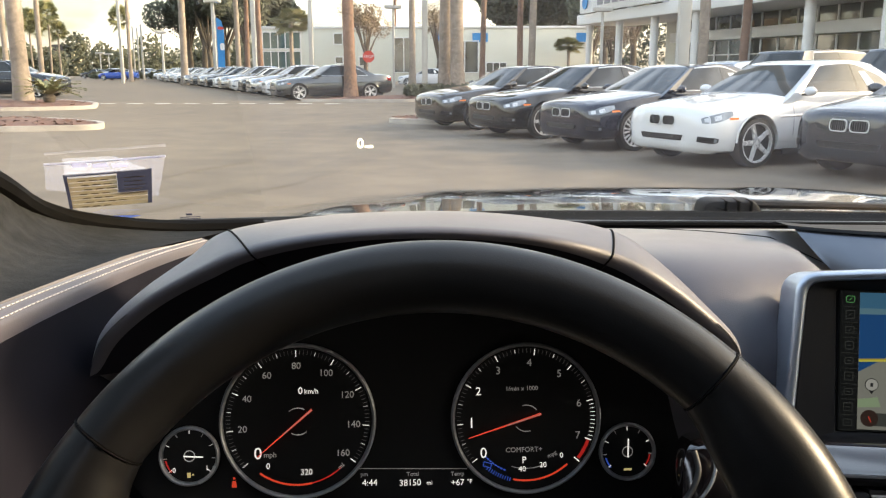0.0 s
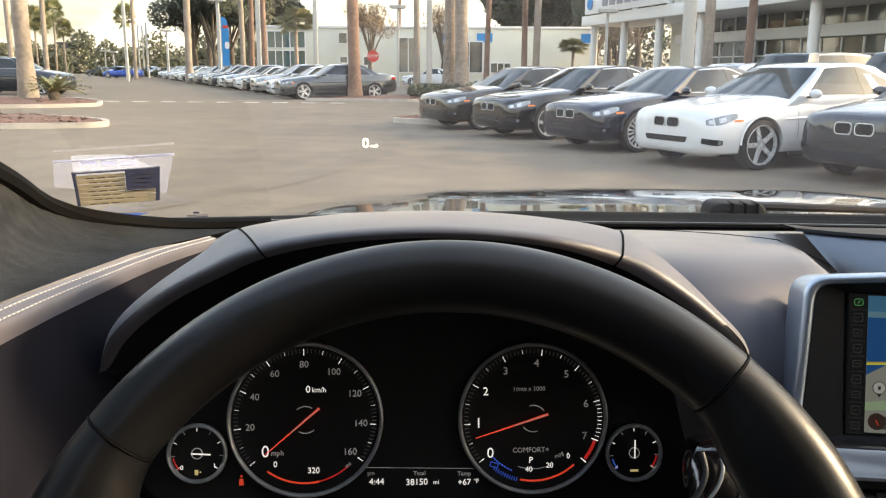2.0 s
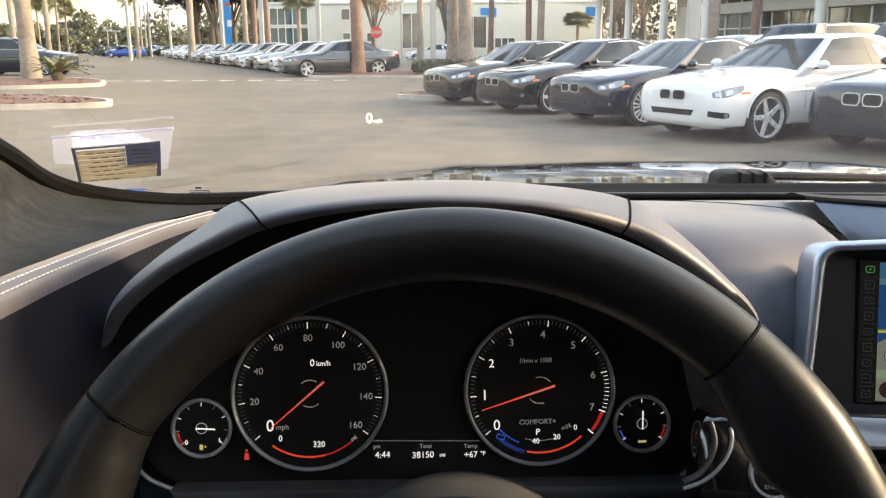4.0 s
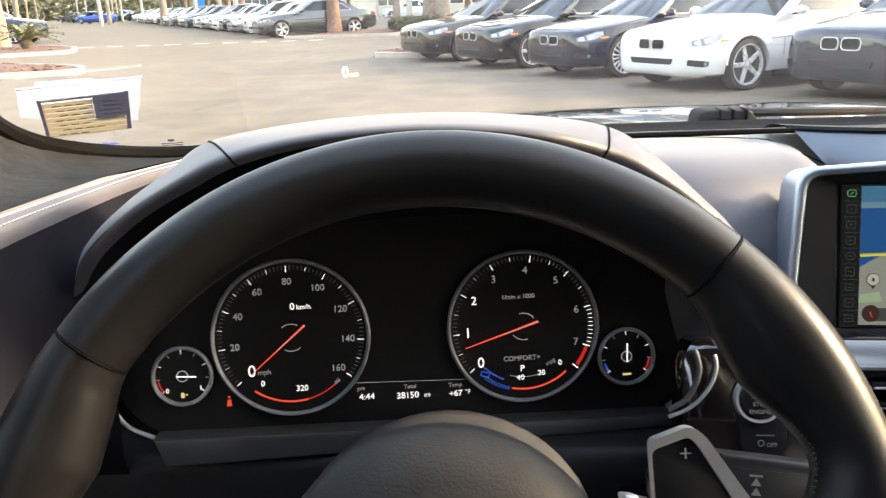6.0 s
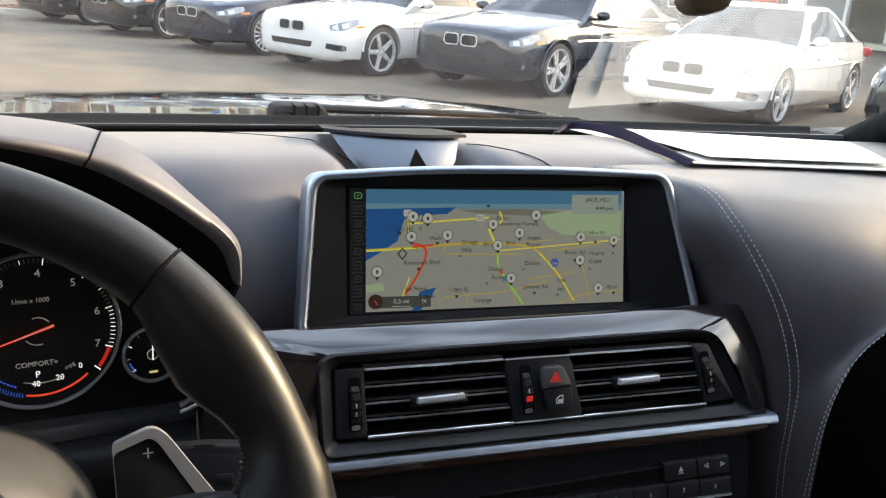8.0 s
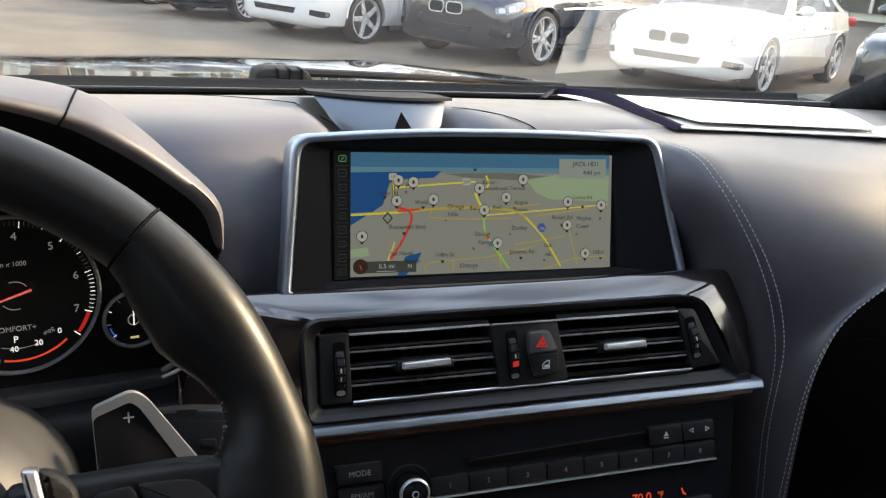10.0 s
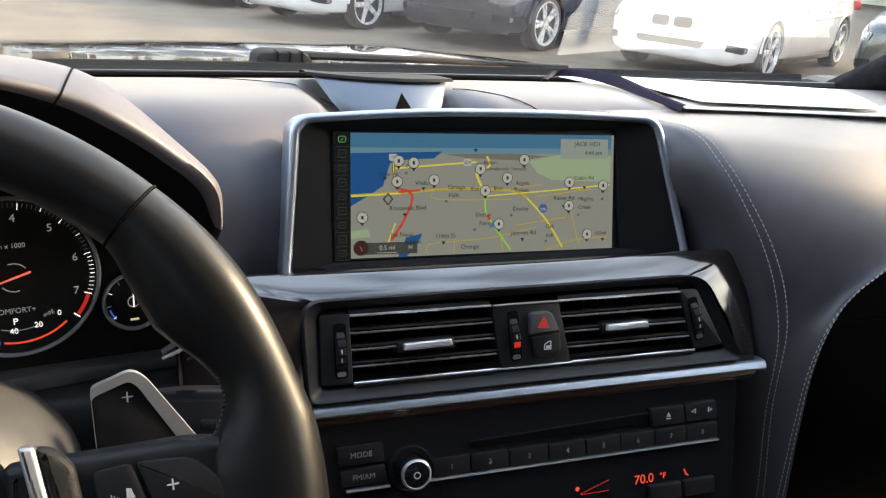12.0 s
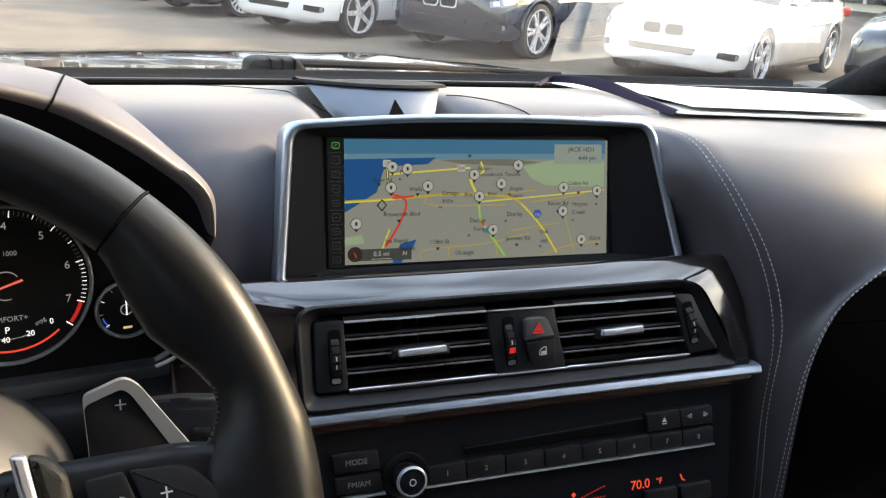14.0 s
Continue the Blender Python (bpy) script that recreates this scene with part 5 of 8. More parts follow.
for words, u, v, s in (("River Rd", 0.135, 0.675, 0.0040), ("Ortega", 0.385, 0.565, 0.0046), ("Hills", 0.375, 0.50, 0.0046), ("Roosevelt Blvd", 0.205, 0.40, 0.0046), ("Argyle", 0.640, 0.595, 0.0042),
                       ("Forest", 0.640, 0.535, 0.0042), ("Blvd", 0.545, 0.555, 0.0042), ("Duclay", 0.635, 0.38, 0.0046), ("Duclay", 0.490, 0.335, 0.0046), ("118th St", 0.345, 0.165, 0.0046),
                       ("Jammes Rd", 0.650, 0.175, 0.0046), ("Orange", 0.440, 0.07, 0.0048), ("Collins Rd", 0.890, 0.635, 0.0040), ("Ricker Rd", 0.810, 0.465, 0.0044), ("Mcgirts", 0.900, 0.455, 0.0044),
                       ("Creek", 0.895, 0.385, 0.0044), ("Oak", 0.755, 0.225, 0.0042), ("Hill", 0.755, 0.145, 0.0042), ("103rd", 0.965, 0.155, 0.0042), ("Jax Naval", 0.185, 0.185, 0.0046),
                       ("adowbrook Terrace", 0.575, 0.715, 0.0040), ("Park", 0.215, 0.735, 0.0040), ("Wells", 0.255, 0.60, 0.0042), ("Station", 0.225, 0.120, 0.0044), ("Forest", 0.503, 0.262, 0.0046), ("Bellair-", 0.515, 0.765, 0.0040), ("Blan", 0.455, 0.550, 0.0042)):
    part("place_name", text_bm(words, s * 1.08, uv(u, v, ZR + 0.0005), depth=0.00003), G_DARK, screen)
for u, v in ((0.17, 0.78), (0.225, 0.765), (0.30, 0.625), (0.165, 0.615), (0.475, 0.715), (0.495, 0.535), (0.58, 0.64), (0.645, 0.79), (0.83, 0.60), (0.83, 0.40), (0.97, 0.57), (0.04, 0.33), (0.91, 0.15), (0.55, 0.255)):
    pin = part("map_pin", lathe([(0.0046, 0), (0.0046, 0.0001)], 18, uv(u, v, ZR + 0.0006)), G_DARK, screen, "round map marker")
    part("pin_face", lathe([(0.0041, 0), (0.0041, 0.0001)], 18, uv(u, v, ZR + 0.0008)), G_PALE, pin)
    part("pin_point", prism([(-0.0018, -0.0040), (0.0018, -0.0040), (0, -0.0068)], 0, 0.0001, uv(u, v, ZR + 0.0006)), G_DARK, pin)
    part("pin_sign", box((0.0018, 0.0026, 0.0001), uv(u, v, ZR + 0.00095)), G_DARK, pin)
for u, v in ((0.122, 0.64), (0.262, 0.555), (0.193, 0.345), (0.338, 0.108), (0.645, 0.118), (0.808, 0.395), (0.892, 0.552), (0.976, 0.100), (0.456, 0.865)):
    part("place_arrow", prism([(-0.0017, 0.0012), (0.0017, 0.0012), (0, -0.0014)], 0, 0.0001, uv(u, v, ZR + 0.0006)), G_DARK, screen)
for u, v in ((0.347, 0.452), (0.611, 0.552), (0.599, 0.327), (0.456, 0.212), (0.740, 0.100), (0.871, 0.320), (0.968, 0.453), (0.198, 0.683)):
    part("place_dot", ringplate([(0.0010 * math.cos(math.pi * k / 5), 0.0010 * math.sin(math.pi * k / 5)) for k in range(10)], [(0.0005 * math.cos(math.pi * k / 5), 0.0005 * math.sin(math.pi * k / 5)) for k in range(10)], 0, 0.0001, uv(u, v, ZR + 0.0006)), G_DARK, screen)
for u, v, words in ((0.150, 0.808, "17"), (0.425, 0.768, "224")):
    sh = part("road_sign", prism(rrect(0.0064, 0.0054, 0.0010, 3), 0, 0.0001, uv(u, v, ZR + 0.0006)), G_PALE, screen)
    part("sign_number", text_bm(words, 0.0036, uv(u, v, ZR + 0.0008), depth=0.00003), G_DARK, sh)
part("junction_sign", ringplate([(0.0042, 0), (0, 0.0050), (-0.0042, 0), (0, -0.0050)], [(0.0030, 0), (0, 0.0036), (-0.0030, 0), (0, -0.0036)], 0, 0.0001, uv(0.132, 0.475, ZR + 0.0006)), G_DARK, screen)
part("map_haze", prism([(MX0 + (MX1 - MX0) * u, MY0 + (MY1 - MY0) * v) for u, v in ((0.34, 0.835), (0.60, 0.842), (0.75, 0.815), (0.68, 0.780), (0.55, 0.790), (0.42, 0.805))], Z0 + 0.0001, Z0 + 0.0002, SC), glow("map_brown", (0.15, 0.15, 0.12)), screen)
part("road_shield", lathe([(0.0040, 0), (0.0040, 0.0001)], 6, uv(0.725, 0.38, ZR + 0.0006)), glow("shield_blue", (0.05, 0.09, 0.33)), screen)
part("shield_number", text_bm("295", 0.0034, uv(0.725, 0.37, ZR + 0.0009), depth=0.00003), G_PALE, screen)
area("station_tag", [(0.79, 0.965), (0.985, 0.965), (0.985, 0.80), (0.79, 0.80)], ZR + 0.0004, G_TAG)
part("station_text", text_bm("JACK HD1", 0.0054, uv(0.900, 0.922, ZR + 0.0007), depth=0.00003), G_DARK, screen)
part("clock_text", text_bm("4:44 pm", 0.0050, uv(0.925, 0.848, ZR + 0.0007), depth=0.00003), G_DARK, screen)
area("scale_tag", [(0.045, 0.125), (0.24, 0.125), (0.24, 0.03), (0.045, 0.03)], ZR + 0.0004, glow("tag_dark", (0.05, 0.055, 0.05)))
part("scale_text", text_bm("0.5 mi", 0.0052, uv(0.130, 0.082, ZR + 0.0007), depth=0.00003), G_PALE, screen)
part("scale_text", text_bm("N", 0.0046, uv(0.215, 0.080, ZR + 0.0007), depth=0.00003), G_PALE, screen)
part("scale_bar", box((0.016, 0.0004, 0.0001), uv(0.130, 0.042, ZR + 0.0007)), G_PALE, screen)
part("compass", lathe([(0.0060, 0), (0.0060, 0.0001)], 24, uv(0.035, 0.085, ZR + 0.0007)), glow("compass_brown", (0.035, 0.02, 0.015)), screen, "round compass")
part("compass_hand", box((0.0008, 0.0044, 0.0001), uv(0.036, 0.078, ZR + 0.0010) @ shift(0, 0, 0, 25)), G_RED, screen)
part("own_position", prism([(-0.0030, -0.002), (0, -0.001), (0.0030, -0.002), (0, 0.0032)], 0, 0.0001, uv(0.525, 0.245, ZR + 0.0010)), G_SKY, screen)
part("icon_strip", prism([(-0.1172, 0.0485), (-0.1050, 0.0486), (-0.1050, -0.0502), (-0.1167, -0.0506)], Z0, Z0 + 0.0001, SC), G_STRIP, screen, "dark strip of menu signs")
for i in range(9):
    y = 0.0430 - 0.0110 * i
    m = on_sc(-0.1110, y, Z0 + 0.0003)
    g = G_GREEN if i == 0 else G_ICON
    ic = ringplate(rrect(0.0062, 0.0062 if i % 2 else 0.0050, 0.0016 if i in (0, 3, 4, 6) else 0.0004, 3), rrect(0.0052, 0.0052 if i % 2 else 0.0040, 0.0012 if i in (0, 3, 4, 6) else 0.0003, 3), 0, 0.0001, m)
    part("menu_sign", box((0.0024, 0.0006, 0.0001), m @ shift(0, 0, 0.0001, 45 if i < 3 else 0), bm=ic), g, screen)
    part("menu_line", box((0.0105, 0.0003, 0.0001), on_sc(-0.1110, y - 0.0055, Z0 + 0.0003)), G_ICON, screen)

# ---- centre speaker on the dash ----
speaker = thing("centre_speaker", "metal-faced speaker wedge set into the dash top behind the screen", "speaker", (0.42, 0.15, 1.01))
rows = []
for k in range(21):
    t = k / 20
    bow = 4 * t * (1 - t)
    rows.append([(0.327 + 0.123 * t, 0.166 - 0.028 * t - 0.012 * bow, 1.038), (0.340 + 0.100 * t, 0.140 - 0.020 * t - 0.016 * bow, 1.018), (0.356 + 0.075 * t, 0.128 - 0.012 * t - 0.016 * bow, 1.000)])
part("metal_face", loft(rows), M_SPEAKER, speaker, "curved satin metal face", smooth=60)
rows = []
for k in range(21):
    t = k / 20
    bow = 4 * t * (1 - t)
    x, y = 0.322 + 0.134 * t, 0.164 - 0.030 * t - 0.014 * bow
    rows.append([(x, y, 1.0375), (x, y + 0.002, 1.0400), (x + 0.01, y + 0.06, 1.033), (x + 0.02, 0.275, 1.021)])
part("lid", loft(rows), M_RUBBER, speaker, "thin dark lid", smooth=40)
part("emblem", prism([(-0.010, 0), (0.010, 0), (0.004, 0.012), (0, 0.020), (-0.004, 0.012)], 0, 0.002, face_plane((0.398, 0.108, 1.012), 0, 30)), M_VOID, speaker, "small dark emblem, plain")

# ---- passenger side of the dash: the stitched wave down to the console ----
wave = thing("knee_wave", "black leather wave with double stitching between console and glovebox", "dashboard trim", (0.70, -0.1, 0.75))
left = [(0.560, 0.120, 1.016), (0.585, 0.030, 1.025), (0.596, -0.035, 1.028), (0.603, -0.070, 1.010), (0.618, -0.092, 0.978), (0.634, -0.106, 0.944), (0.648, -0.115, 0.906), (0.660, -0.120, 0.856), (0.666, -0.120, 0.788), (0.679, -0.120, 0.700), (0.690, -0.115, 0.60)]
right = [(1.05, 0.100, 1.024), (0.99, -0.040, 1.010), (0.92, -0.100, 0.995), (0.84, -0.135, 0.975), (0.780, -0.148, 0.958), (0.732, -0.152, 0.938), (0.695, -0.152, 0.912), (0.678, -0.152, 0.866), (0.677, -0.152, 0.812), (0.685, -0.150, 0.730), (0.71, -0.14, 0.60)]
A, B = spline(left, 40), spline(right, 40)


def bulge(i):
    return 0.016 + 0.044 * step(i, 10, 17)


rows = []
for i, (a, b) in enumerate(zip(A, B)):
    nrm = Vector((-0.15, -0.75, 0.65)) if i < 12 else Vector((-0.1, -0.97, 0.2))
    sk = 0.25 + 0.75 * step(i, 6, 13)
    rows.append([a + Vector((-0.060 * sk + 0.046 * step(i, 12, 16), 0.080 * sk, -0.030)), a + Vector((-0.014 + 0.006 * step(i, 12, 16), 0.022, -0.009)), a + Vector((-0.004, 0.003, -0.002))] + [a.lerp(b, f) + nrm * (bulge(i) * (b - a).length * 4 * f * (1 - f)) for f in (0.0, 0.08, 0.2, 0.35, 0.5, 0.65, 0.8, 0.92, 1.0)] +
                [b + Vector((0.006, 0.012, -0.004)), b + Vector((0.012, 0.05, -0.01))])
part("leather_pad", loft(rows), M_LEATHER, wave, smooth=70)


def wave_point(i, dist, lift=0.0011):
    """A point of the pad, dist from its left edge (below 0: from its right edge)."""
    a, b = A[i], B[i]
    L = (b - a).length
    f = dist / L if dist > 0 else 1 + dist / L
    nrm = Vector((-0.15, -0.75, 0.65)) if i < 12 else Vector((-0.1, -0.97, 0.2))
    return a.lerp(b, f) + nrm * (bulge(i) * L * 4 * f * (1 - f) + lift)


for d in (0.004, 0.011):
    stitch_line([wave_point(i, d) for i in range(2, 40)], 130, 0.0027, 0.00042, M_STITCH_GREY, wave)
for d in (-0.006, -0.013):
    stitch_line([wave_point(i, d) for i in range(14, 40)], 100, 0.0027, 0.00042, M_STITCH_GREY, wave)
rows = []
for k in range(15):
    t = k / 14
    rows.append([(0.68 + 0.50 * u, -0.02 - 0.07 * math.sin(math.pi * u) * math.sin(math.pi * min(1, t * 1.1)), 0.93 - 0.43 * t) for u in (j / 12 for j in range(13))])
glovebox = thing("glovebox", "glovebox front under the dash roll, deep shade painted near-black", "glovebox", (0.93, -0.05, 0.5))
# near-black on rail and lid stands for the deep shade there
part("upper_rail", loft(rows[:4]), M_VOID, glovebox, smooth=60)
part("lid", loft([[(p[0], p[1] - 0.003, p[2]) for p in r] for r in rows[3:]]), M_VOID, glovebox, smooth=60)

# ---- papers on the passenger side ----
paper = thing("papers", "stack of white papers lying on the dash in full sun", "papers", (0.85, 0.15, 1.02))


def sheet(pts, thick, lift, name):
    rows = []
    for i in range(9):
        t = i / 8
        a, b = Vector(pts[0]).lerp(Vector(pts[1]), t), Vector(pts[3]).lerp(Vector(pts[2]), t)
        rows.append([a.lerp(b, j / 10) + Vector((0, 0, lift * math.sin(math.pi * j / 10) ** 0.7 * (0.3 + 0.7 * t))) for j in range(11)])
    bm = loft(rows)
    r = bmesh.ops.extrude_face_region(bm, geom=bm.faces[:])
    for v in r["geom"]:
        if isinstance(v, bmesh.types.BMVert):
            v.co.z -= thick
    return part(name, bm, M_PAPER, paper, smooth=40)


sheet([(0.664, 0.050, 1.0295), (0.960, 0.000, 1.0275), (1.10, 0.27, 1.006), (0.730, 0.395, 1.001)], 0.0012, 0.003, "sheet")
sheet([(0.690, 0.060, 1.0340), (0.900, 0.025, 1.0325), (1.08, 0.25, 1.012), (0.76, 0.375, 1.007)], 0.0010, 0.003, "sheet")
# curled cover of the stack: a dark strip standing along the sheets' edge
line = spline([(0.650, 0.300, 1.012), (0.690, 0.338, 1.014), (0.712, 0.310, 1.018), (0.700, 0.225, 1.024), (0.671, 0.120, 1.030), (0.662, 0.048, 1.031)], 30)
rows = []
for k, p in enumerate(line):
    h = 0.001 + 0.0065 * math.sin(math.pi * min(1.0, (k + 2) / 31)) ** 1.5
    rows.append([p + Vector((-0.006, 0, -0.004)), p + Vector((-0.002, 0, h * 0.6)), p + Vector((0.001, 0, h)), p + Vector((0.004, 0, h * 0.85)), p + Vector((0.006, 0, 0.0))])
part("folder_edge", loft(rows), mat("folder_blue_grey", (0.016, 0.012, 0.026), 0.8, vary=0.2, spec=0.1), paper, "dark curled edge of the folder", smooth=60)

# ---- windscreen, bonnet and shell of the car ----


def half(u, low):
    """Half the glass's width on the driver's and on the passenger's side, at the foot or the head."""
    return (0.93 if u < 0 else 0.74) if low else (0.72 if u < 0 else 0.58)


def ws_base(u):
    return Vector((CX + half(u, True) * u, 0.475 - 0.16 * u * u, 0.985 + 0.020 * u * u))


def ws_top(u):
    return Vector((CX + half(u, False) * u, -0.22 - 0.07 * u * u, 1.325 - 0.02 * u * u))


rows = []
for k in range(25):
    u = -1 + 2 * k / 24
    a, b = ws_base(u), ws_top(u)
    rows.append([a + (b - a) * (j / 10) + Vector((0, 0.03, 0.05)) * (math.sin(math.pi * j / 10) * 0.45) for j in range(13)])
bm = loft(rows)
me = finish(bm, 180)
flip = me.polygons[100].normal.z > 0
if flip:
    me.flip_normals()
me.materials.append(M_WINDSCREEN)
ws = tagged(new("windscreen", me), "curved clear windscreen, slightly dusty", "windscreen", kind="structure")
ws.visible_shadow = False

# black rubber line along the foot of the glass
line = [ws_base(-1 + 2 * k / 40) + Vector((0, -0.012, 0.001)) for k in range(41)]
single("windscreen_seal", tube(line, 0.006, 6), M_BLACK, "black seal at the foot of the windscreen", "windscreen seal", kind="structure")

# defroster slot line
line = [(x, 0.425 - 0.06 * ((x - CX) / 0.75) ** 2, 0.993) for x in (-0.2 + 1.2 * k / 30 for k in range(31))]
part("defroster_slot", tube(line, 0.0035, 6), M_VOID, dash, "dark defroster slot")

# scuttle and wiper cap outside the glass
scuttle = thing("scuttle_panel", "black plastic scuttle panel with a wiper spindle cap", "scuttle panel", (CX, 0.52, 0.95))
rows = []
for k in range(41):
    x = CX - 0.72 + 1.44 * k / 40
    b = ws_base((x - CX) / (0.93 if x < CX else 0.74))
    f = 1 - min(1, max(0, (0.10 - x) / 0.4))
    h = 0.010 * f
    rows.append([(x, b.y + 0.01, b.z - 0.02), (x, b.y + 0.025, b.z + 0.002 + h), (x, b.y + 0.06, b.z - 0.003 + h), (x, b.y + 0.10, b.z - 0.02)])
part("panel", loft(rows), M_RUBBER, scuttle, smooth=50)
part("wiper_cap", prism(rounded([(-0.045, -0.016), (-0.041, 0.007), (-0.030, 0.011), (0.026, 0.010), (0.045, -0.016)], 0.006), -0.02, 0.02, pose(0.386, 0.53, 0.998, 90, 0, 0), 0.006), M_RUBBER, scuttle, "rounded cap of the wiper arm")
# lines on the cap stand for a reflection of defroster ticks
for k in range(3):
    part("cap_line", box((0.0012, 0.030, 0.016), shift(0.372 + 0.016 * k, 0.516, 1.0015), 0), M_VOID, scuttle)
part("wiper_arm", tube([(0.40, 0.525, 1.003), (0.60, 0.520, 1.000), (0.80, 0.490, 0.998)], [0.010, 0.008, 0.006], 8, flat=0.6), M_RUBBER, scuttle, "black wiper arm")

# bonnet
M_BONNET = mat("bonnet_paint", (0.012, 0.012, 0.016), 0.12, vary=0.15, scale=6, coat=1.0)
bonnet = thing("bonnet", "long dark metallic bonnet with two raised creases", "car bonnet", (CX, 1.3, 0.85))
rows = []
for j in range(33):
    y = 0.50 + 1.85 * j / 32
    dy = max(0.0, y - 0.55)
    row = []
    for k in range(49):
        u = -1 + 2 * k / 48
        x = CX + u * (0.80 - 0.05 * max(0, y - 1.4))
        z = 0.972 - 0.045 * dy - 0.043 * dy * dy - 0.030 * u * u + 0.006 * u - 0.09 * max(0, abs(u) - 0.8)
        z += 0.006 * math.exp(-((abs(u) - 0.52) / 0.10) ** 2)
        row.append((x, y, z))
    rows.append(row)
part("panel", loft(rows), M_BONNET, bonnet, smooth=60)

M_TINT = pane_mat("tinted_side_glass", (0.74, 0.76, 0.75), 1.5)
# darker copy for the unseen driver's window cuts light from that side
M_TINT_DARK = pane_mat("light_cutting_side_glass", (0.22, 0.23, 0.22), 1.5)
# mostly unseen roof, pillars, sides and panes, closing the cabin to set its light
shell = thing("car_shell", "dark cabin shell with roof, pillars and doors round the camera", "car body", (CX, -0.8, 0.2), kind="structure")
rows, rear = [], []
for k in range(21):
    u = -1 + 2 * k / 20
    a = ws_base(u) + (ws_top(u) - ws_base(u)) * 1.2 + Vector((0, -0.016, -0.012))
    rows.append([a] + [Vector((a.x, y, z - 0.02 * u * u)) for y, z in ((-0.55, 1.395), (-0.9, 1.40), (-1.25, 1.37))])
    rear.append([Vector((a.x, -1.25 - 0.75 * k / 6, 1.37 - 0.02 * u * u - 0.37 * (k / 6) ** 1.2)) for k in range(7)])
bm = loft(rows)
r = bmesh.ops.extrude_face_region(bm, geom=bm.faces[:])
for v in r["geom"]:
    if isinstance(v, bmesh.types.BMVert):
        v.co.z += 0.03
part("roof", bm, M_HEADLINER, shell, "dark headliner and roof", smooth=50)
for s in (-1, 1):
    # windscreen pillar
    line = [ws_base(s) + (ws_top(s) - ws_base(s)) * (1.2 * t) + Vector((s * 0.045, -0.02, 0.0)) for t in (k / 10 for k in range(11))]
    line = [line[0] + (line[0] - line[1]) * 1.2] + line
    part("windscreen_pillar", tube(line, 0.045, 10, flat=0.6), M_SUEDE, shell, "grey suede pillar trim", smooth=60)
    # door with its window opening above the sill
    xs = CX + (0.80 if s > 0 else -0.98)
    part("door_panel", box((0.08, 2.6, 0.62), shift(xs, -0.90, 0.70), 0.02), M_BLACK, shell, "dark door panel")
    # unseen pillar; the right one stands back to clear the trim's reflection
    part("rear_pillar", box((0.06, 0.10, 0.38), pose(CX + (0.70 if s > 0 else -0.86), -1.55 if s > 0 else -0.98, 1.17, 0, -s * 25, 0), 0.01), M_BLACK, shell)
for s in (-1, 1):
    xs = CX + (0.78 if s > 0 else -0.96)
    xt = CX + (0.62 if s > 0 else -0.76)
    rows = [[(xs + (xt - xs) * v, y0 + (y1 - y0) * v, 1.0 + 0.375 * v) for v in (0, 0.5, 1)] for y0, y1 in ((0.30, -0.25), (-0.3, -0.5), (-0.95, -0.95), (-1.6, -1.4), (-1.9, -1.7))]
    part("side_window", loft(rows), M_TINT if s > 0 else M_TINT_DARK, shell, "unseen side window, tinted to set the cabin light")
# seats out of view, added to block light from behind
for x in (-0.02, CX + 0.40):
    part("seat_back", box((0.50, 0.16, 0.72), pose(x, -0.98, 0.80, -14, 0, 0), 0.06, 3), M_RUBBER, shell, "unseen dark seat back, added to block rear light")
    part("head_rest", box((0.27, 0.10, 0.20), pose(x, -1.09, 1.26, -10, 0, 0), 0.04, 3), M_RUBBER, shell, "unseen dark head rest, added to block rear light")
# unseen pane, its dark tint chosen to cut light from behind
part("rear_window", loft(rear), pane_mat("tinted_rear_glass", (0.12, 0.13, 0.12), 1.5), shell, "unseen sloping rear window, tinted to cut rear light")
part("rear_wall", box((1.9, 0.06, 0.72), shift(CX - 0.1, -1.98, 0.63)), M_BLACK, shell)
part("cabin_floor", box((2.0, 3.0, 0.04), shift(CX, -0.7, 0.25)), M_BLACK, shell)
part("bulkhead", box((1.56, 0.04, 0.65), shift(CX, 0.44, 0.62)), M_BLACK, shell)
for s in (-1, 1):
    part("front_wing", box((0.10, 1.8, 0.60), shift(CX + s * 0.80, 1.40, 0.40), 0.03), M_BONNET, shell)

# rear-view mirror on its foot below the windscreen header
MM = pose(0.392, -0.26, 1.228, 80, 0, -14)
mirror = thing("rear_view_mirror", "black rear-view mirror hanging from the windscreen header", "rear-view mirror", (0.392, -0.26, 1.215))
part("housing", prism(rounded([(-0.115, 0.030), (0.115, 0.034), (0.110, -0.030), (0.060, -0.038), (-0.062, -0.038), (-0.110, -0.028)], 0.020, 6), -0.022, 0.006, MM, 0.006), M_BLACK, mirror, "black rounded housing")
part("mirror_glass", prism(rounded([(-0.108, 0.026), (0.108, 0.030), (0.104, -0.026), (0.058, -0.033), (-0.060, -0.033), (-0.104, -0.024)], 0.018, 6), 0.0062, 0.0075, MM), mat("mirror_silver", (0.85, 0.86, 0.87), 0.03, metal=1.0, vary=0), mirror, "mirror glass")
part("dimming_lever", prism(rounded([(-0.012, 0.004), (0.012, 0.004), (0.011, -0.019), (0.004, -0.022), (-0.006, -0.022), (-0.011, -0.018)], 0.005), -0.012, 0.004, MM @ shift(0, -0.034), 0.003), mat("bronze_plastic", (0.13, 0.09, 0.055), 0.4, vary=0.2), mirror, "rounded brown-black lever below")
part("mirror_foot", tube([(0.392, -0.255, 1.23), (0.393, -0.24, 1.27), (0.395, -0.245, 1.335)], 0.014, 10), M_BLACK, mirror)

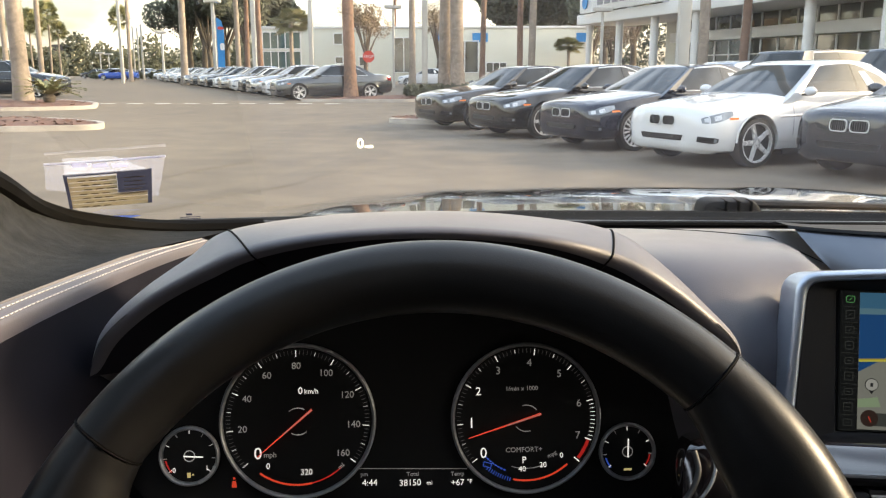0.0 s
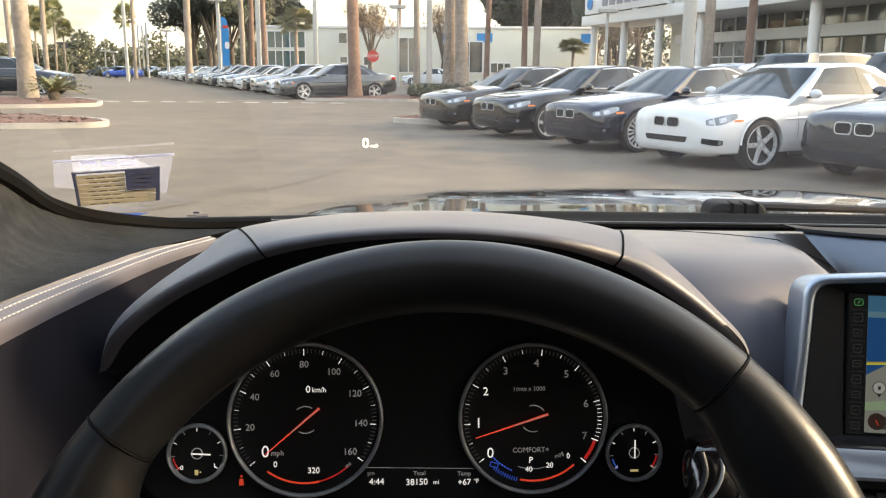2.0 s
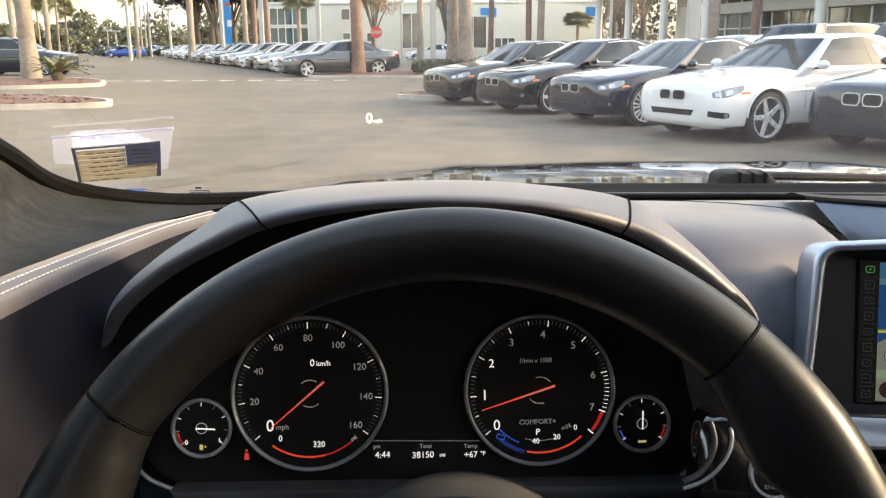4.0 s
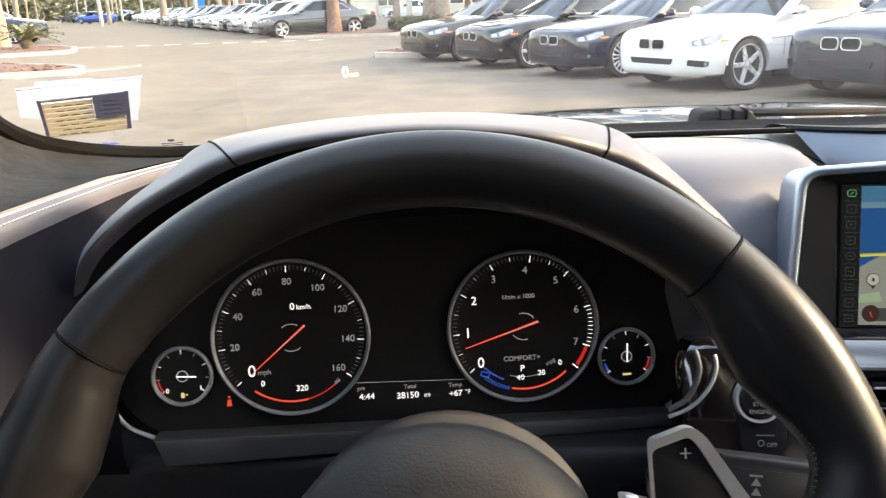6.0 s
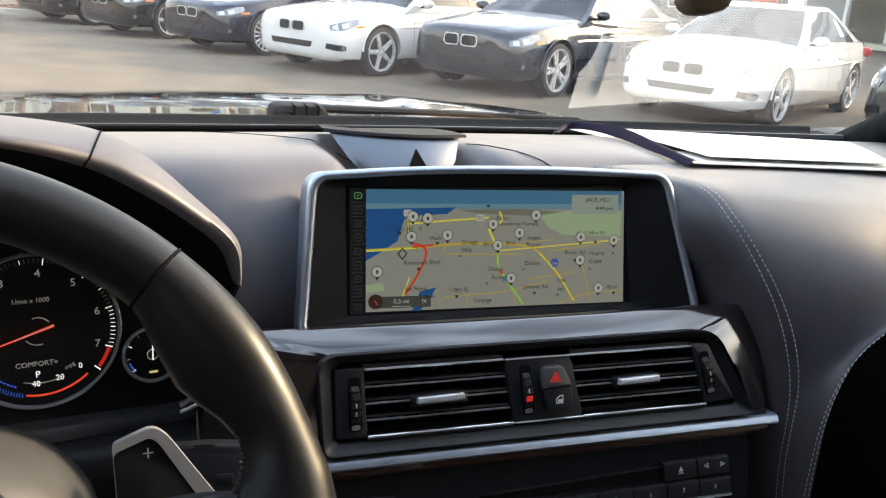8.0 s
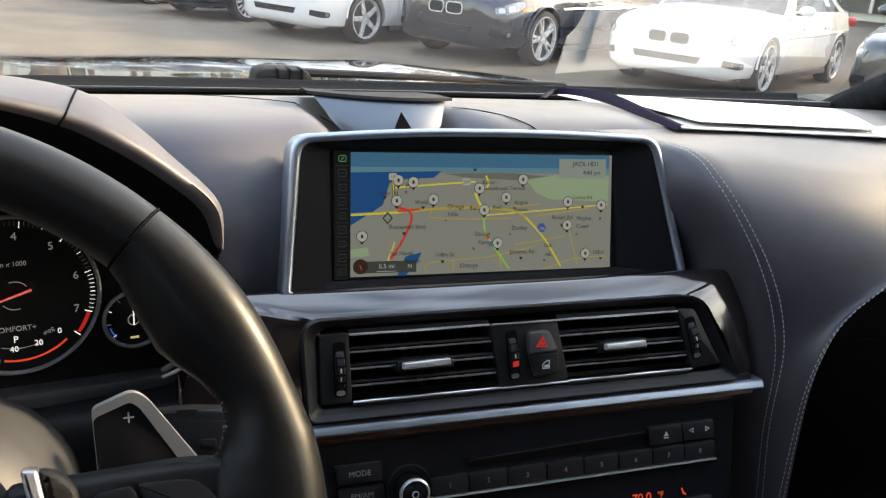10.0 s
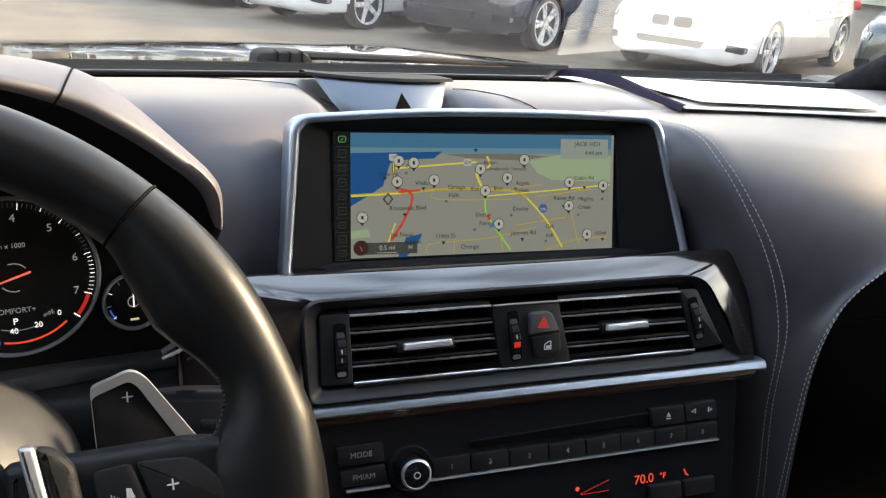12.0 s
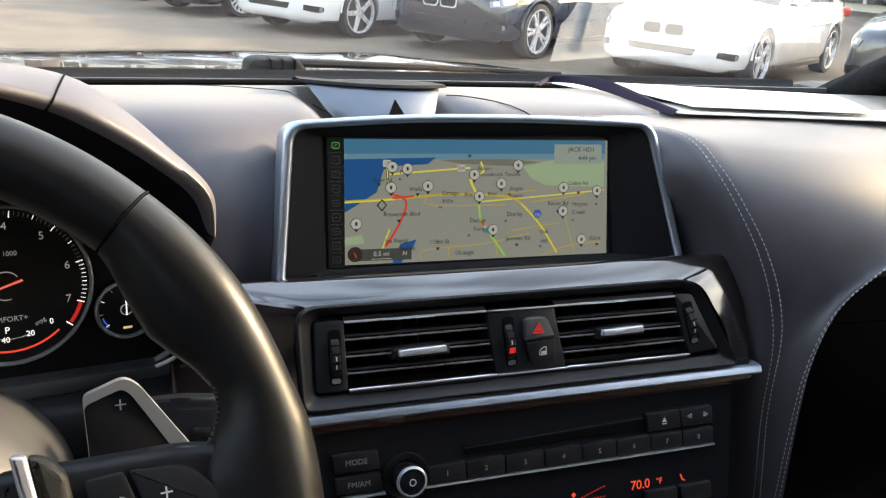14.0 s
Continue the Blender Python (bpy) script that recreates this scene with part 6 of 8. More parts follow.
# suede corner between pillar and dash
rows = []
for k in range(17):
    t = k / 16
    top = spline([(-0.345, 0.02, 1.115), (-0.350, 0.10, 1.080), (-0.365, 0.18, 1.048), (-0.355, 0.26, 1.020), (-0.293, 0.33, 1.000), (-0.20, 0.37, 0.995)], 17)[k]
    low = spline([(x - 0.012, y, z + 0.001) for x, y, z in seam_a[:-1]] + [(-0.190, 0.185, 1.027)], 17)[k]
    rows.append([top.lerp(low, f) + Vector((0.0, 0.0, -0.006)) * (math.sin(math.pi * f)) for f in (j / 8 for j in range(9))])
corner = thing("pillar_corner", "grey suede corner between windscreen pillar and dashboard", "pillar trim", (-0.31, 0.1, 1.0))
part("suede_cover", loft(rows), M_SUEDE, corner, smooth=70)
edge = [Vector(r[0]) for r in rows]
part("black_edge", tube([p + Vector((0, 0.005, 0.002)) for p in edge], 0.009, 8), M_VOID, corner, "black edge against the glass")

# ---- head-up speed reading, focused ahead of the car ----
M_HUD = mat("hud_light", (0.2, 0.2, 0.1), 0.5, vary=0, emit=(1.0, 0.97, 0.62), power=3.0)
HM = face_plane((-0.244, 1.60, 0.987), 0, 0)
hud = thing("head_up_reading", "small pale head-up speed reading hanging before the windscreen", "head-up display", HM.translation)
part("speed_digit", text_bm("0", 0.036, HM), M_HUD, hud, "glowing speed digit")
part("unit_text", text_bm("mph", 0.012, HM @ shift(0.022, -0.006)), M_HUD, hud)

# ---- dealer's sticker inside the glass ----
# seen from behind through a clear pocket; the writing cannot be read
sticker = thing("window_sticker", "tan and black paper sticker in a clear pocket on the windscreen", "window sticker", (-0.40, 0.16, 1.08))


def glass_point(u, s, lift=0.004):
    """A point just inside the glass; u from -1 to 1 across, s from foot to head."""
    a, b = ws_base(u), ws_top(u)
    return a.lerp(b, s) + Vector((0, 0.03, 0.05)) * (math.sin(math.pi * s) * 0.45) + Vector((0, -0.5, -0.85)) * lift


def on_glass(quad, n, lift, bm=None):
    """A sheet along the glass between four corners (u, s)."""
    rows = []
    for i in range(n + 1):
        t = i / n
        a = (quad[0][0] + (quad[3][0] - quad[0][0]) * t, quad[0][1] + (quad[3][1] - quad[0][1]) * t)
        b = (quad[1][0] + (quad[2][0] - quad[1][0]) * t, quad[1][1] + (quad[2][1] - quad[1][1]) * t)
        rows.append([glass_point(a[0] + (b[0] - a[0]) * j / n, a[1] + (b[1] - a[1]) * j / n, lift) for j in range(n + 1)])
    return loft(rows, bm=bm)


ST = [(-0.853, 0.212), (-0.760, 0.233), (-0.771, 0.112), (-0.862, 0.090)]


def in_st(x0, x1, y0, y1):
    """A part of the sticker: x along it, y down it, from 0 to 1."""
    f = lambda x, y: tuple((ST[0][k] * (1 - x) + ST[1][k] * x) * (1 - y) + (ST[3][k] * (1 - x) + ST[2][k] * x) * y for k in (0, 1))
    return [f(x0, y0), f(x1, y0), f(x1, y1), f(x0, y1)]


def paper_mat(name, col, through, clear=0.0):
    """Thin paper that the light outside shines through."""
    m = bpy.data.materials.new(name)
    m.use_nodes = True
    n, l = m.node_tree.nodes, m.node_tree.links
    n.clear()
    out, mx, df, tl, tc, no, mc = (n.new("ShaderNodeOutputMaterial"), n.new("ShaderNodeMixShader"), n.new("ShaderNodeBsdfDiffuse"), n.new("ShaderNodeBsdfTranslucent"),
                                   n.new("ShaderNodeTexCoord"), n.new("ShaderNodeTexNoise"), n.new("ShaderNodeMixRGB"))
    no.inputs["Scale"].default_value, no.inputs["Detail"].default_value = 60, 5
    mc.inputs["Color1"].default_value, mc.inputs["Color2"].default_value = (*[c * 0.8 for c in col], 1), (*[min(1, c * 1.2) for c in col], 1)
    mx.inputs[0].default_value = through
    l.new(tc.outputs["Object"], no.inputs["Vector"])
    l.new(no.outputs["Fac"], mc.inputs["Fac"])
    for b in (df, tl):
        l.new(mc.outputs[0], b.inputs["Color"])
    l.new(df.outputs[0], mx.inputs[1])
    l.new(tl.outputs[0], mx.inputs[2])
    if clear:
        m3, tr = n.new("ShaderNodeMixShader"), n.new("ShaderNodeBsdfTransparent")
        m3.inputs[0].default_value = clear
        l.new(mx.outputs[0], m3.inputs[1])
        l.new(tr.outputs[0], m3.inputs[2])
        l.new(m3.outputs[0], out.inputs["Surface"])
    else:
        l.new(mx.outputs[0], out.inputs["Surface"])
    return m


M_STK_BLACK = paper_mat("sticker_black", (0.05, 0.05, 0.07), 0.5)
M_STK_TAN = paper_mat("sticker_tan", (0.30, 0.225, 0.125), 0.6)
M_STK_INK = paper_mat("sticker_ink", (0.13, 0.095, 0.055), 0.6)
M_STK_WHITE = paper_mat("sticker_white", (0.78, 0.76, 0.84), 0.6)
M_POCKET = paper_mat("plastic_pocket", (0.70, 0.68, 0.76), 0.9, 0.82)
sticker.location = glass_point(-0.81, 0.15)
for q in ((0, 1, 0, 0.07), (0, 1, 0.955, 1), (0, 0.045, 0.07, 0.955), (0.95, 1, 0.07, 0.955), (0.60, 0.95, 0.07, 0.62)):
    part("black_border", on_glass(in_st(*q), 4, 0.006), M_STK_BLACK, sticker)
for k in range(7):
    part("tan_field", on_glass(in_st(0.045, 0.60 if k < 4 else 0.95, 0.07 + 0.1265 * k, 0.07 + 0.1265 * k + 0.114), 4, 0.008), M_STK_TAN, sticker, "tan paper field")
    for j in range(3 + (k % 2)):
        x0 = 0.16 + 0.13 * j + 0.03 * (k % 3)
        if x0 < 0.50 or k > 3:
            part("writing_bar", on_glass(in_st(x0, x0 + 0.09, 0.105 + 0.1265 * k, 0.135 + 0.1265 * k), 2, 0.0095), M_STK_INK, sticker, "unreadable writing")
for k in range(4):
    part("writing_bar", on_glass(in_st(0.68, 0.92 - 0.03 * (k % 2), 0.14 + 0.11 * k, 0.165 + 0.11 * k), 2, 0.008), M_STK_TAN, sticker)
part("white_strip", on_glass([(-0.845, 0.269), (-0.792, 0.276), (-0.764, 0.232), (-0.851, 0.209)], 6, 0.007), paper_mat("thin_white_film", (0.90, 0.88, 0.95), 0.9, 0.74), sticker, "white paper strip above")
for k in range(3):
    part("writing_bar", on_glass([(-0.838 + 0.020 * k, 0.256), (-0.823 + 0.020 * k, 0.258), (-0.822 + 0.020 * k, 0.246), (-0.838 + 0.020 * k, 0.243)], 2, 0.0085), paper_mat("sticker_violet", (0.55, 0.52, 0.70), 0.8, 0.4), sticker)
pk = part("clear_pocket", on_glass([(-0.866, 0.246), (-0.742, 0.272), (-0.762, 0.134), (-0.878, 0.157)], 8, 0.005), M_POCKET, sticker, "clear plastic pocket")
pk.visible_shadow = False
part("pocket_edge", tube([glass_point(-0.866 + 0.124 * k / 8, 0.246 + 0.026 * k / 8, 0.006) for k in range(9)], 0.0012, 5), M_STK_WHITE, sticker)
blue_tab = single("blue_decal", on_glass([(-0.854, 0.031), (-0.832, 0.055), (-0.788, 0.056), (-0.818, 0.034)], 4, 0.004), paper_mat("decal_blue", (0.10, 0.16, 0.45), 0.6), "small dark blue decal low on the windscreen", "decal")
mk = thing("glass_marking", "tiny printed maker's marking low on the glass", "glass marking", glass_point(-0.734, 0.045))
for k in range(3):
    part("marking_bar", on_glass([(-0.746, 0.044 - 0.007 * k), (-0.722, 0.046 - 0.007 * k), (-0.722, 0.043 - 0.007 * k), (-0.746, 0.041 - 0.007 * k)], 2, 0.003), M_STK_BLACK, mk)
part("marking_dot", on_glass([(-0.738, 0.058), (-0.731, 0.058), (-0.731, 0.050), (-0.738, 0.050)], 2, 0.003), M_STK_BLACK, mk)
# ================= outside =================
M_ASPHALT = mat("asphalt", (0.172, 0.139, 0.104), 0.9, vary=0.24, scale=1.6, bump=0.3, bump_scale=40, spec=0.3)
M_CONCRETE = mat("kerb_concrete", (0.42, 0.38, 0.33), 0.9, vary=0.15, scale=6)
M_MULCH = mat("red_mulch", (0.16, 0.085, 0.060), 0.95, vary=0.5, scale=14, bump=0.8, bump_scale=25)
M_LINE = mat("road_paint", (0.55, 0.52, 0.46), 0.8, vary=0.25, scale=12)
M_TYRE = mat("tyre_rubber", (0.02, 0.02, 0.021), 0.8, vary=0.2)
M_RIM = mat("alloy_rim", (0.62, 0.62, 0.63), 0.28, metal=0.35, vary=0.08)
M_CARGLASS = mat("tinted_car_glass", (0.03, 0.034, 0.036), 0.05, vary=0.4, scale=2, spec=0.5)
M_CARGLASS.node_tree.nodes["Principled BSDF"].inputs["IOR"].default_value = 1.5
M_LAMPGLASS = mat("headlamp_glass", (0.20, 0.22, 0.24), 0.12, metal=0.3, vary=0.35, scale=12, coat=1.0)
M_AMBER = mat("amber_reflector", (0.65, 0.16, 0.02), 0.25, vary=0.1)
M_TAIL = mat("tail_lamp", (0.45, 0.02, 0.02), 0.2, vary=0.1)
M_TRUNK = mat("palm_trunk", (0.25, 0.205, 0.165), 0.95, vary=0.35, scale=8, bump=0.8, bump_scale=18)
M_TRUNK_RED = mat("palm_trunk_red", (0.185, 0.115, 0.082), 0.95, vary=0.4, scale=10, bump=0.8, bump_scale=20)
M_FROND = mat("palm_frond", (0.17, 0.20, 0.08), 0.6, vary=0.35, scale=3, second=(0.30, 0.27, 0.13))
M_LEAF = mat("tree_leaf", (0.060, 0.075, 0.042), 0.7, vary=0.45, scale=1.2, second=(0.12, 0.12, 0.07))
M_LEAF_DRY = mat("bare_twigs", (0.20, 0.15, 0.10), 0.8, vary=0.4, scale=1.2)
M_BARK = mat("bark", (0.10, 0.08, 0.06), 0.95, vary=0.3, scale=6, bump=0.5, bump_scale=20)
M_POLE = mat("white_pole", (0.47, 0.45, 0.41), 0.6, vary=0.1, scale=3)
M_WALL = mat("pale_stucco", (0.62, 0.62, 0.54), 0.9, vary=0.06, scale=1.5, bump=0.2, bump_scale=30)
M_WHITEPANEL = mat("white_metal_panel", (0.70, 0.70, 0.69), 0.45, vary=0.05, scale=1.0)
M_SHOPGLASS = mat("shop_glass", (0.030, 0.040, 0.038), 0.06, vary=0.5, scale=0.6, second=(0.10, 0.11, 0.09), spec=0.5)
M_SHOPGLASS.node_tree.nodes["Principled BSDF"].inputs["IOR"].default_value = 2.0
M_GREENGLASS = mat("green_glass", (0.03, 0.07, 0.06), 0.06, vary=0.4, scale=0.5, second=(0.09, 0.16, 0.14), spec=0.7)
M_BLUE = mat("blue_sign", (0.02, 0.23, 0.55), 0.5, vary=0.05)
M_RED = mat("red_sign", (0.55, 0.05, 0.03), 0.5, vary=0.05)

bm = bmesh.new()
bmesh.ops.create_grid(bm, x_segments=8, y_segments=8, size=2500)
single("ground", bm, M_ASPHALT, "worn grey-brown asphalt of the car lot", "ground", kind="structure", smooth=0)


def island(outer, r, k=0.15):
    """A raised island: concrete kerb with a bed of mulch inside."""
    cx, cy = sum(p[0] for p in outer) / len(outer), sum(p[1] for p in outer) / len(outer)
    isl = thing("kerb_island", "raised island with pale concrete kerb and red-brown mulch", "kerb island", (cx, cy, 0), kind="structure")
    o = rounded(outer, r, 5)
    inn = []
    for x, y in o:
        d = Vector((cx - x, cy - y)).normalized() * k
        inn.append((x + d.x, y + d.y))
    part("kerb", ringplate(o, inn, -0.03, 0.11), M_CONCRETE, isl, "pale concrete kerb")
    b = bmesh.new()
    n = len(inn)
    rows = []
    for f, h in ((1.0, 0.09), (0.8, 0.13), (0.5, 0.16), (0.2, 0.18)):
        rows.append([(cx + (x - cx) * f, cy + (y - cy) * f, h + 0.03 * noise.noise((x * f * 2, y * f * 2, f * 5))) for x, y in inn])
    b = loft(rows, True)
    b.faces.new([b.verts.new(p) for p in rows[-1]])
    part("mulch", b, M_MULCH, isl, "red-brown bark mulch", smooth=60)
    rng = random.Random(int(abs(cx * 10)))
    vs, fs = [], []
    for i in range(500):
        k1, f = rng.randrange(n), math.sqrt(rng.random()) * 0.97
        x, y = cx + (inn[k1][0] - cx) * f, cy + (inn[k1][1] - cy) * f
        x, y = x + rng.uniform(-0.3, 0.3) * f, y + rng.uniform(-0.2, 0.2) * f
        a, l, w, h = rng.uniform(0, 6.3), rng.uniform(0.03, 0.09), rng.uniform(0.015, 0.04), 0.105 + 0.075 * (1 - f) + rng.uniform(0.0, 0.02)
        c, s = math.cos(a), math.sin(a)
        i0 = len(vs)
        for u, v, t in ((-l, -w, 0), (l, -w, rng.uniform(-0.02, 0.03)), (l, w, 0.01), (-l, w, rng.uniform(-0.01, 0.03))):
            vs.append((x + u * c - v * s, y + u * s + v * c, h + t))
        fs.append((i0, i0 + 1, i0 + 2, i0 + 3))
    b2 = bmesh.new()
    me = bpy.data.meshes.new("chips")
    me.from_pydata(vs, [], fs)
    b2.from_mesh(me)
    bpy.data.meshes.remove(me)
    tagged(part("bark_chips", b2, M_MULCH, isl, "loose bark chips", smooth=0), kind="stuff")
    return isl


island([(-20, 15.1), (-9.2, 15.3), (-7.3, 16.0), (-7.7, 17.2), (-9.5, 18.6), (-20, 18.8)], 0.5)
island([(-26, 23.2), (-13.5, 23.4), (-11.4, 25.0), (-12.6, 28.0), (-15.0, 30.6), (-26, 31)], 0.8)
island([(-1.9, 18.4), (-0.7, 17.9), (4.0, 26.5), (3.0, 27.2)], 0.4)
island([(-6.5, 31.2), (-2.2, 31.0), (-0.4, 33.6), (0.8, 38.0), (-1.0, 38.6), (-3.6, 33.3)], 0.4)
# darker repair strips and tyre traces, thin on the asphalt
M_TRACE = mat("worn_asphalt", (0.160, 0.130, 0.098), 0.9, vary=0.24, scale=1.6, bump=0.3, bump_scale=40, spec=0.3)
for pts, w in ((((-4.6, 6.2), (-3.4, 9.0), (-3.0, 13.0), (-3.6, 20.0)), 0.9), (((-2.9, 6.0), (-1.8, 9.0), (-1.3, 13.0), (-1.8, 20.0)), 0.8), ):
    P = spline([(x, y, 0) for x, y in pts], 40)
    rows = []
    for i, p in enumerate(P):
        d = (P[min(i + 1, 39)] - P[max(0, i - 1)]).normalized()
        k = w / 2 * (0.7 + 0.5 * noise.noise((p.x * 1.3, p.y * 1.3, 2.0))) * math.sin(math.pi * (i + 0.5) / 40) ** 0.5
        rows.append([(p.x + d.y * k, p.y - d.x * k, 0.004), (p.x - d.y * k, p.y + d.x * k, 0.004)])
    single("tyre_trace", loft(rows), M_TRACE, "faint dark tyre trace on the asphalt", "road marking", kind="structure", smooth=0)
# dashed line across the lane
for k in range(9):
    single("lane_dash", box((0.50, 0.32, 0.006), shift(-12.9 + 1.01 * k, 29.30 + 0.02 * k, 0.004)), M_LINE, "short white dash painted on the asphalt", "road marking", group="dashes across the lane", kind="structure", smooth=0)


# ---- cars ----
def car_paint(name, col, metal=0.4, rough=0.22, spec=0.5):
    return mat(name, col, rough, metal=metal, vary=0.10, scale=4, coat=1.0, spec=spec)


STATIONS = ((2.235, 0.50, 0.34, 0.655), (2.226, 0.62, 0.27, 0.688), (2.190, 0.725, 0.22, 0.722), (2.120, 0.795, 0.19, 0.752), (1.97, 0.845, 0.18, 0.786), (1.80, 0.872, 0.18, 0.816), (1.40, 0.893, 0.18, 0.872),
            (1.0, 0.900, 0.18, 0.918), (0.6, 0.902, 0.18, 0.938), (0.0, 0.905, 0.18, 0.946), (-0.7, 0.908, 0.18, 0.966), (-1.4, 0.902, 0.19, 0.996), (-1.8, 0.875, 0.21, 1.004), (-2.12, 0.82, 0.24, 0.990),
            (-2.30, 0.74, 0.28, 0.93), (-2.37, 0.62, 0.34, 0.80))


def car_section(y):
    """Half the body's outline at y, from below over the side to the middle of the bonnet."""
    st = STATIONS
    i = 0
    while i < len(st) - 2 and st[i + 1][0] > y:
        i += 1
    f = min(1.0, max(0.0, (st[i][0] - y) / (st[i][0] - st[i + 1][0])))
    w, zb, zt = (st[i][k] + (st[i + 1][k] - st[i][k]) * f for k in (1, 2, 3))
    h = zt - zb
    return [(0, zb), (w * 0.80, zb), (w * 0.95, zb + 0.05), (w * 0.985, zb + 0.12), (w, zb + h * 0.46), (w * 0.992, zb + h * 0.60), (w * 0.988, zb + h * 0.70), (w * 0.962, zb + h * 0.80),
            (w * 0.925, zt - 0.040), (w * 0.86, zt - 0.010), (w * 0.72, zt + 0.004), (w * 0.60, zt + 0.022), (w * 0.35, zt + 0.032), (0, zt + 0.036)]


def make_car(paint, label, length=4.62, height=1.42, spokes=5, twin=False, chrome_line=True, suv=False, open_top=False, sheet=False):
    car = thing("parked_car", label, "car", (0, 0, 0), group="cars parked in the lot")
    L = length / 4.62
    H = height / 1.42
    rows = []
    for y in [q[0] for q in STATIONS]:
        hf = car_section(y)
        ring = hf + [(-x, z) for x, z in hf[-2:0:-1]]
        rows.append([(x, y * L, z * H) for x, z in ring])
    body = loft(rows, True, True)
    AX = 1.40 * L
    cut = []
    for s in (-1, 1):
        for y in (AX, -AX):
            cut.append(lathe([(0.362, 0.0), (0.362, 0.45)], 32, Matrix.Translation((s * 0.58, y, 0.335)) @ Matrix.Rotation(radians(90 * s), 4, "Y")))
    body = boolean_cut(body, cut)
    part("body", body, paint, car, smooth=38)
    part("underside", box((1.5, 3.9 * L, 0.22), shift(0, 0, 0.30)), M_BLACK, car)
    for s in (-1, 1):
        part("sill", box((0.03, 1.9 * L, 0.07), shift(s * 0.885, 0, 0.20), 0.01), M_BLACK, car)

    def skin(y, k, s, off):
        """A point of the body's side at y, k along its outline, off outwards."""
        def at(yy, kk):
            hf = car_section(yy)
            i = min(len(hf) - 2, int(kk))
            f = kk - i
            return Vector((hf[i][0] + (hf[i + 1][0] - hf[i][0]) * f, yy, hf[i][1] + (hf[i + 1][1] - hf[i][1]) * f))
        p = at(y, k)
        n = (at(y - 0.02, k) - at(y + 0.02, k)).cross(at(y, k + 0.2) - at(y, max(0, k - 0.2)))
        n = n.normalized() if n.x >= 0 else -n.normalized()
        p = p + n * off
        return Vector((p.x * s, p.y * L, p.z * H))

    def patch(name, ys, lo, hi, s, off, material, parent, lab="", nv=3):
        rows = [[skin(y, a + (b - a) * j / nv, s, off) for j in range(nv + 1)] for y, a, b in zip(ys, lo, hi)]
        return part(name, loft(rows), material, parent, lab, smooth=60)

    def ring_at(y, z):
        """How far along the outline at y the height z lies."""
        hf = car_section(y)
        for i in range(1, 9):
            if hf[i][1] <= z <= hf[i + 1][1]:
                return i + (z - hf[i][1]) / max(1e-6, hf[i + 1][1] - hf[i][1])
        return 1.0 if z < hf[1][1] else 9.0

    def band(name, ys, lo, hi, s, off, material, parent, lab="", nv=3):
        return patch(name, ys, [ring_at(y, z) for y, z in zip(ys, lo)], [ring_at(y, z) for y, z in zip(ys, hi)], s, off, material, parent, lab, nv)

    zb, zr = 0.90 * H, (1.345 if not suv else 1.36) * H
    yf0, yf1, yr0, yr1 = 0.86 * L, 0.10 * L, (-1.80 if not suv else -2.15) * L, (-0.98 if not suv else -1.75) * L
    wb, wr = 0.865, 0.61 if not suv else 0.66
    crown = 0.060 if not suv else 0.05

    def cab(u, v, off=0.0):
        k = max(0.0, v) ** 1.15
        w = wb + (wr - wb) * k
        yf, yr = yf0 + (yf1 - yf0) * v, yr0 + (yr1 - yr0) * (max(0.0, v) ** 0.9)
        z = zb + (zr - zb) * v
        side, f = int(u) % 4, u - int(u)
        bow = 0.13 * L
        if side == 0:
            x = -w + 2 * w * f
            p, nn = Vector((x, yf + bow * (1 - (x / w) ** 2), z)), Vector((x * 0.4, 0.7, 0.7))
        elif side == 1:
            y = yf + (yr - yf) * f
            p, nn = Vector((w - 0.05 * (2 * f - 1) ** 2 * 0.6, y, z)), Vector((0.9, 0, 0.4))
        elif side == 2:
            x = w - 2 * w * f
            p, nn = Vector((x, yr - bow * 0.8 * (1 - (x / w) ** 2), z)), Vector((x * 0.4, -0.7, 0.7))
        else:
            y = yr + (yf - yr) * f
            p, nn = Vector((-w + 0.05 * (2 * f - 1) ** 2 * 0.6, y, z)), Vector((-0.9, 0, 0.4))
        lift = crown * H * max(0.0, v) ** 2 * (math.sin(math.pi * f) if side in (1, 3) else 0.0)
        return p + nn.normalized() * off + Vector((0, 0, lift * 0.8))

    us = [i + j / 10 for i in range(4) for j in range(10)]
    if not open_top:
        rows = [[cab(u, v) for u in us] for v in (-0.15, 0.0, 0.2, 0.4, 0.6, 0.8, 0.93, 1.0)]
        top = rows[-1]
        c = Vector((0, (yf1 + yr1) / 2, 0))
        for f, h in ((0.95, 0.2), (0.85, 0.45), (0.65, 0.75), (0.4, 0.93), (0.2, 1.0)):
            rows.append([Vector((p.x * f, c.y + (p.y - c.y) * f, p.z + (zr + crown * H - p.z) * h)) for p in top])
        cb = loft(rows, True, True)
        part("roof", cb, paint, car, smooth=50)

        def pane(u0, u1, v0, v1, off, name, material, lab="", nu=8, nv=6, drop=0.0):
            rows = []
            for j in range(nv + 1):
                row = []
                for i in range(nu + 1):
                    u = u0 + (u1 - u0) * i / nu
                    t = (u - 1) if u < 2 else (4 - u)
                    vt = v1 - drop * max(0.0, (t - 0.55) / 0.3) ** 2
                    row.append(cab(u, v0 + (vt - v0) * j / nv, off))
                rows.append(row)
            return part(name, loft(rows), material, car, lab, smooth=60)

        pane(0.045, 0.955, 0.02, 0.95, 0.006, "windscreen", M_CARGLASS)
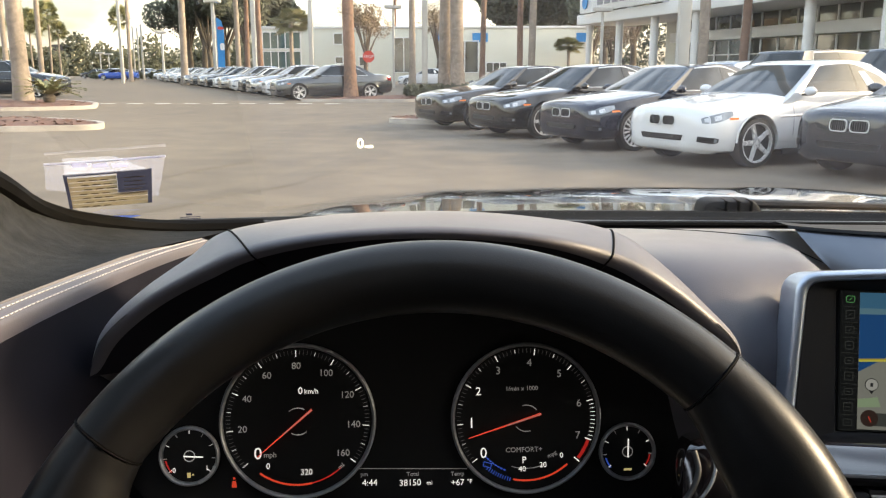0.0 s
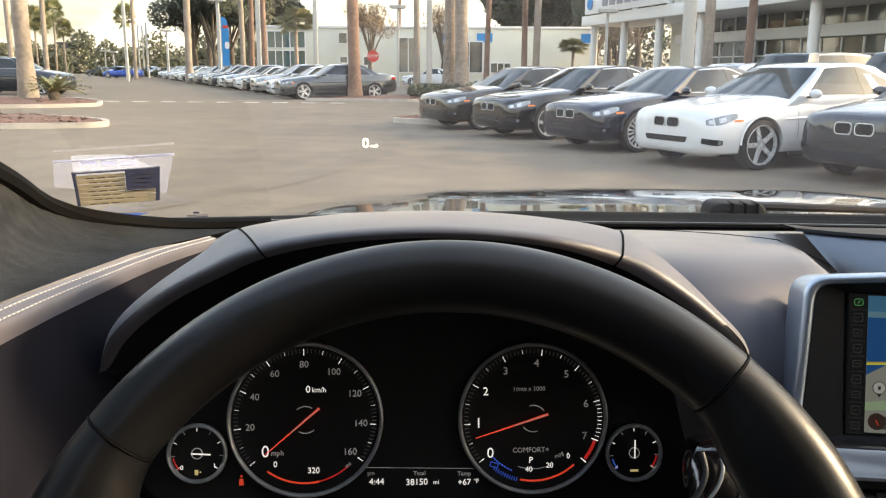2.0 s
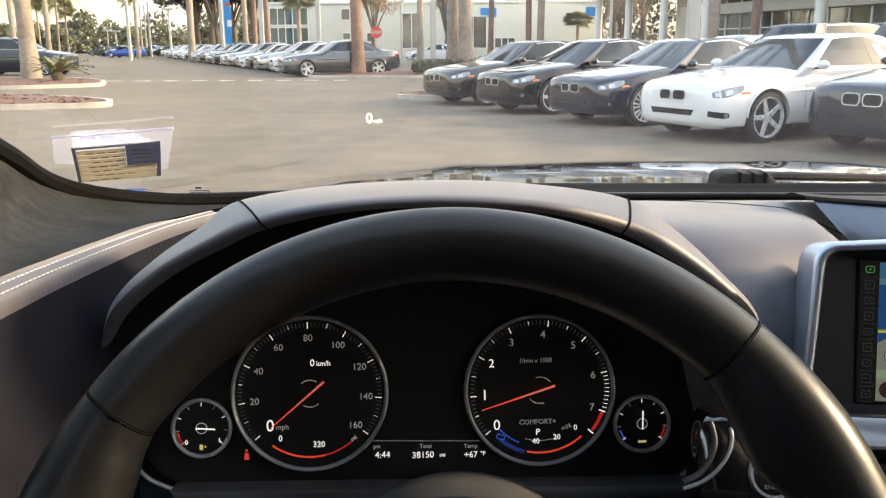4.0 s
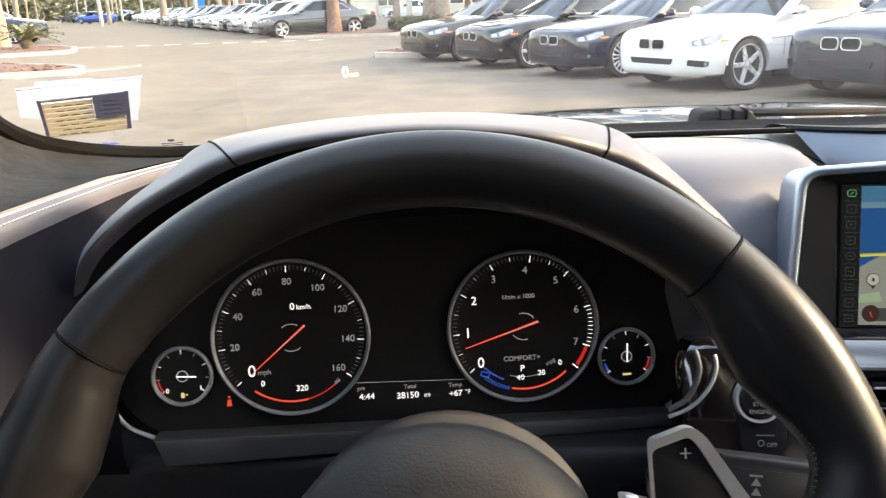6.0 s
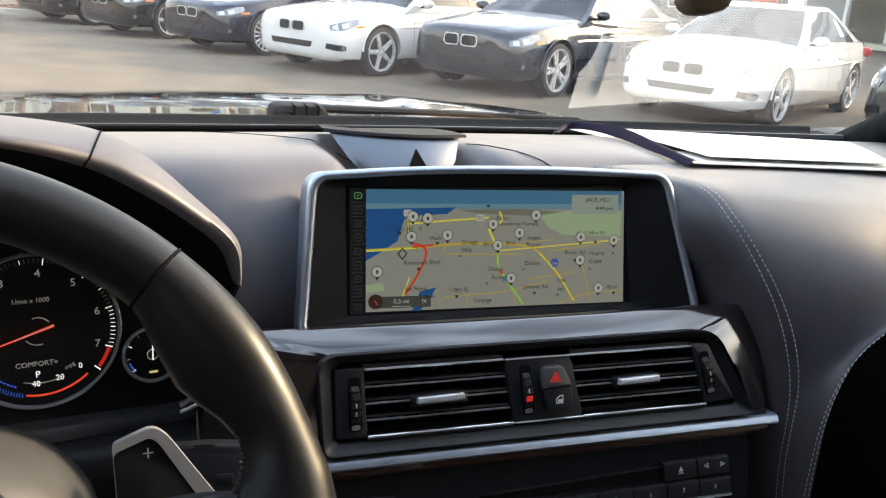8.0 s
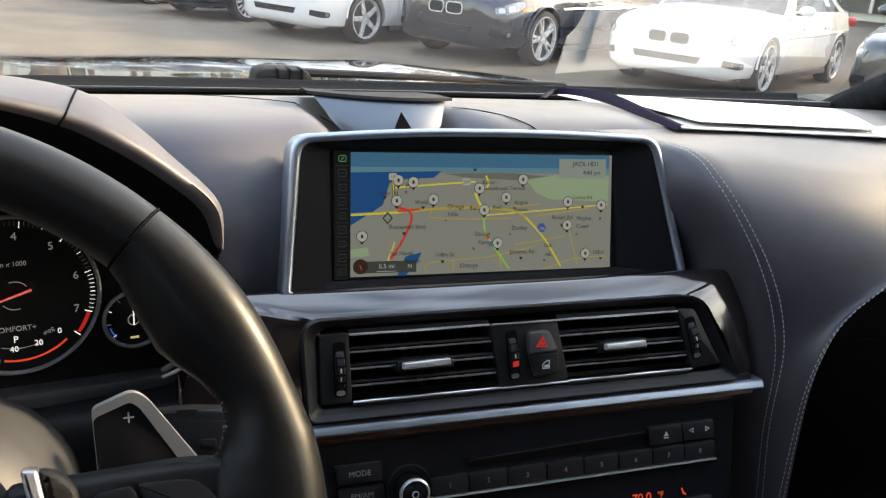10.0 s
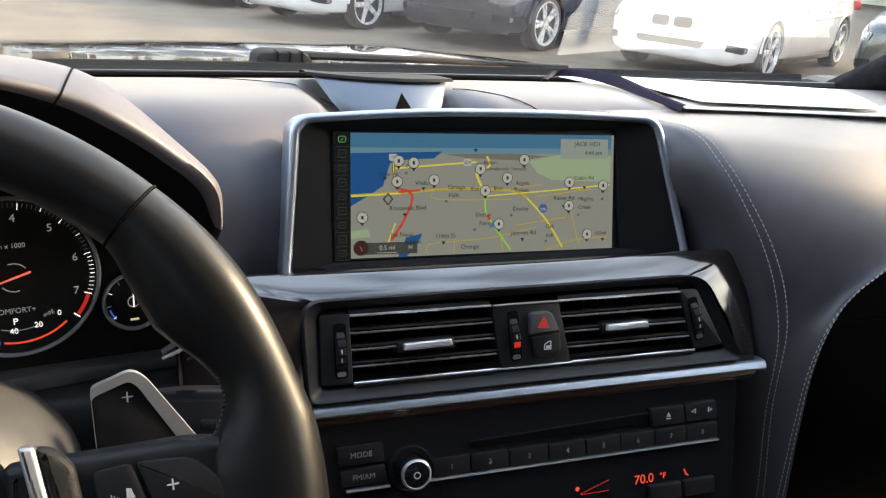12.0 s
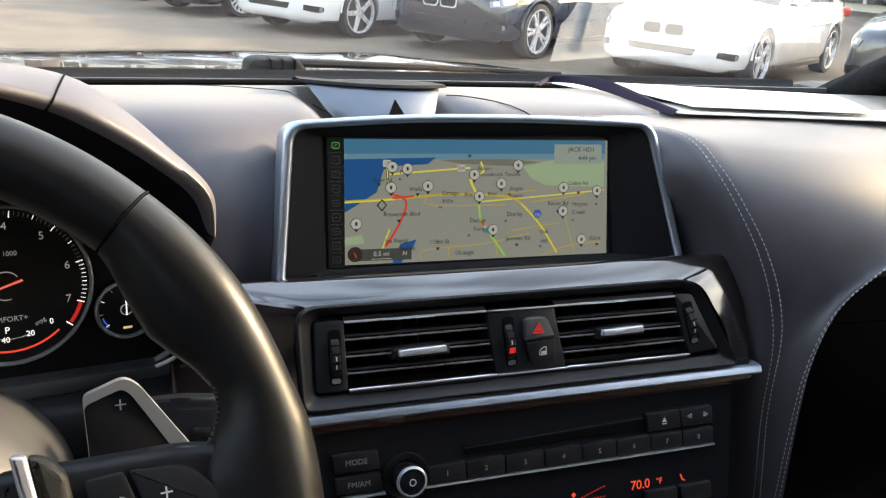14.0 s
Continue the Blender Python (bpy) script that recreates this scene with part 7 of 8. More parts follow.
        pane(2.06, 2.94, 0.22, 0.92, 0.006, "rear_window", M_CARGLASS)
        dr = 0.0 if suv else 0.30
        for lo, hi in ((1.05, 1.85), (3.15, 3.95)):
            if chrome_line:
                pane(lo - 0.008, hi + 0.008, 0.12, 0.955, 0.004, "window_trim", M_CHROME, "satin chrome window line", 14, 8, dr)
            m = (lo + hi) / 2 + (0.06 if lo < 2 else -0.06)
            pane(lo, m - 0.010, 0.15, 0.905, 0.009, "side_window", M_CARGLASS, drop=dr)
            pane(m + 0.010, hi, 0.15, 0.905, 0.009, "side_window", M_CARGLASS, drop=dr)
            pane(m - 0.012, m + 0.012, 0.13, 0.915, 0.0075, "door_post", M_GLOSS, drop=dr)
            if sheet:
                q = 1.60 if lo < 2 else 3.30
                pane(q, q + 0.09, 0.30, 0.72, 0.012, "price_sheet", M_PAPER, "white price sheet in the side window", 3, 3)
    else:
        rows = [[cab(0.04 + 0.92 * i / 8, v, 0.0) for i in range(9)] for v in (0.0, 0.3, 0.6, 0.85)]
        part("windscreen", loft(rows), M_CARGLASS, car, smooth=60)
        part("cockpit", box((1.35, 1.9, 0.06), shift(0, -0.35, 0.955 * H), 0.02), M_BLACK, car, "dark open cockpit")
        for s in (-0.4, 0.4):
            part("seat", box((0.5, 0.16, 0.30), shift(s, -0.5, 1.08 * H), 0.05), M_BLACK, car)
    # nose: two kidney openings, lamps, lower intakes
    nz = 0.605 * H
    for s in (-1, 1):
        gm = pose(s * 0.135, 2.236 * L, nz, 87, 0, 180 - s * 3)
        k = part("grille", prism(rrect(0.225, 0.125, 0.045), -0.03, 0.008, gm), M_VOID, car, "dark rounded grille opening")
        part("grille_frame", ringplate(rrect(0.240, 0.140, 0.050), rrect(0.216, 0.116, 0.042), -0.03, 0.013, gm), M_CHROME, k, "thin chrome frame")
        for j in range(7):
            part("grille_bar", box((0.006, 0.110, 0.006), gm @ shift(-0.084 + 0.028 * j, 0, 0.010)), M_DARKGREY, k)
        ys = (2.19, 2.15, 2.09, 2.02, 1.95, 1.88, 1.80)
        hl = band("headlamp", ys, (0.590, 0.588, 0.590, 0.602, 0.622, 0.648, 0.684), (0.650, 0.668, 0.688, 0.706, 0.722, 0.734, 0.738), s, 0.006, M_LAMPGLASS, car, "clear swept headlamp", 4)
        band("lamp_reflector", (2.165, 2.14, 2.11), (0.603, 0.602, 0.606), (0.645, 0.656, 0.660), s, 0.011, M_CHROME, hl, "bright lamp ring")
        band("lamp_reflector", (2.06, 2.02, 1.97), (0.615, 0.620, 0.635), (0.670, 0.682, 0.690), s, 0.011, M_CHROME, hl, "bright lamp ring")
        lo = band("lower_intake", (2.21, 2.18, 2.13, 2.07, 2.01), (0.355, 0.345, 0.335, 0.330, 0.345), (0.425, 0.420, 0.412, 0.408, 0.395), s, 0.008, M_BLACK, car, "dark lower air intake")
        band("fog_lamp", (2.075, 2.05, 2.03), (0.348, 0.345, 0.350), (0.395, 0.395, 0.390), s, 0.014, M_LAMPGLASS, lo)
        band("side_reflector", (1.86, 1.79, 1.72), (0.628, 0.632, 0.636), (0.656, 0.660, 0.660), s, 0.006, M_AMBER, car, "amber side reflector")
        part("tail_lamp", box((0.26, 0.20, 0.14), pose(s * 0.70, -2.20 * L, 0.83 * H, 0, 0, s * 30), 0.03), M_TAIL, car)
        mir = bmesh.new()
        bmesh.ops.create_uvsphere(mir, u_segments=12, v_segments=8, radius=1)
        mir.transform(pose(s * 0.965, 0.60 * L, 0.985 * H, 0, 0, s * 10) @ Matrix.Diagonal((0.105, 0.065, 0.062, 1)))
        part("mirror", mir, paint, car)
        part("mirror_foot", box((0.10, 0.05, 0.03), shift(s * 0.89, 0.60 * L, 0.940 * H), 0.01), M_BLACK, car)
        for y in (0.28, -0.62):
            part("door_handle", box((0.02, 0.17, 0.028), shift(s * 0.900, y * L, 0.765 * H), 0.006), paint, car)
        for y in (0.78, -0.20, -1.05):
            rows = [[skin(y + d, k / 2, s, 0.001) for d in (-0.004, 0.004)] for k in range(7, 17)]
            part("door_gap", loft(rows), M_VOID, car)
    part("lower_intake", prism(rounded([(-0.42, 0.03), (0.42, 0.03), (0.38, -0.045), (-0.38, -0.045)], 0.012), -0.06, 0.008, pose(0, 2.234 * L, 0.395 * H, 90, 0, 180)), M_BLACK, car)
    for s in (-1, 1):
        for y in (AX, -AX):
            lip = [(s * 0.893, y + 0.366 * math.cos(a), 0.335 + 0.366 * math.sin(a)) for a in (math.pi * k / 20 for k in range(21))]
            part("arch_lip", tube(lip, 0.014, 6), paint, car)
        part("character_line", loft([[skin(y, 5.2, s, 0.001), skin(y, 5.5, s, 0.012), skin(y, 5.8, s, 0.001)] for y in (1.02, 0.6, 0.2, -0.2, -0.6, -1.02, -1.6, -2.0)]), paint, car, smooth=20)
    part("bumper_lip", box((1.10, 0.08, 0.03), shift(0, 2.150 * L, 0.235 * H), 0.01), M_BLACK, car)
    # wheels
    for s in (-1, 1):
        for y in (AX, -AX):
            m = Matrix.Translation((s * 0.795, y, 0.325)) @ Matrix.Rotation(radians(90 * s), 4, "Y")
            wh = part("wheel", lathe([(0.250, -0.09), (0.312, -0.10), (0.325, -0.07), (0.325, 0.07), (0.315, 0.093), (0.262, 0.098), (0.250, 0.06)], 36, m), M_TYRE, car, "black tyre on an alloy rim", smooth=40)
            b = lathe([(0.264, 0.095), (0.259, 0.104), (0.246, 0.100), (0.235, 0.05), (0.23, 0.02)], 36, m, caps=False)
            part("rim", b, M_RIM, wh, "silver alloy rim")
            # near-black disc stands for the shade behind the spokes
            part("rim_shade", lathe([(0.235, 0.022), (0.235, 0.026)], 30, m), M_VOID, wh)
            for k in range(spokes):
                a = 360 * k / spokes + 90
                offs = (-9, 9) if twin else (0,)
                for d in offs:
                    w0, w1 = (0.022, 0.015) if twin else (0.036, 0.026)
                    if spokes > 7:
                        w0, w1 = 0.014, 0.010
                    part("spoke", prism([(0.03, w0), (0.245, w1), (0.245, -w1), (0.03, -w0)], 0.060, 0.086, m @ Matrix.Rotation(radians(a + d), 4, "Z"), 0.005, seg=1), M_RIM, wh)
            part("hub", lathe([(0.065, 0.06), (0.060, 0.092), (0.03, 0.096)], 18, m), M_RIM, wh)
    return car


P_WHITE = car_paint("white_car_paint", (0.62, 0.63, 0.65), 0.0, 0.25)
P_NAVY = car_paint("navy_car_paint", (0.006, 0.009, 0.022), 0.0, 0.2, 0.2)
P_BLACK = car_paint("black_car_paint", (0.005, 0.005, 0.0055), 0.0, 0.2, 0.2)
P_GREY = car_paint("grey_car_paint", (0.080, 0.086, 0.092), 0.7)
P_SILVER = car_paint("silver_car_paint", (0.42, 0.43, 0.44), 0.8)
P_BLUE = car_paint("blue_car_paint", (0.02, 0.08, 0.42), 0.5)
P_BRONZE = car_paint("bronze_car_paint", (0.026, 0.022, 0.019), 0.3, 0.22, 0.3)
P_SLATE = car_paint("slate_car_paint", (0.022, 0.028, 0.040), 0.3, 0.22, 0.3)

kinds = {
    "grey": make_car(P_GREY, "dark grey saloon car with silver alloy wheels, parked", 5.0, 1.46, 5, True),
    "black": make_car(P_BLACK, "black saloon car with five-spoke silver wheels, parked", 4.60, 1.38, 5, sheet=True),
    "navy": make_car(P_NAVY, "navy blue coupe with many-spoked silver wheels, parked", 4.60, 1.37, 9, True, sheet=True),
    "white": make_car(P_WHITE, "white saloon car with five-spoke silver wheels, parked", 4.62, 1.41, 5, chrome_line=False, sheet=True),
    "bronze": make_car(P_BRONZE, "dark bronze saloon car with silver wheels, parked", 4.58, 1.37, 7),
    "slate": make_car(P_SLATE, "slate blue-grey saloon car with silver wheels, parked", 4.62, 1.43, 5, True),
    "silver": make_car(P_SILVER, "silver saloon car parked in the row", 4.62, 1.43, 5, True),
    "suv": make_car(P_SLATE, "tall dark sport utility car parked behind the row", 4.80, 1.64, 5, suv=True),
    "blue": make_car(P_BLUE, "bright blue open-top car standing in the lane", 4.60, 1.38, 5, open_top=True),
}
used = set()


def park(kind, x, y, turn, k=1.0):
    m = pose(x, y, 0, 0, 0, turn) @ Matrix.Scale(k, 4)
    if kind not in used:
        used.add(kind)
        kinds[kind].matrix_basis = m
        return kinds[kind]
    return copy_thing(kinds[kind], m)


def park_by_wheel(kind, wx, wy, hx, hy, k=1.0):
    """Parks a car by its left front wheel, facing (hx, hy)."""
    h = Vector((hx, hy)).normalized()
    r = Vector((h.y, -h.x))
    c = Vector((wx, wy)) - h * (1.40 * k) + r * (0.80 * k)
    return park(kind, c.x, c.y, math.degrees(math.atan2(-h.x, h.y)), k)


FRONT = ((0.20, 16.4, "bronze"), (1.33, 14.2, "black"), (2.47, 12.0, "navy"), (3.52, 9.85, "white"), (5.18, 8.25, "slate"), (6.75, 6.25, "white"), (8.3, 4.2, "grey"))
for x, y, k in FRONT:
    park_by_wheel(k, x, y, -0.88, -0.46, 0.94 if y > 9 else 0.97)
# second row, back to back
for x, y, k in ((7.4, 22.2, "silver"), (8.6, 19.6, "suv"), (10.0, 17.2, "suv"), (11.6, 14.8, "suv"), (13.0, 12.6, "black")):
    park(k, x, y, 297)
# long row across the lane
order = ("grey", "white", "silver", "black", "white", "silver", "white", "slate", "silver", "grey", "white", "silver", "white", "black", "white", "silver", "white", "white", "silver", "white", "white", "silver")
for i, k in enumerate(order):
    park_by_wheel(k, -6.6 - 1.30 * i, 32.8 + 2.85 * i, -0.91, -0.42)
park("suv", -20.3, 36.8, 272)
park("white", -22.3, 41.5, 272)
park("silver", -25.6, 45.5, 272)
park("blue", -41.0, 98.0, 80)
park("white", -3.0, 62.0, 80)
park("suv", -29.0, 100.0, 75)
for i in range(5):
    park("silver" if i % 2 else "black", -41 - 3.1 * i, 112 + 2 * i, 80)
park("silver", 7.5, 44.0, 95)
park("silver", 4.5, 52.0, 95)


# ---- palms, trees and shrubs ----
def make_palm(material, label, height=11.0, r=0.25, seed=1, crown=2.1):
    rng = random.Random(seed)
    p = thing("palm_tree", label, "palm tree", (0, 0, 0), group="palms of the lot")
    pts, rad = [], []
    for k in range(41):
        t = k / 40
        pts.append((0.12 * math.sin(t * 2.2 + seed), 0.10 * math.sin(t * 1.7 + seed * 2), height * t))
        rad.append(r * (1.28 - 0.30 * min(1, t * 8) - 0.12 * t) * (1 + 0.035 * math.sin(k * 2.6) + rng.uniform(-0.02, 0.02)))
    part("trunk", tube(pts, rad, 14), material, p, "ringed bare trunk", smooth=50)
    # old leaf stubs below the crown
    vs, fs = [], []
    top = Vector(pts[-1])
    for k in range(52):
        az, el = rng.uniform(0, 2 * math.pi), math.asin(rng.uniform(-0.75, 0.98))
        d = Vector((math.cos(az) * math.cos(el), math.sin(az) * math.cos(el), math.sin(el)))
        L = crown * rng.uniform(0.42, 0.55)
        hub = top + d * L + Vector((0, 0, 0.1 - 0.12 * L))
        s = d.cross(Vector((0, 0, 1))).normalized()
        n = s.cross(d).normalized()
        tilt = rng.uniform(-0.5, 0.5)
        s = (s * math.cos(tilt) + n * math.sin(tilt)).normalized()
        for q in range(15):
            a = -1.75 + 3.5 * q / 14
            tip = hub + (d * math.cos(a) + s * math.sin(a)) * (crown * 0.45) + Vector((0, 0, -0.10 - 0.10 * abs(a)))
            w = (d * -math.sin(a) + s * math.cos(a)) * 0.06
            mid = hub.lerp(tip, 0.5) + Vector((0, 0, 0.04))
            i0 = len(vs)
            vs += [hub, mid + w, tip, mid - w]
            fs.append((i0, i0 + 1, i0 + 2, i0 + 3))
        i0 = len(vs)
        vs += [top + s * 0.03, hub + s * 0.02, hub - s * 0.02, top - s * 0.03]
        fs.append((i0, i0 + 1, i0 + 2, i0 + 3))
    me = bpy.data.meshes.new("fronds")
    me.from_pydata([tuple(v) for v in vs], [], fs)
    b = bmesh.new()
    b.from_mesh(me)
    bpy.data.meshes.remove(me)
    part("crown", b, M_FROND, p, "fan-shaped green and yellowing fronds", smooth=0)
    return p


palms = {"grey": make_palm(M_TRUNK, "tall palm with a smooth grey-brown trunk", 11.0, 0.25, 1), "red": make_palm(M_TRUNK_RED, "tall palm with a reddish fibrous trunk", 11.0, 0.24, 2),
         "low": make_palm(M_TRUNK, "slender palm with a full green fan crown", 6.0, 0.17, 3, 1.9)}
palm_used = set()


def plant(kind, x, y, k=1.0, h=1.0, turn=0.0, z=0.0):
    m = Matrix.Translation((x, y, z)) @ Matrix.Rotation(radians(turn), 4, "Z") @ Matrix.Diagonal((k, k, h, 1))
    if kind not in palm_used:
        palm_used.add(kind)
        palms[kind].matrix_basis = m
        return palms[kind]
    return copy_thing(palms[kind], m)


PALMS_NEAR = [("grey", -15.39, 28.5, 1.12, 1.0, 231), ("red", -4.76, 33.6, 1.0, 1.0, 324), ("grey", -0.93, 36.5, 1.0, 1.0, 88), ("grey", -0.5, 36.2, 1.05, 1.0, 242), ("grey", 10.84, 40, 0.9, 1, 316), ("red", 14.2, 44, 0.95, 1, 149)]
PALMS_BEYOND = [("red", 3.79, 62, 0.95, 1.0, 278), ("grey", 4.43, 60, 0.95, 1.0, 51), ("red", 1.1, 64, 0.9, 1, 176), ("grey", -3.84, 56, 0.8, 1, 0), ("grey", -22.34, 66, 1.0, 1, 80), ("red", -19.68, 75, 0.9, 0.9, 144), ("red", -18.21, 74, 1.0, 0.85, 312), ("grey", -19.77, 72, 0.8, 1, 18), ("low", -17.07, 82, 1.3, 0.95, 344), ("grey", -25.59, 50, 0.55, 1, 116), ("grey", -25.66, 46, 0.55, 1, 14)]
PALMS_FAR = [("low", 9.74, 84, 0.75, 0.62, 139), ("low", -46.85, 90, 0.5, 1.1, 4), ("low", -44.97, 88, 0.52, 1.0, 102), ("low", -45.87, 92, 0.55, 1.25, 228), ("low", -46.25, 95, 0.5, 0.95, 347), ("low", -36.2, 88, 0.55, 1.12, 44), ("grey", -34.56, 86, 0.7, 1.0, 142), ("low", -10.99, 90, 0.74, 1.0, 160), ("red", -7.85, 90, 0.8, 0.9, 164), ("low", -45.66, 85, 0.5, 1.0, 196)]
for kind, x, y, k, h, turn in PALMS_NEAR + PALMS_BEYOND + PALMS_FAR:
    plant(kind, x, y, k, h, turn, 0.1 if y < 40 else 0.0)


def leaf_cloud(spheres, n, size, seed, flat=1.0):
    """Many small leaf clumps scattered through uneven balls."""
    rng = random.Random(seed)
    vs, fs = [], []
    for i in range(n):
        c, r = spheres[rng.randrange(len(spheres))]
        v = Vector((rng.gauss(0, 1), rng.gauss(0, 1), rng.gauss(0, 1))).normalized() * r * rng.uniform(0.55, 1.05)
        v.z *= flat
        p = Vector(c) + v
        a = Vector((rng.gauss(0, 1), rng.gauss(0, 1), rng.gauss(0, 1))).normalized()
        b = a.orthogonal().normalized()
        s = size * rng.uniform(0.6, 1.4)
        i0 = len(vs)
        vs += [tuple(p + a * s), tuple(p + b * s * 0.6), tuple(p - a * s), tuple(p - b * s * 0.6)]
        fs.append((i0, i0 + 1, i0 + 2, i0 + 3))
    me = bpy.data.meshes.new("leaves")
    me.from_pydata(vs, [], fs)
    b = bmesh.new()
    b.from_mesh(me)
    bpy.data.meshes.remove(me)
    return b


def make_tree(seed, height, spread, label, leaf, n=8000, size=0.26):
    rng = random.Random(seed)
    t = thing("tree", label, "tree", (0, 0, 0), group="trees behind the lot")
    trunk_h = height * 0.35
    bm = tube([(0, 0, 0), (0.1, 0, trunk_h * 0.5), (0.0, 0.1, trunk_h)], [height * 0.035, height * 0.026, height * 0.022], 10)
    balls = []
    for k in range(9):
        a = k * 2.4 + rng.uniform(-0.4, 0.4)
        d = spread * rng.uniform(0.25, 0.75)
        tip = Vector((math.cos(a) * d, math.sin(a) * d, trunk_h + (height - trunk_h) * rng.uniform(0.25, 0.85)))
        base = Vector((0, 0, trunk_h * rng.uniform(0.7, 1.0)))
        bm = tube([base, base.lerp(tip, 0.5) + Vector((0, 0, 0.3)), tip], [height * 0.014, height * 0.009, height * 0.004], 6, bm)
        balls.append((tip, spread * rng.uniform(0.28, 0.45)))
    balls.append(((0, 0, height * 0.82), spread * 0.4))
    part("trunk", bm, M_BARK, t, "brown trunk with limbs", smooth=50)
    part("crown", leaf_cloud(balls, n, size, seed), leaf, t, "uneven crown of small leaves", smooth=0)
    return t


trees = [make_tree(5, 10.5, 4.4, "large dark evergreen oak behind the lot", M_LEAF, 20000, 0.15), make_tree(6, 9.0, 3.6, "dark green broad-leaved tree", M_LEAF, 16000, 0.15), make_tree(7, 7.5, 3.0, "thin brown tree nearly bare of leaves", M_LEAF_DRY, 4200, 0.08)]
TREES = [(0, -36.3, 110, 1.2), (0, -32.8, 105, 1.15), (1, -30.73, 100, 1.2), (1, -31.55, 110, 1.2), (0, -31.05, 118, 1.2), (1, -29.52, 125, 1.1), (2, -9.66, 80, 1.0), (2, -2.6, 74, 0.9), (0, 16.76, 135, 1.35), (0, 10.89, 140, 1.35), (0, 5.32, 140, 1.3), (1, 18.87, 120, 1.4), (0, 24.34, 128, 1.4), (1, 14.43, 100, 1.0), (2, 14.41, 86, 0.9)]
seen = set()
for i, x, y, k in TREES:
    m = Matrix.Translation((x, y, 0)) @ Matrix.Rotation(x, 4, "Z") @ Matrix.Diagonal((k, k, k, 1))
    if i in seen:
        copy_thing(trees[i], m)
    else:
        seen.add(i)
        trees[i].matrix_basis = m
# far wood that closes the view
rng = random.Random(9)
balls = []
for k in range(210):
    a = -2.6 + 5.2 * k / 209
    d = rng.uniform(165, 200)
    h = rng.uniform(5.0, 9.5) + (5.5 if 0.02 < a < 0.35 else 0) - (1.6 if -1.0 < a < -0.22 else 0)
    balls += [((math.sin(a) * d, math.cos(a) * d, h * f), rng.uniform(2.2, 3.6)) for f in (0.15, 0.5, 0.8)]
single("far_woods", leaf_cloud(balls, 170000, 0.42, 10), M_LEAF, "belt of dark woods beyond the buildings", "woods", kind="stuff", smooth=0)


def shrub(name, x, y, r, h, material, label, n=420, size=0.07):
    b = leaf_cloud([((x, y, 0.15 + h * 0.45), r), ((x + r * 0.4, y, 0.15 + h * 0.4), r * 0.8), ((x - r * 0.4, y + 0.1, 0.15 + h * 0.38), r * 0.8)], n, size, int(x * 10) + 500, h / (2 * r))
    return single(name, b, material, label, "shrub", group="clipped shrubs", smooth=0)


for k in range(6):
    shrub("shrub", -2.2 + 0.52 * k, 33.0 + 0.25 * (k % 3), 0.32, 0.55, M_LEAF, "small clipped green shrub in the mulch")
for k in range(10):
    shrub("hedge", -46 + 2.3 * k, 104 + 0.3 * k, 1.0, 1.0, M_LEAF, "low clipped hedge along the far lane", 300, 0.16)
# sago-like plant beside the palm
cyc = thing("cycad", "spiky green cycad with arching fronds in the mulch bed", "cycad", (-13.6, 26.6, 0.18))
vs, fs = [], []
rng = random.Random(4)
for k in range(52):
    az, el = rng.uniform(0, 6.28), rng.uniform(0.45, 1.4)
    d = Vector((math.cos(az), math.sin(az), 0))
    s = d.cross(Vector((0, 0, 1)))
    L = rng.uniform(0.95, 1.3)
    prev = None
    for j in range(9):
        t = j / 8
        p = Vector((-13.6, 26.6, 0.35)) + d * (L * t * math.cos(el * 0.6)) + Vector((0, 0, L * math.sin(el) * t - 0.55 * t * t))
        if prev is not None:
            w = 0.14 * math.sin(math.pi * min(1, t + 0.12))
            for q in (-1, 1):
                i0 = len(vs)
                vs += [tuple(prev), tuple(p), tuple(p.lerp(prev, 0.2) + s * q * w + d * 0.05 + Vector((0, 0, 0.03)))]
                fs.append((i0, i0 + 1, i0 + 2))
        prev = p
me = bpy.data.meshes.new("cycad")
me.from_pydata(vs, [], fs)
b = bmesh.new()
b.from_mesh(me)
part("fronds", b, M_FROND, cyc, smooth=0)
part("stem", lathe([(0.16, 0.0), (0.20, 0.15), (0.12, 0.28)], 14, shift(-13.6, 26.6, 0.15)), M_BARK, cyc)


# ---- lamps and signs ----
def lamp_post(x, y, h, w, head=True, round_=False):
    lp = thing("lamp_post", "pale lamp post with a flat box head" if head else "plain pale square post", "lamp post", (x, y, 0), group="lamp posts")
    part("post", box((w, w, h), shift(x, y, h / 2), w * 0.12) if not round_ else tube([(x, y, 0), (x, y, h / 2), (x, y, h)], w / 2, 12), M_POLE, lp)
    if head:
        hd = part("lamp_head", box((1.15, 0.6, 0.22), shift(x, y, h + 0.08), 0.03), M_POLE, lp, "flat box lamp head")
        part("lens", box((0.9, 0.45, 0.02), shift(x, y, h - 0.04)), M_LAMPGLASS, hd)
    return lp


for a in [(4.12, 16.0, 9, 0.22, False), (-1.86, 36, 9, 0.24, False), (-11.18, 60, 9, 0.3, False), (-14.73, 58, 9, 0.28, False), (-31.0, 75, 10, 0.24, False), (-5.14, 58, 5.27, 0.16, True), (8.08, 52, 4.67, 0.16, True), (-18.68, 62, 6.01, 0.22, True), (-30.87, 85, 4.79, 0.2, True), (-52.55, 120, 3.47, 0.14, True), (-53.46, 125, 3.4, 0.14, True), (-38.73, 100, 6.5, 0.2, False), (-41.72, 105, 6.5, 0.16, False), (-42.32, 108, 6.5, 0.16, False)]:
    lamp_post(*a)
stop = thing("stop_sign", "red octagonal stop sign on a thin post", "road sign", (-5.92, 50.0, 0))
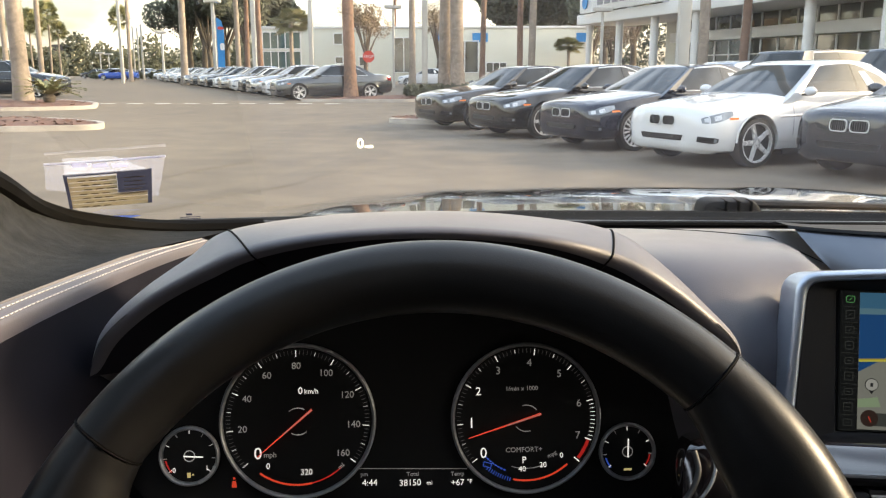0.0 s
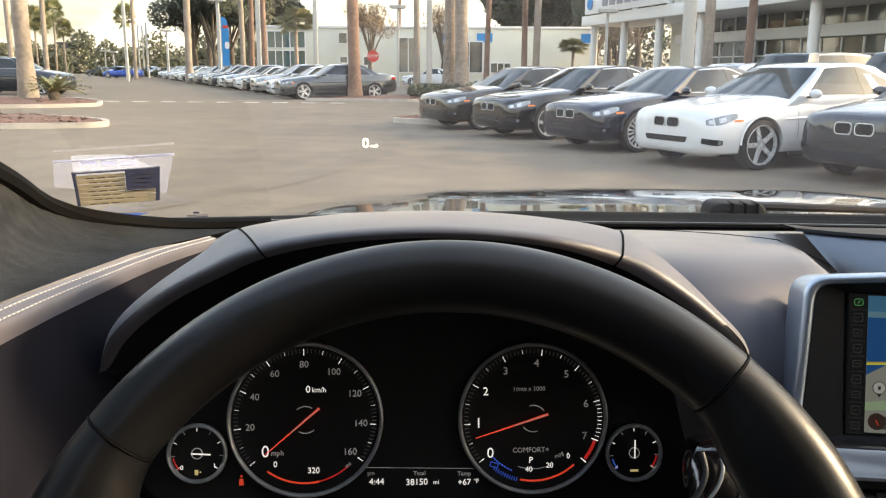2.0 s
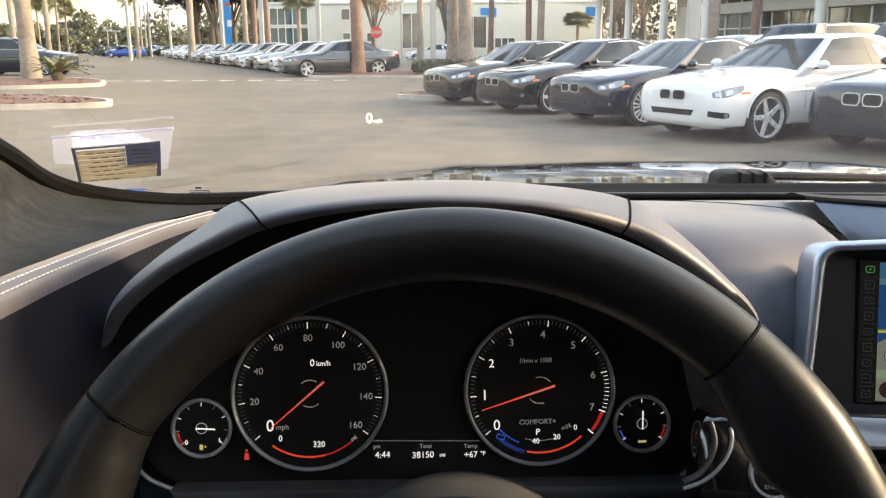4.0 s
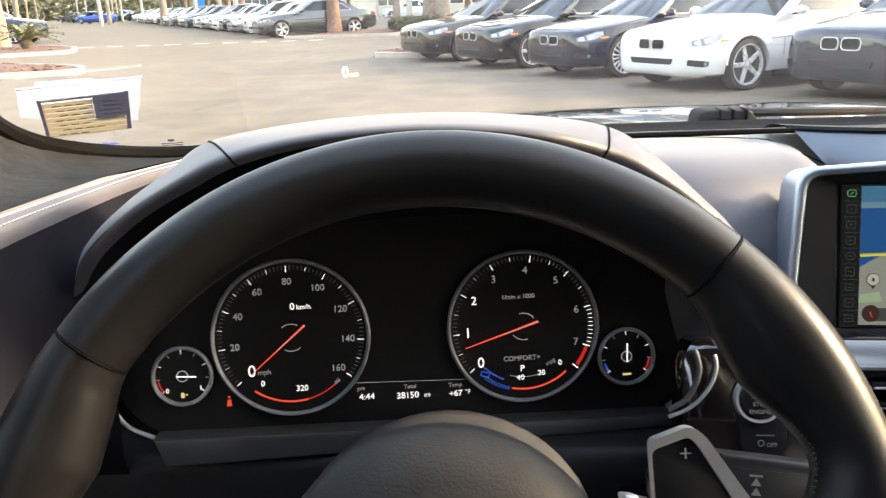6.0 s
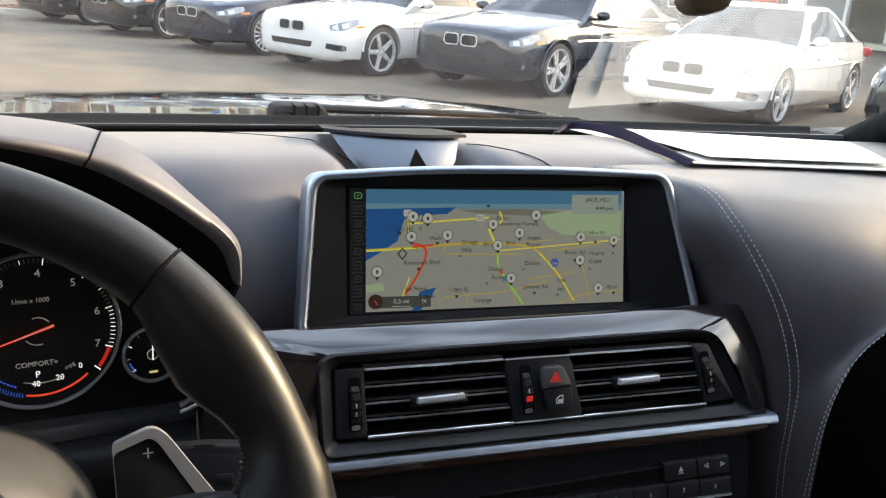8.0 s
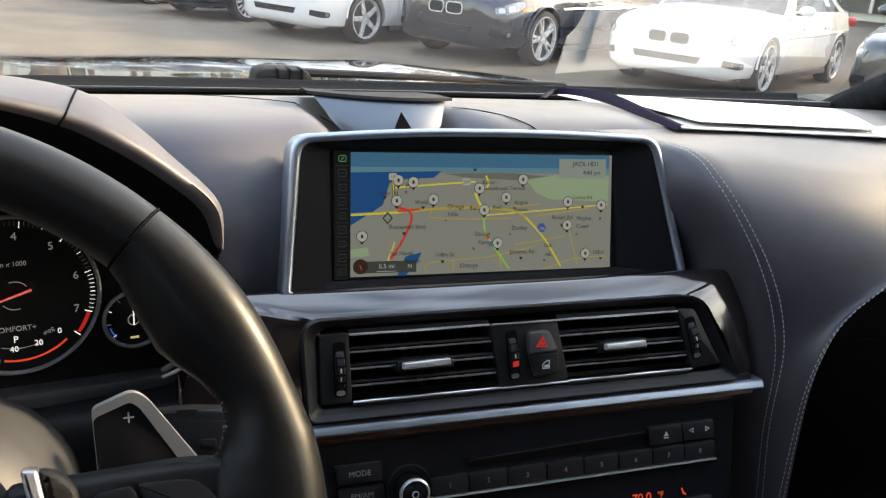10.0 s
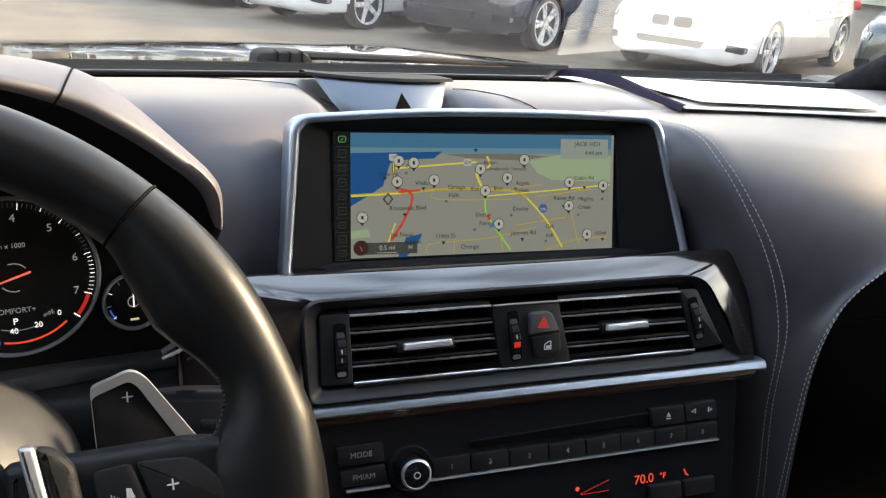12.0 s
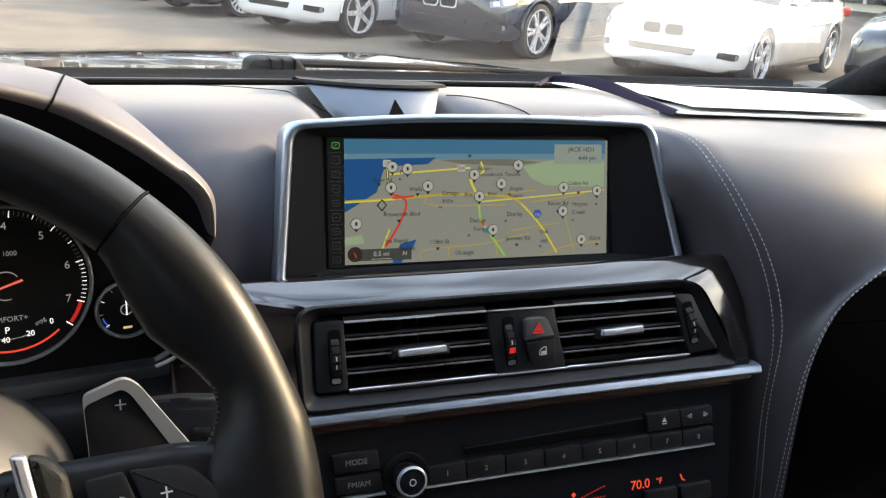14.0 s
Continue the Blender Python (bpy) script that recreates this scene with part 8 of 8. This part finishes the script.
SX, SY = -5.92, 50.0
part("post", tube([(SX, SY, 0), (SX, SY, 1.0), (SX, SY, 2.2)], 0.03, 8), M_POLE, stop)
part("plate", prism([(0.36 * math.cos(radians(22.5 + 45 * k)), 0.36 * math.sin(radians(22.5 + 45 * k))) for k in range(8)], 0, 0.02, pose(SX, SY - 0.04, 1.95, 90, 0, 0)), M_RED, stop, "red octagonal plate")
part("lettering", text_bm("STOP", 0.25, pose(SX, SY - 0.065, 1.95, 90, 0, 0)), M_WHITEPANEL, stop)
ban = thing("feather_banner", "tall blue feather banner on a pole", "banner", (-21.96, 75, 0))
BX, BY = -21.96, 75
part("pole", tube([(BX - 0.4, BY, 0), (BX - 0.4, BY, 3), (BX - 0.4, BY, 5.9)], 0.04, 8), M_POLE, ban)
part("cloth", prism(rounded([(-0.4, 1.0), (0.25, 1.0), (0.30, 4.6), (0.1, 5.5), (-0.4, 5.7)], [0.02, 0.1, 0.3, 0.5, 0.02]), -0.01, 0.01, pose(BX, BY, 0, 90, 0, 0)), M_BLUE, ban, "blue cloth")
part("pale_mark", prism(rrect(0.4, 0.6, 0.15), 0.012, 0.016, pose(BX + 0.1, BY, 3.2, 90, 0, 0)), M_WHITEPANEL, ban)
part("pale_mark", prism(rrect(0.5, 0.25, 0.1), 0.012, 0.016, pose(BX + 0.0, BY, 4.8, 90, 0, 0)), M_RED, ban)


# ---- pale low building across the lot ----
low = thing("low_building", "pale flat-roofed building with green glass and dark openings", "building", (3, 88, 0))
LBX0, LBX1, LBY = (-21.7, 12.24, 88)
Z1 = 5.35
part("wall", box((LBX1 - LBX0, 12, Z1), shift((LBX0 + LBX1) / 2, LBY + 6, Z1 / 2), 0.05), M_WALL, low, "pale stucco wall")
part("roof", box((LBX1 - LBX0 + 0.3, 12.3, 0.25), shift((LBX0 + LBX1) / 2, LBY + 6, Z1 + 0.12), 0.05), M_WHITEPANEL, low, "flat roof edge")


def opening(parent, x0, x1, z0, z1, y, material, label, cols=1, rows_=1, name="window"):
    w = part(name, box((x1 - x0, 0.06, z1 - z0), shift((x0 + x1) / 2, y - 0.02, (z0 + z1) / 2)), material, parent, label)
    fr = ringplate([(x0 - 0.1, z0 - 0.1), (x1 + 0.1, z0 - 0.1), (x1 + 0.1, z1 + 0.1), (x0 - 0.1, z1 + 0.1)], [(x0, z0), (x1, z0), (x1, z1), (x0, z1)], 0, 0.12, pose(0, y, 0, 90, 0, 0))
    part("window_frame", fr, M_WHITEPANEL, w)
    for c in range(1, cols):
        xx = x0 + (x1 - x0) * c / cols
        part("mullion", box((0.09, 0.10, z1 - z0), shift(xx, y - 0.05, (z0 + z1) / 2)), M_WHITEPANEL, w)
    for r in range(1, rows_):
        zz = z0 + (z1 - z0) * r / rows_
        part("transom", box((x1 - x0, 0.10, 0.14), shift((x0 + x1) / 2, y - 0.05, zz)), M_WHITEPANEL, w)
    return w


for a in [(-21.34, -17.49, 3.37, 4.97, 1, 5, 1), (-21.34, -17.49, 1.13, 3.03, 1, 5, 1), (-13.93, -13.11, 3.83, 4.85, 0, 1, 1), (-13.82, -13.11, 1.88, 2.46, 0, 1, 1), (-11.33, -10.57, 1.66, 2.46, 0, 1, 1), (-7.68, -5.79, 0.97, 4.39, 0, 2, 1), (-3.09, 0.91, 0.97, 4.05, 0, 3, 1), (1.84, 3.84, 0.97, 1.89, 0, 3, 1)]:
    opening(low, *a[:4], LBY, M_GREENGLASS if a[4] else M_SHOPGLASS, "green glazing" if a[4] else "dark window", a[5], a[6])
for x in [-2.73, 1.14, 11.78]:
    part("blue_sign", box((1.6, 0.1, 0.9), shift(x, LBY - 0.06, Z1 - 0.9)), M_BLUE, low, "small blue sign")

# ---- showroom with colonnade ----
show_room = thing("showroom", "two-storey white showroom with glass front and round columns", "building", (15, 55, 0))
FM = Matrix.Translation((12.0, 68.0, 0)) @ Matrix.Rotation(math.atan2(-0.96, 0.28), 4, "Z")     # x runs along the front towards the viewer, y is inward
LEN = 62.0


def fbox(x0, x1, y0, y1, z0, z1, bevel=0.0):
    return box((x1 - x0, y1 - y0, z1 - z0), FM @ shift((x0 + x1) / 2, (y0 + y1) / 2, (z0 + z1) / 2), bevel)


part("wall", fbox(0, LEN, 4.0, 20, 0, 9.0), M_WALL, show_room, "wall behind the glass front")
part("canopy", fbox(-6, LEN, -1.2, 4.0, 4.9, 5.7, 0.05), M_WHITEPANEL, show_room, "deep white canopy edge")
part("floor_band", fbox(2, LEN, 3.2, 4.0, 3.25, 3.95, 0.03), M_WHITEPANEL, show_room, "white band between the storeys")
part("roof", fbox(-2, LEN, 0.5, 20, 8.8, 9.4, 0.05), M_WHITEPANEL, show_room, "flat white roof edge")
part("upper_band", fbox(0, LEN, 1.0, 1.4, 6.9, 7.6, 0.03), M_WHITEPANEL, show_room)
k = 0
x = -5.0
while x < LEN:
    part("column", tube([FM @ Vector((x, -0.4, 0)), FM @ Vector((x, -0.4, 2.5)), FM @ Vector((x, -0.4, 4.95))], 0.30, 16), M_WHITEPANEL, show_room, "round white column", smooth=40)
    part("column", tube([FM @ Vector((x, 0.4, 5.7)), FM @ Vector((x, 0.4, 7.5)), FM @ Vector((x, 0.4, 8.8))], 0.22, 16), M_WHITEPANEL, show_room, smooth=40)
    x += 5.6
for z0, z1 in ((0.3, 3.2), (4.0, 4.88), (5.75, 8.7)):
    x = 2.0
    while x < LEN - 1:
        w = part("window", fbox(x + 0.06, x + 1.74, 3.86, 3.92, z0, z1), M_SHOPGLASS, show_room)
        part("mullion", fbox(x - 0.06, x + 0.06, 3.78, 3.95, z0, z1), M_WHITEPANEL, w)
        if z1 == 3.2:
            part("transom", fbox(x + 0.06, x + 1.74, 3.80, 3.95, 2.2, 2.28), M_WHITEPANEL, w)
        x += 1.8
for x0, m in ((20.0, M_BLUE), (30.6, M_BLUE), (41.0, M_RED)):
    part("poster", fbox(x0, x0 + 1.2, 3.70, 3.76, 0.8, 2.0), m, show_room, "coloured poster in the window")
sg = part("sign_panel", fbox(-4.5, 9.0, -1.6, -1.3, 5.75, 7.4, 0.04), M_WHITEPANEL, show_room, "white sign panel over the canopy")
for i in range(7):
    part("sign_bar", fbox(-1.0 + 1.3 * i, -1.0 + 1.3 * i + 0.9, -1.66, -1.60, 6.2, 6.9), mat("sign_grey", (0.25, 0.25, 0.27), 0.5, vary=0.05) if i == 0 else bpy.data.materials["sign_grey"], sg)
part("sign_bar", lathe([(0.5, 0), (0.5, 0.06)], 20, FM @ Matrix.Translation((-3.3, -1.66, 6.55)) @ Matrix.Rotation(radians(90), 4, "X")), M_BLUE, sg)

# ---- pale yellow house far off ----
hs = thing("yellow_house", "pale yellow house with a dark pitched roof, far off", "house", (-91.0, 190, 0))
HX, HY = -91.0, 190
M_YEL = mat("yellow_stucco", (0.50, 0.44, 0.30), 0.9, vary=0.06)
part("wall", box((6.4, 5, 5.4), shift(HX, HY, 2.7)), M_YEL, hs)
part("roof", prism([(-3.5, 0), (3.5, 0), (1.6, 1.3), (-1.6, 1.3)], -3.0, 3.0, pose(HX, HY, 5.4, 90, 0, 0)), mat("dark_shingle", (0.07, 0.065, 0.065), 0.9, vary=0.2), hs, "dark shingled roof")
for i in range(4):
    for z in (1.1, 2.9):
        part("window", box((0.8, 0.1, 1.1), shift(HX - 2.2 + 1.45 * i, HY - 2.53, z * 1.4)), M_SHOPGLASS, hs)
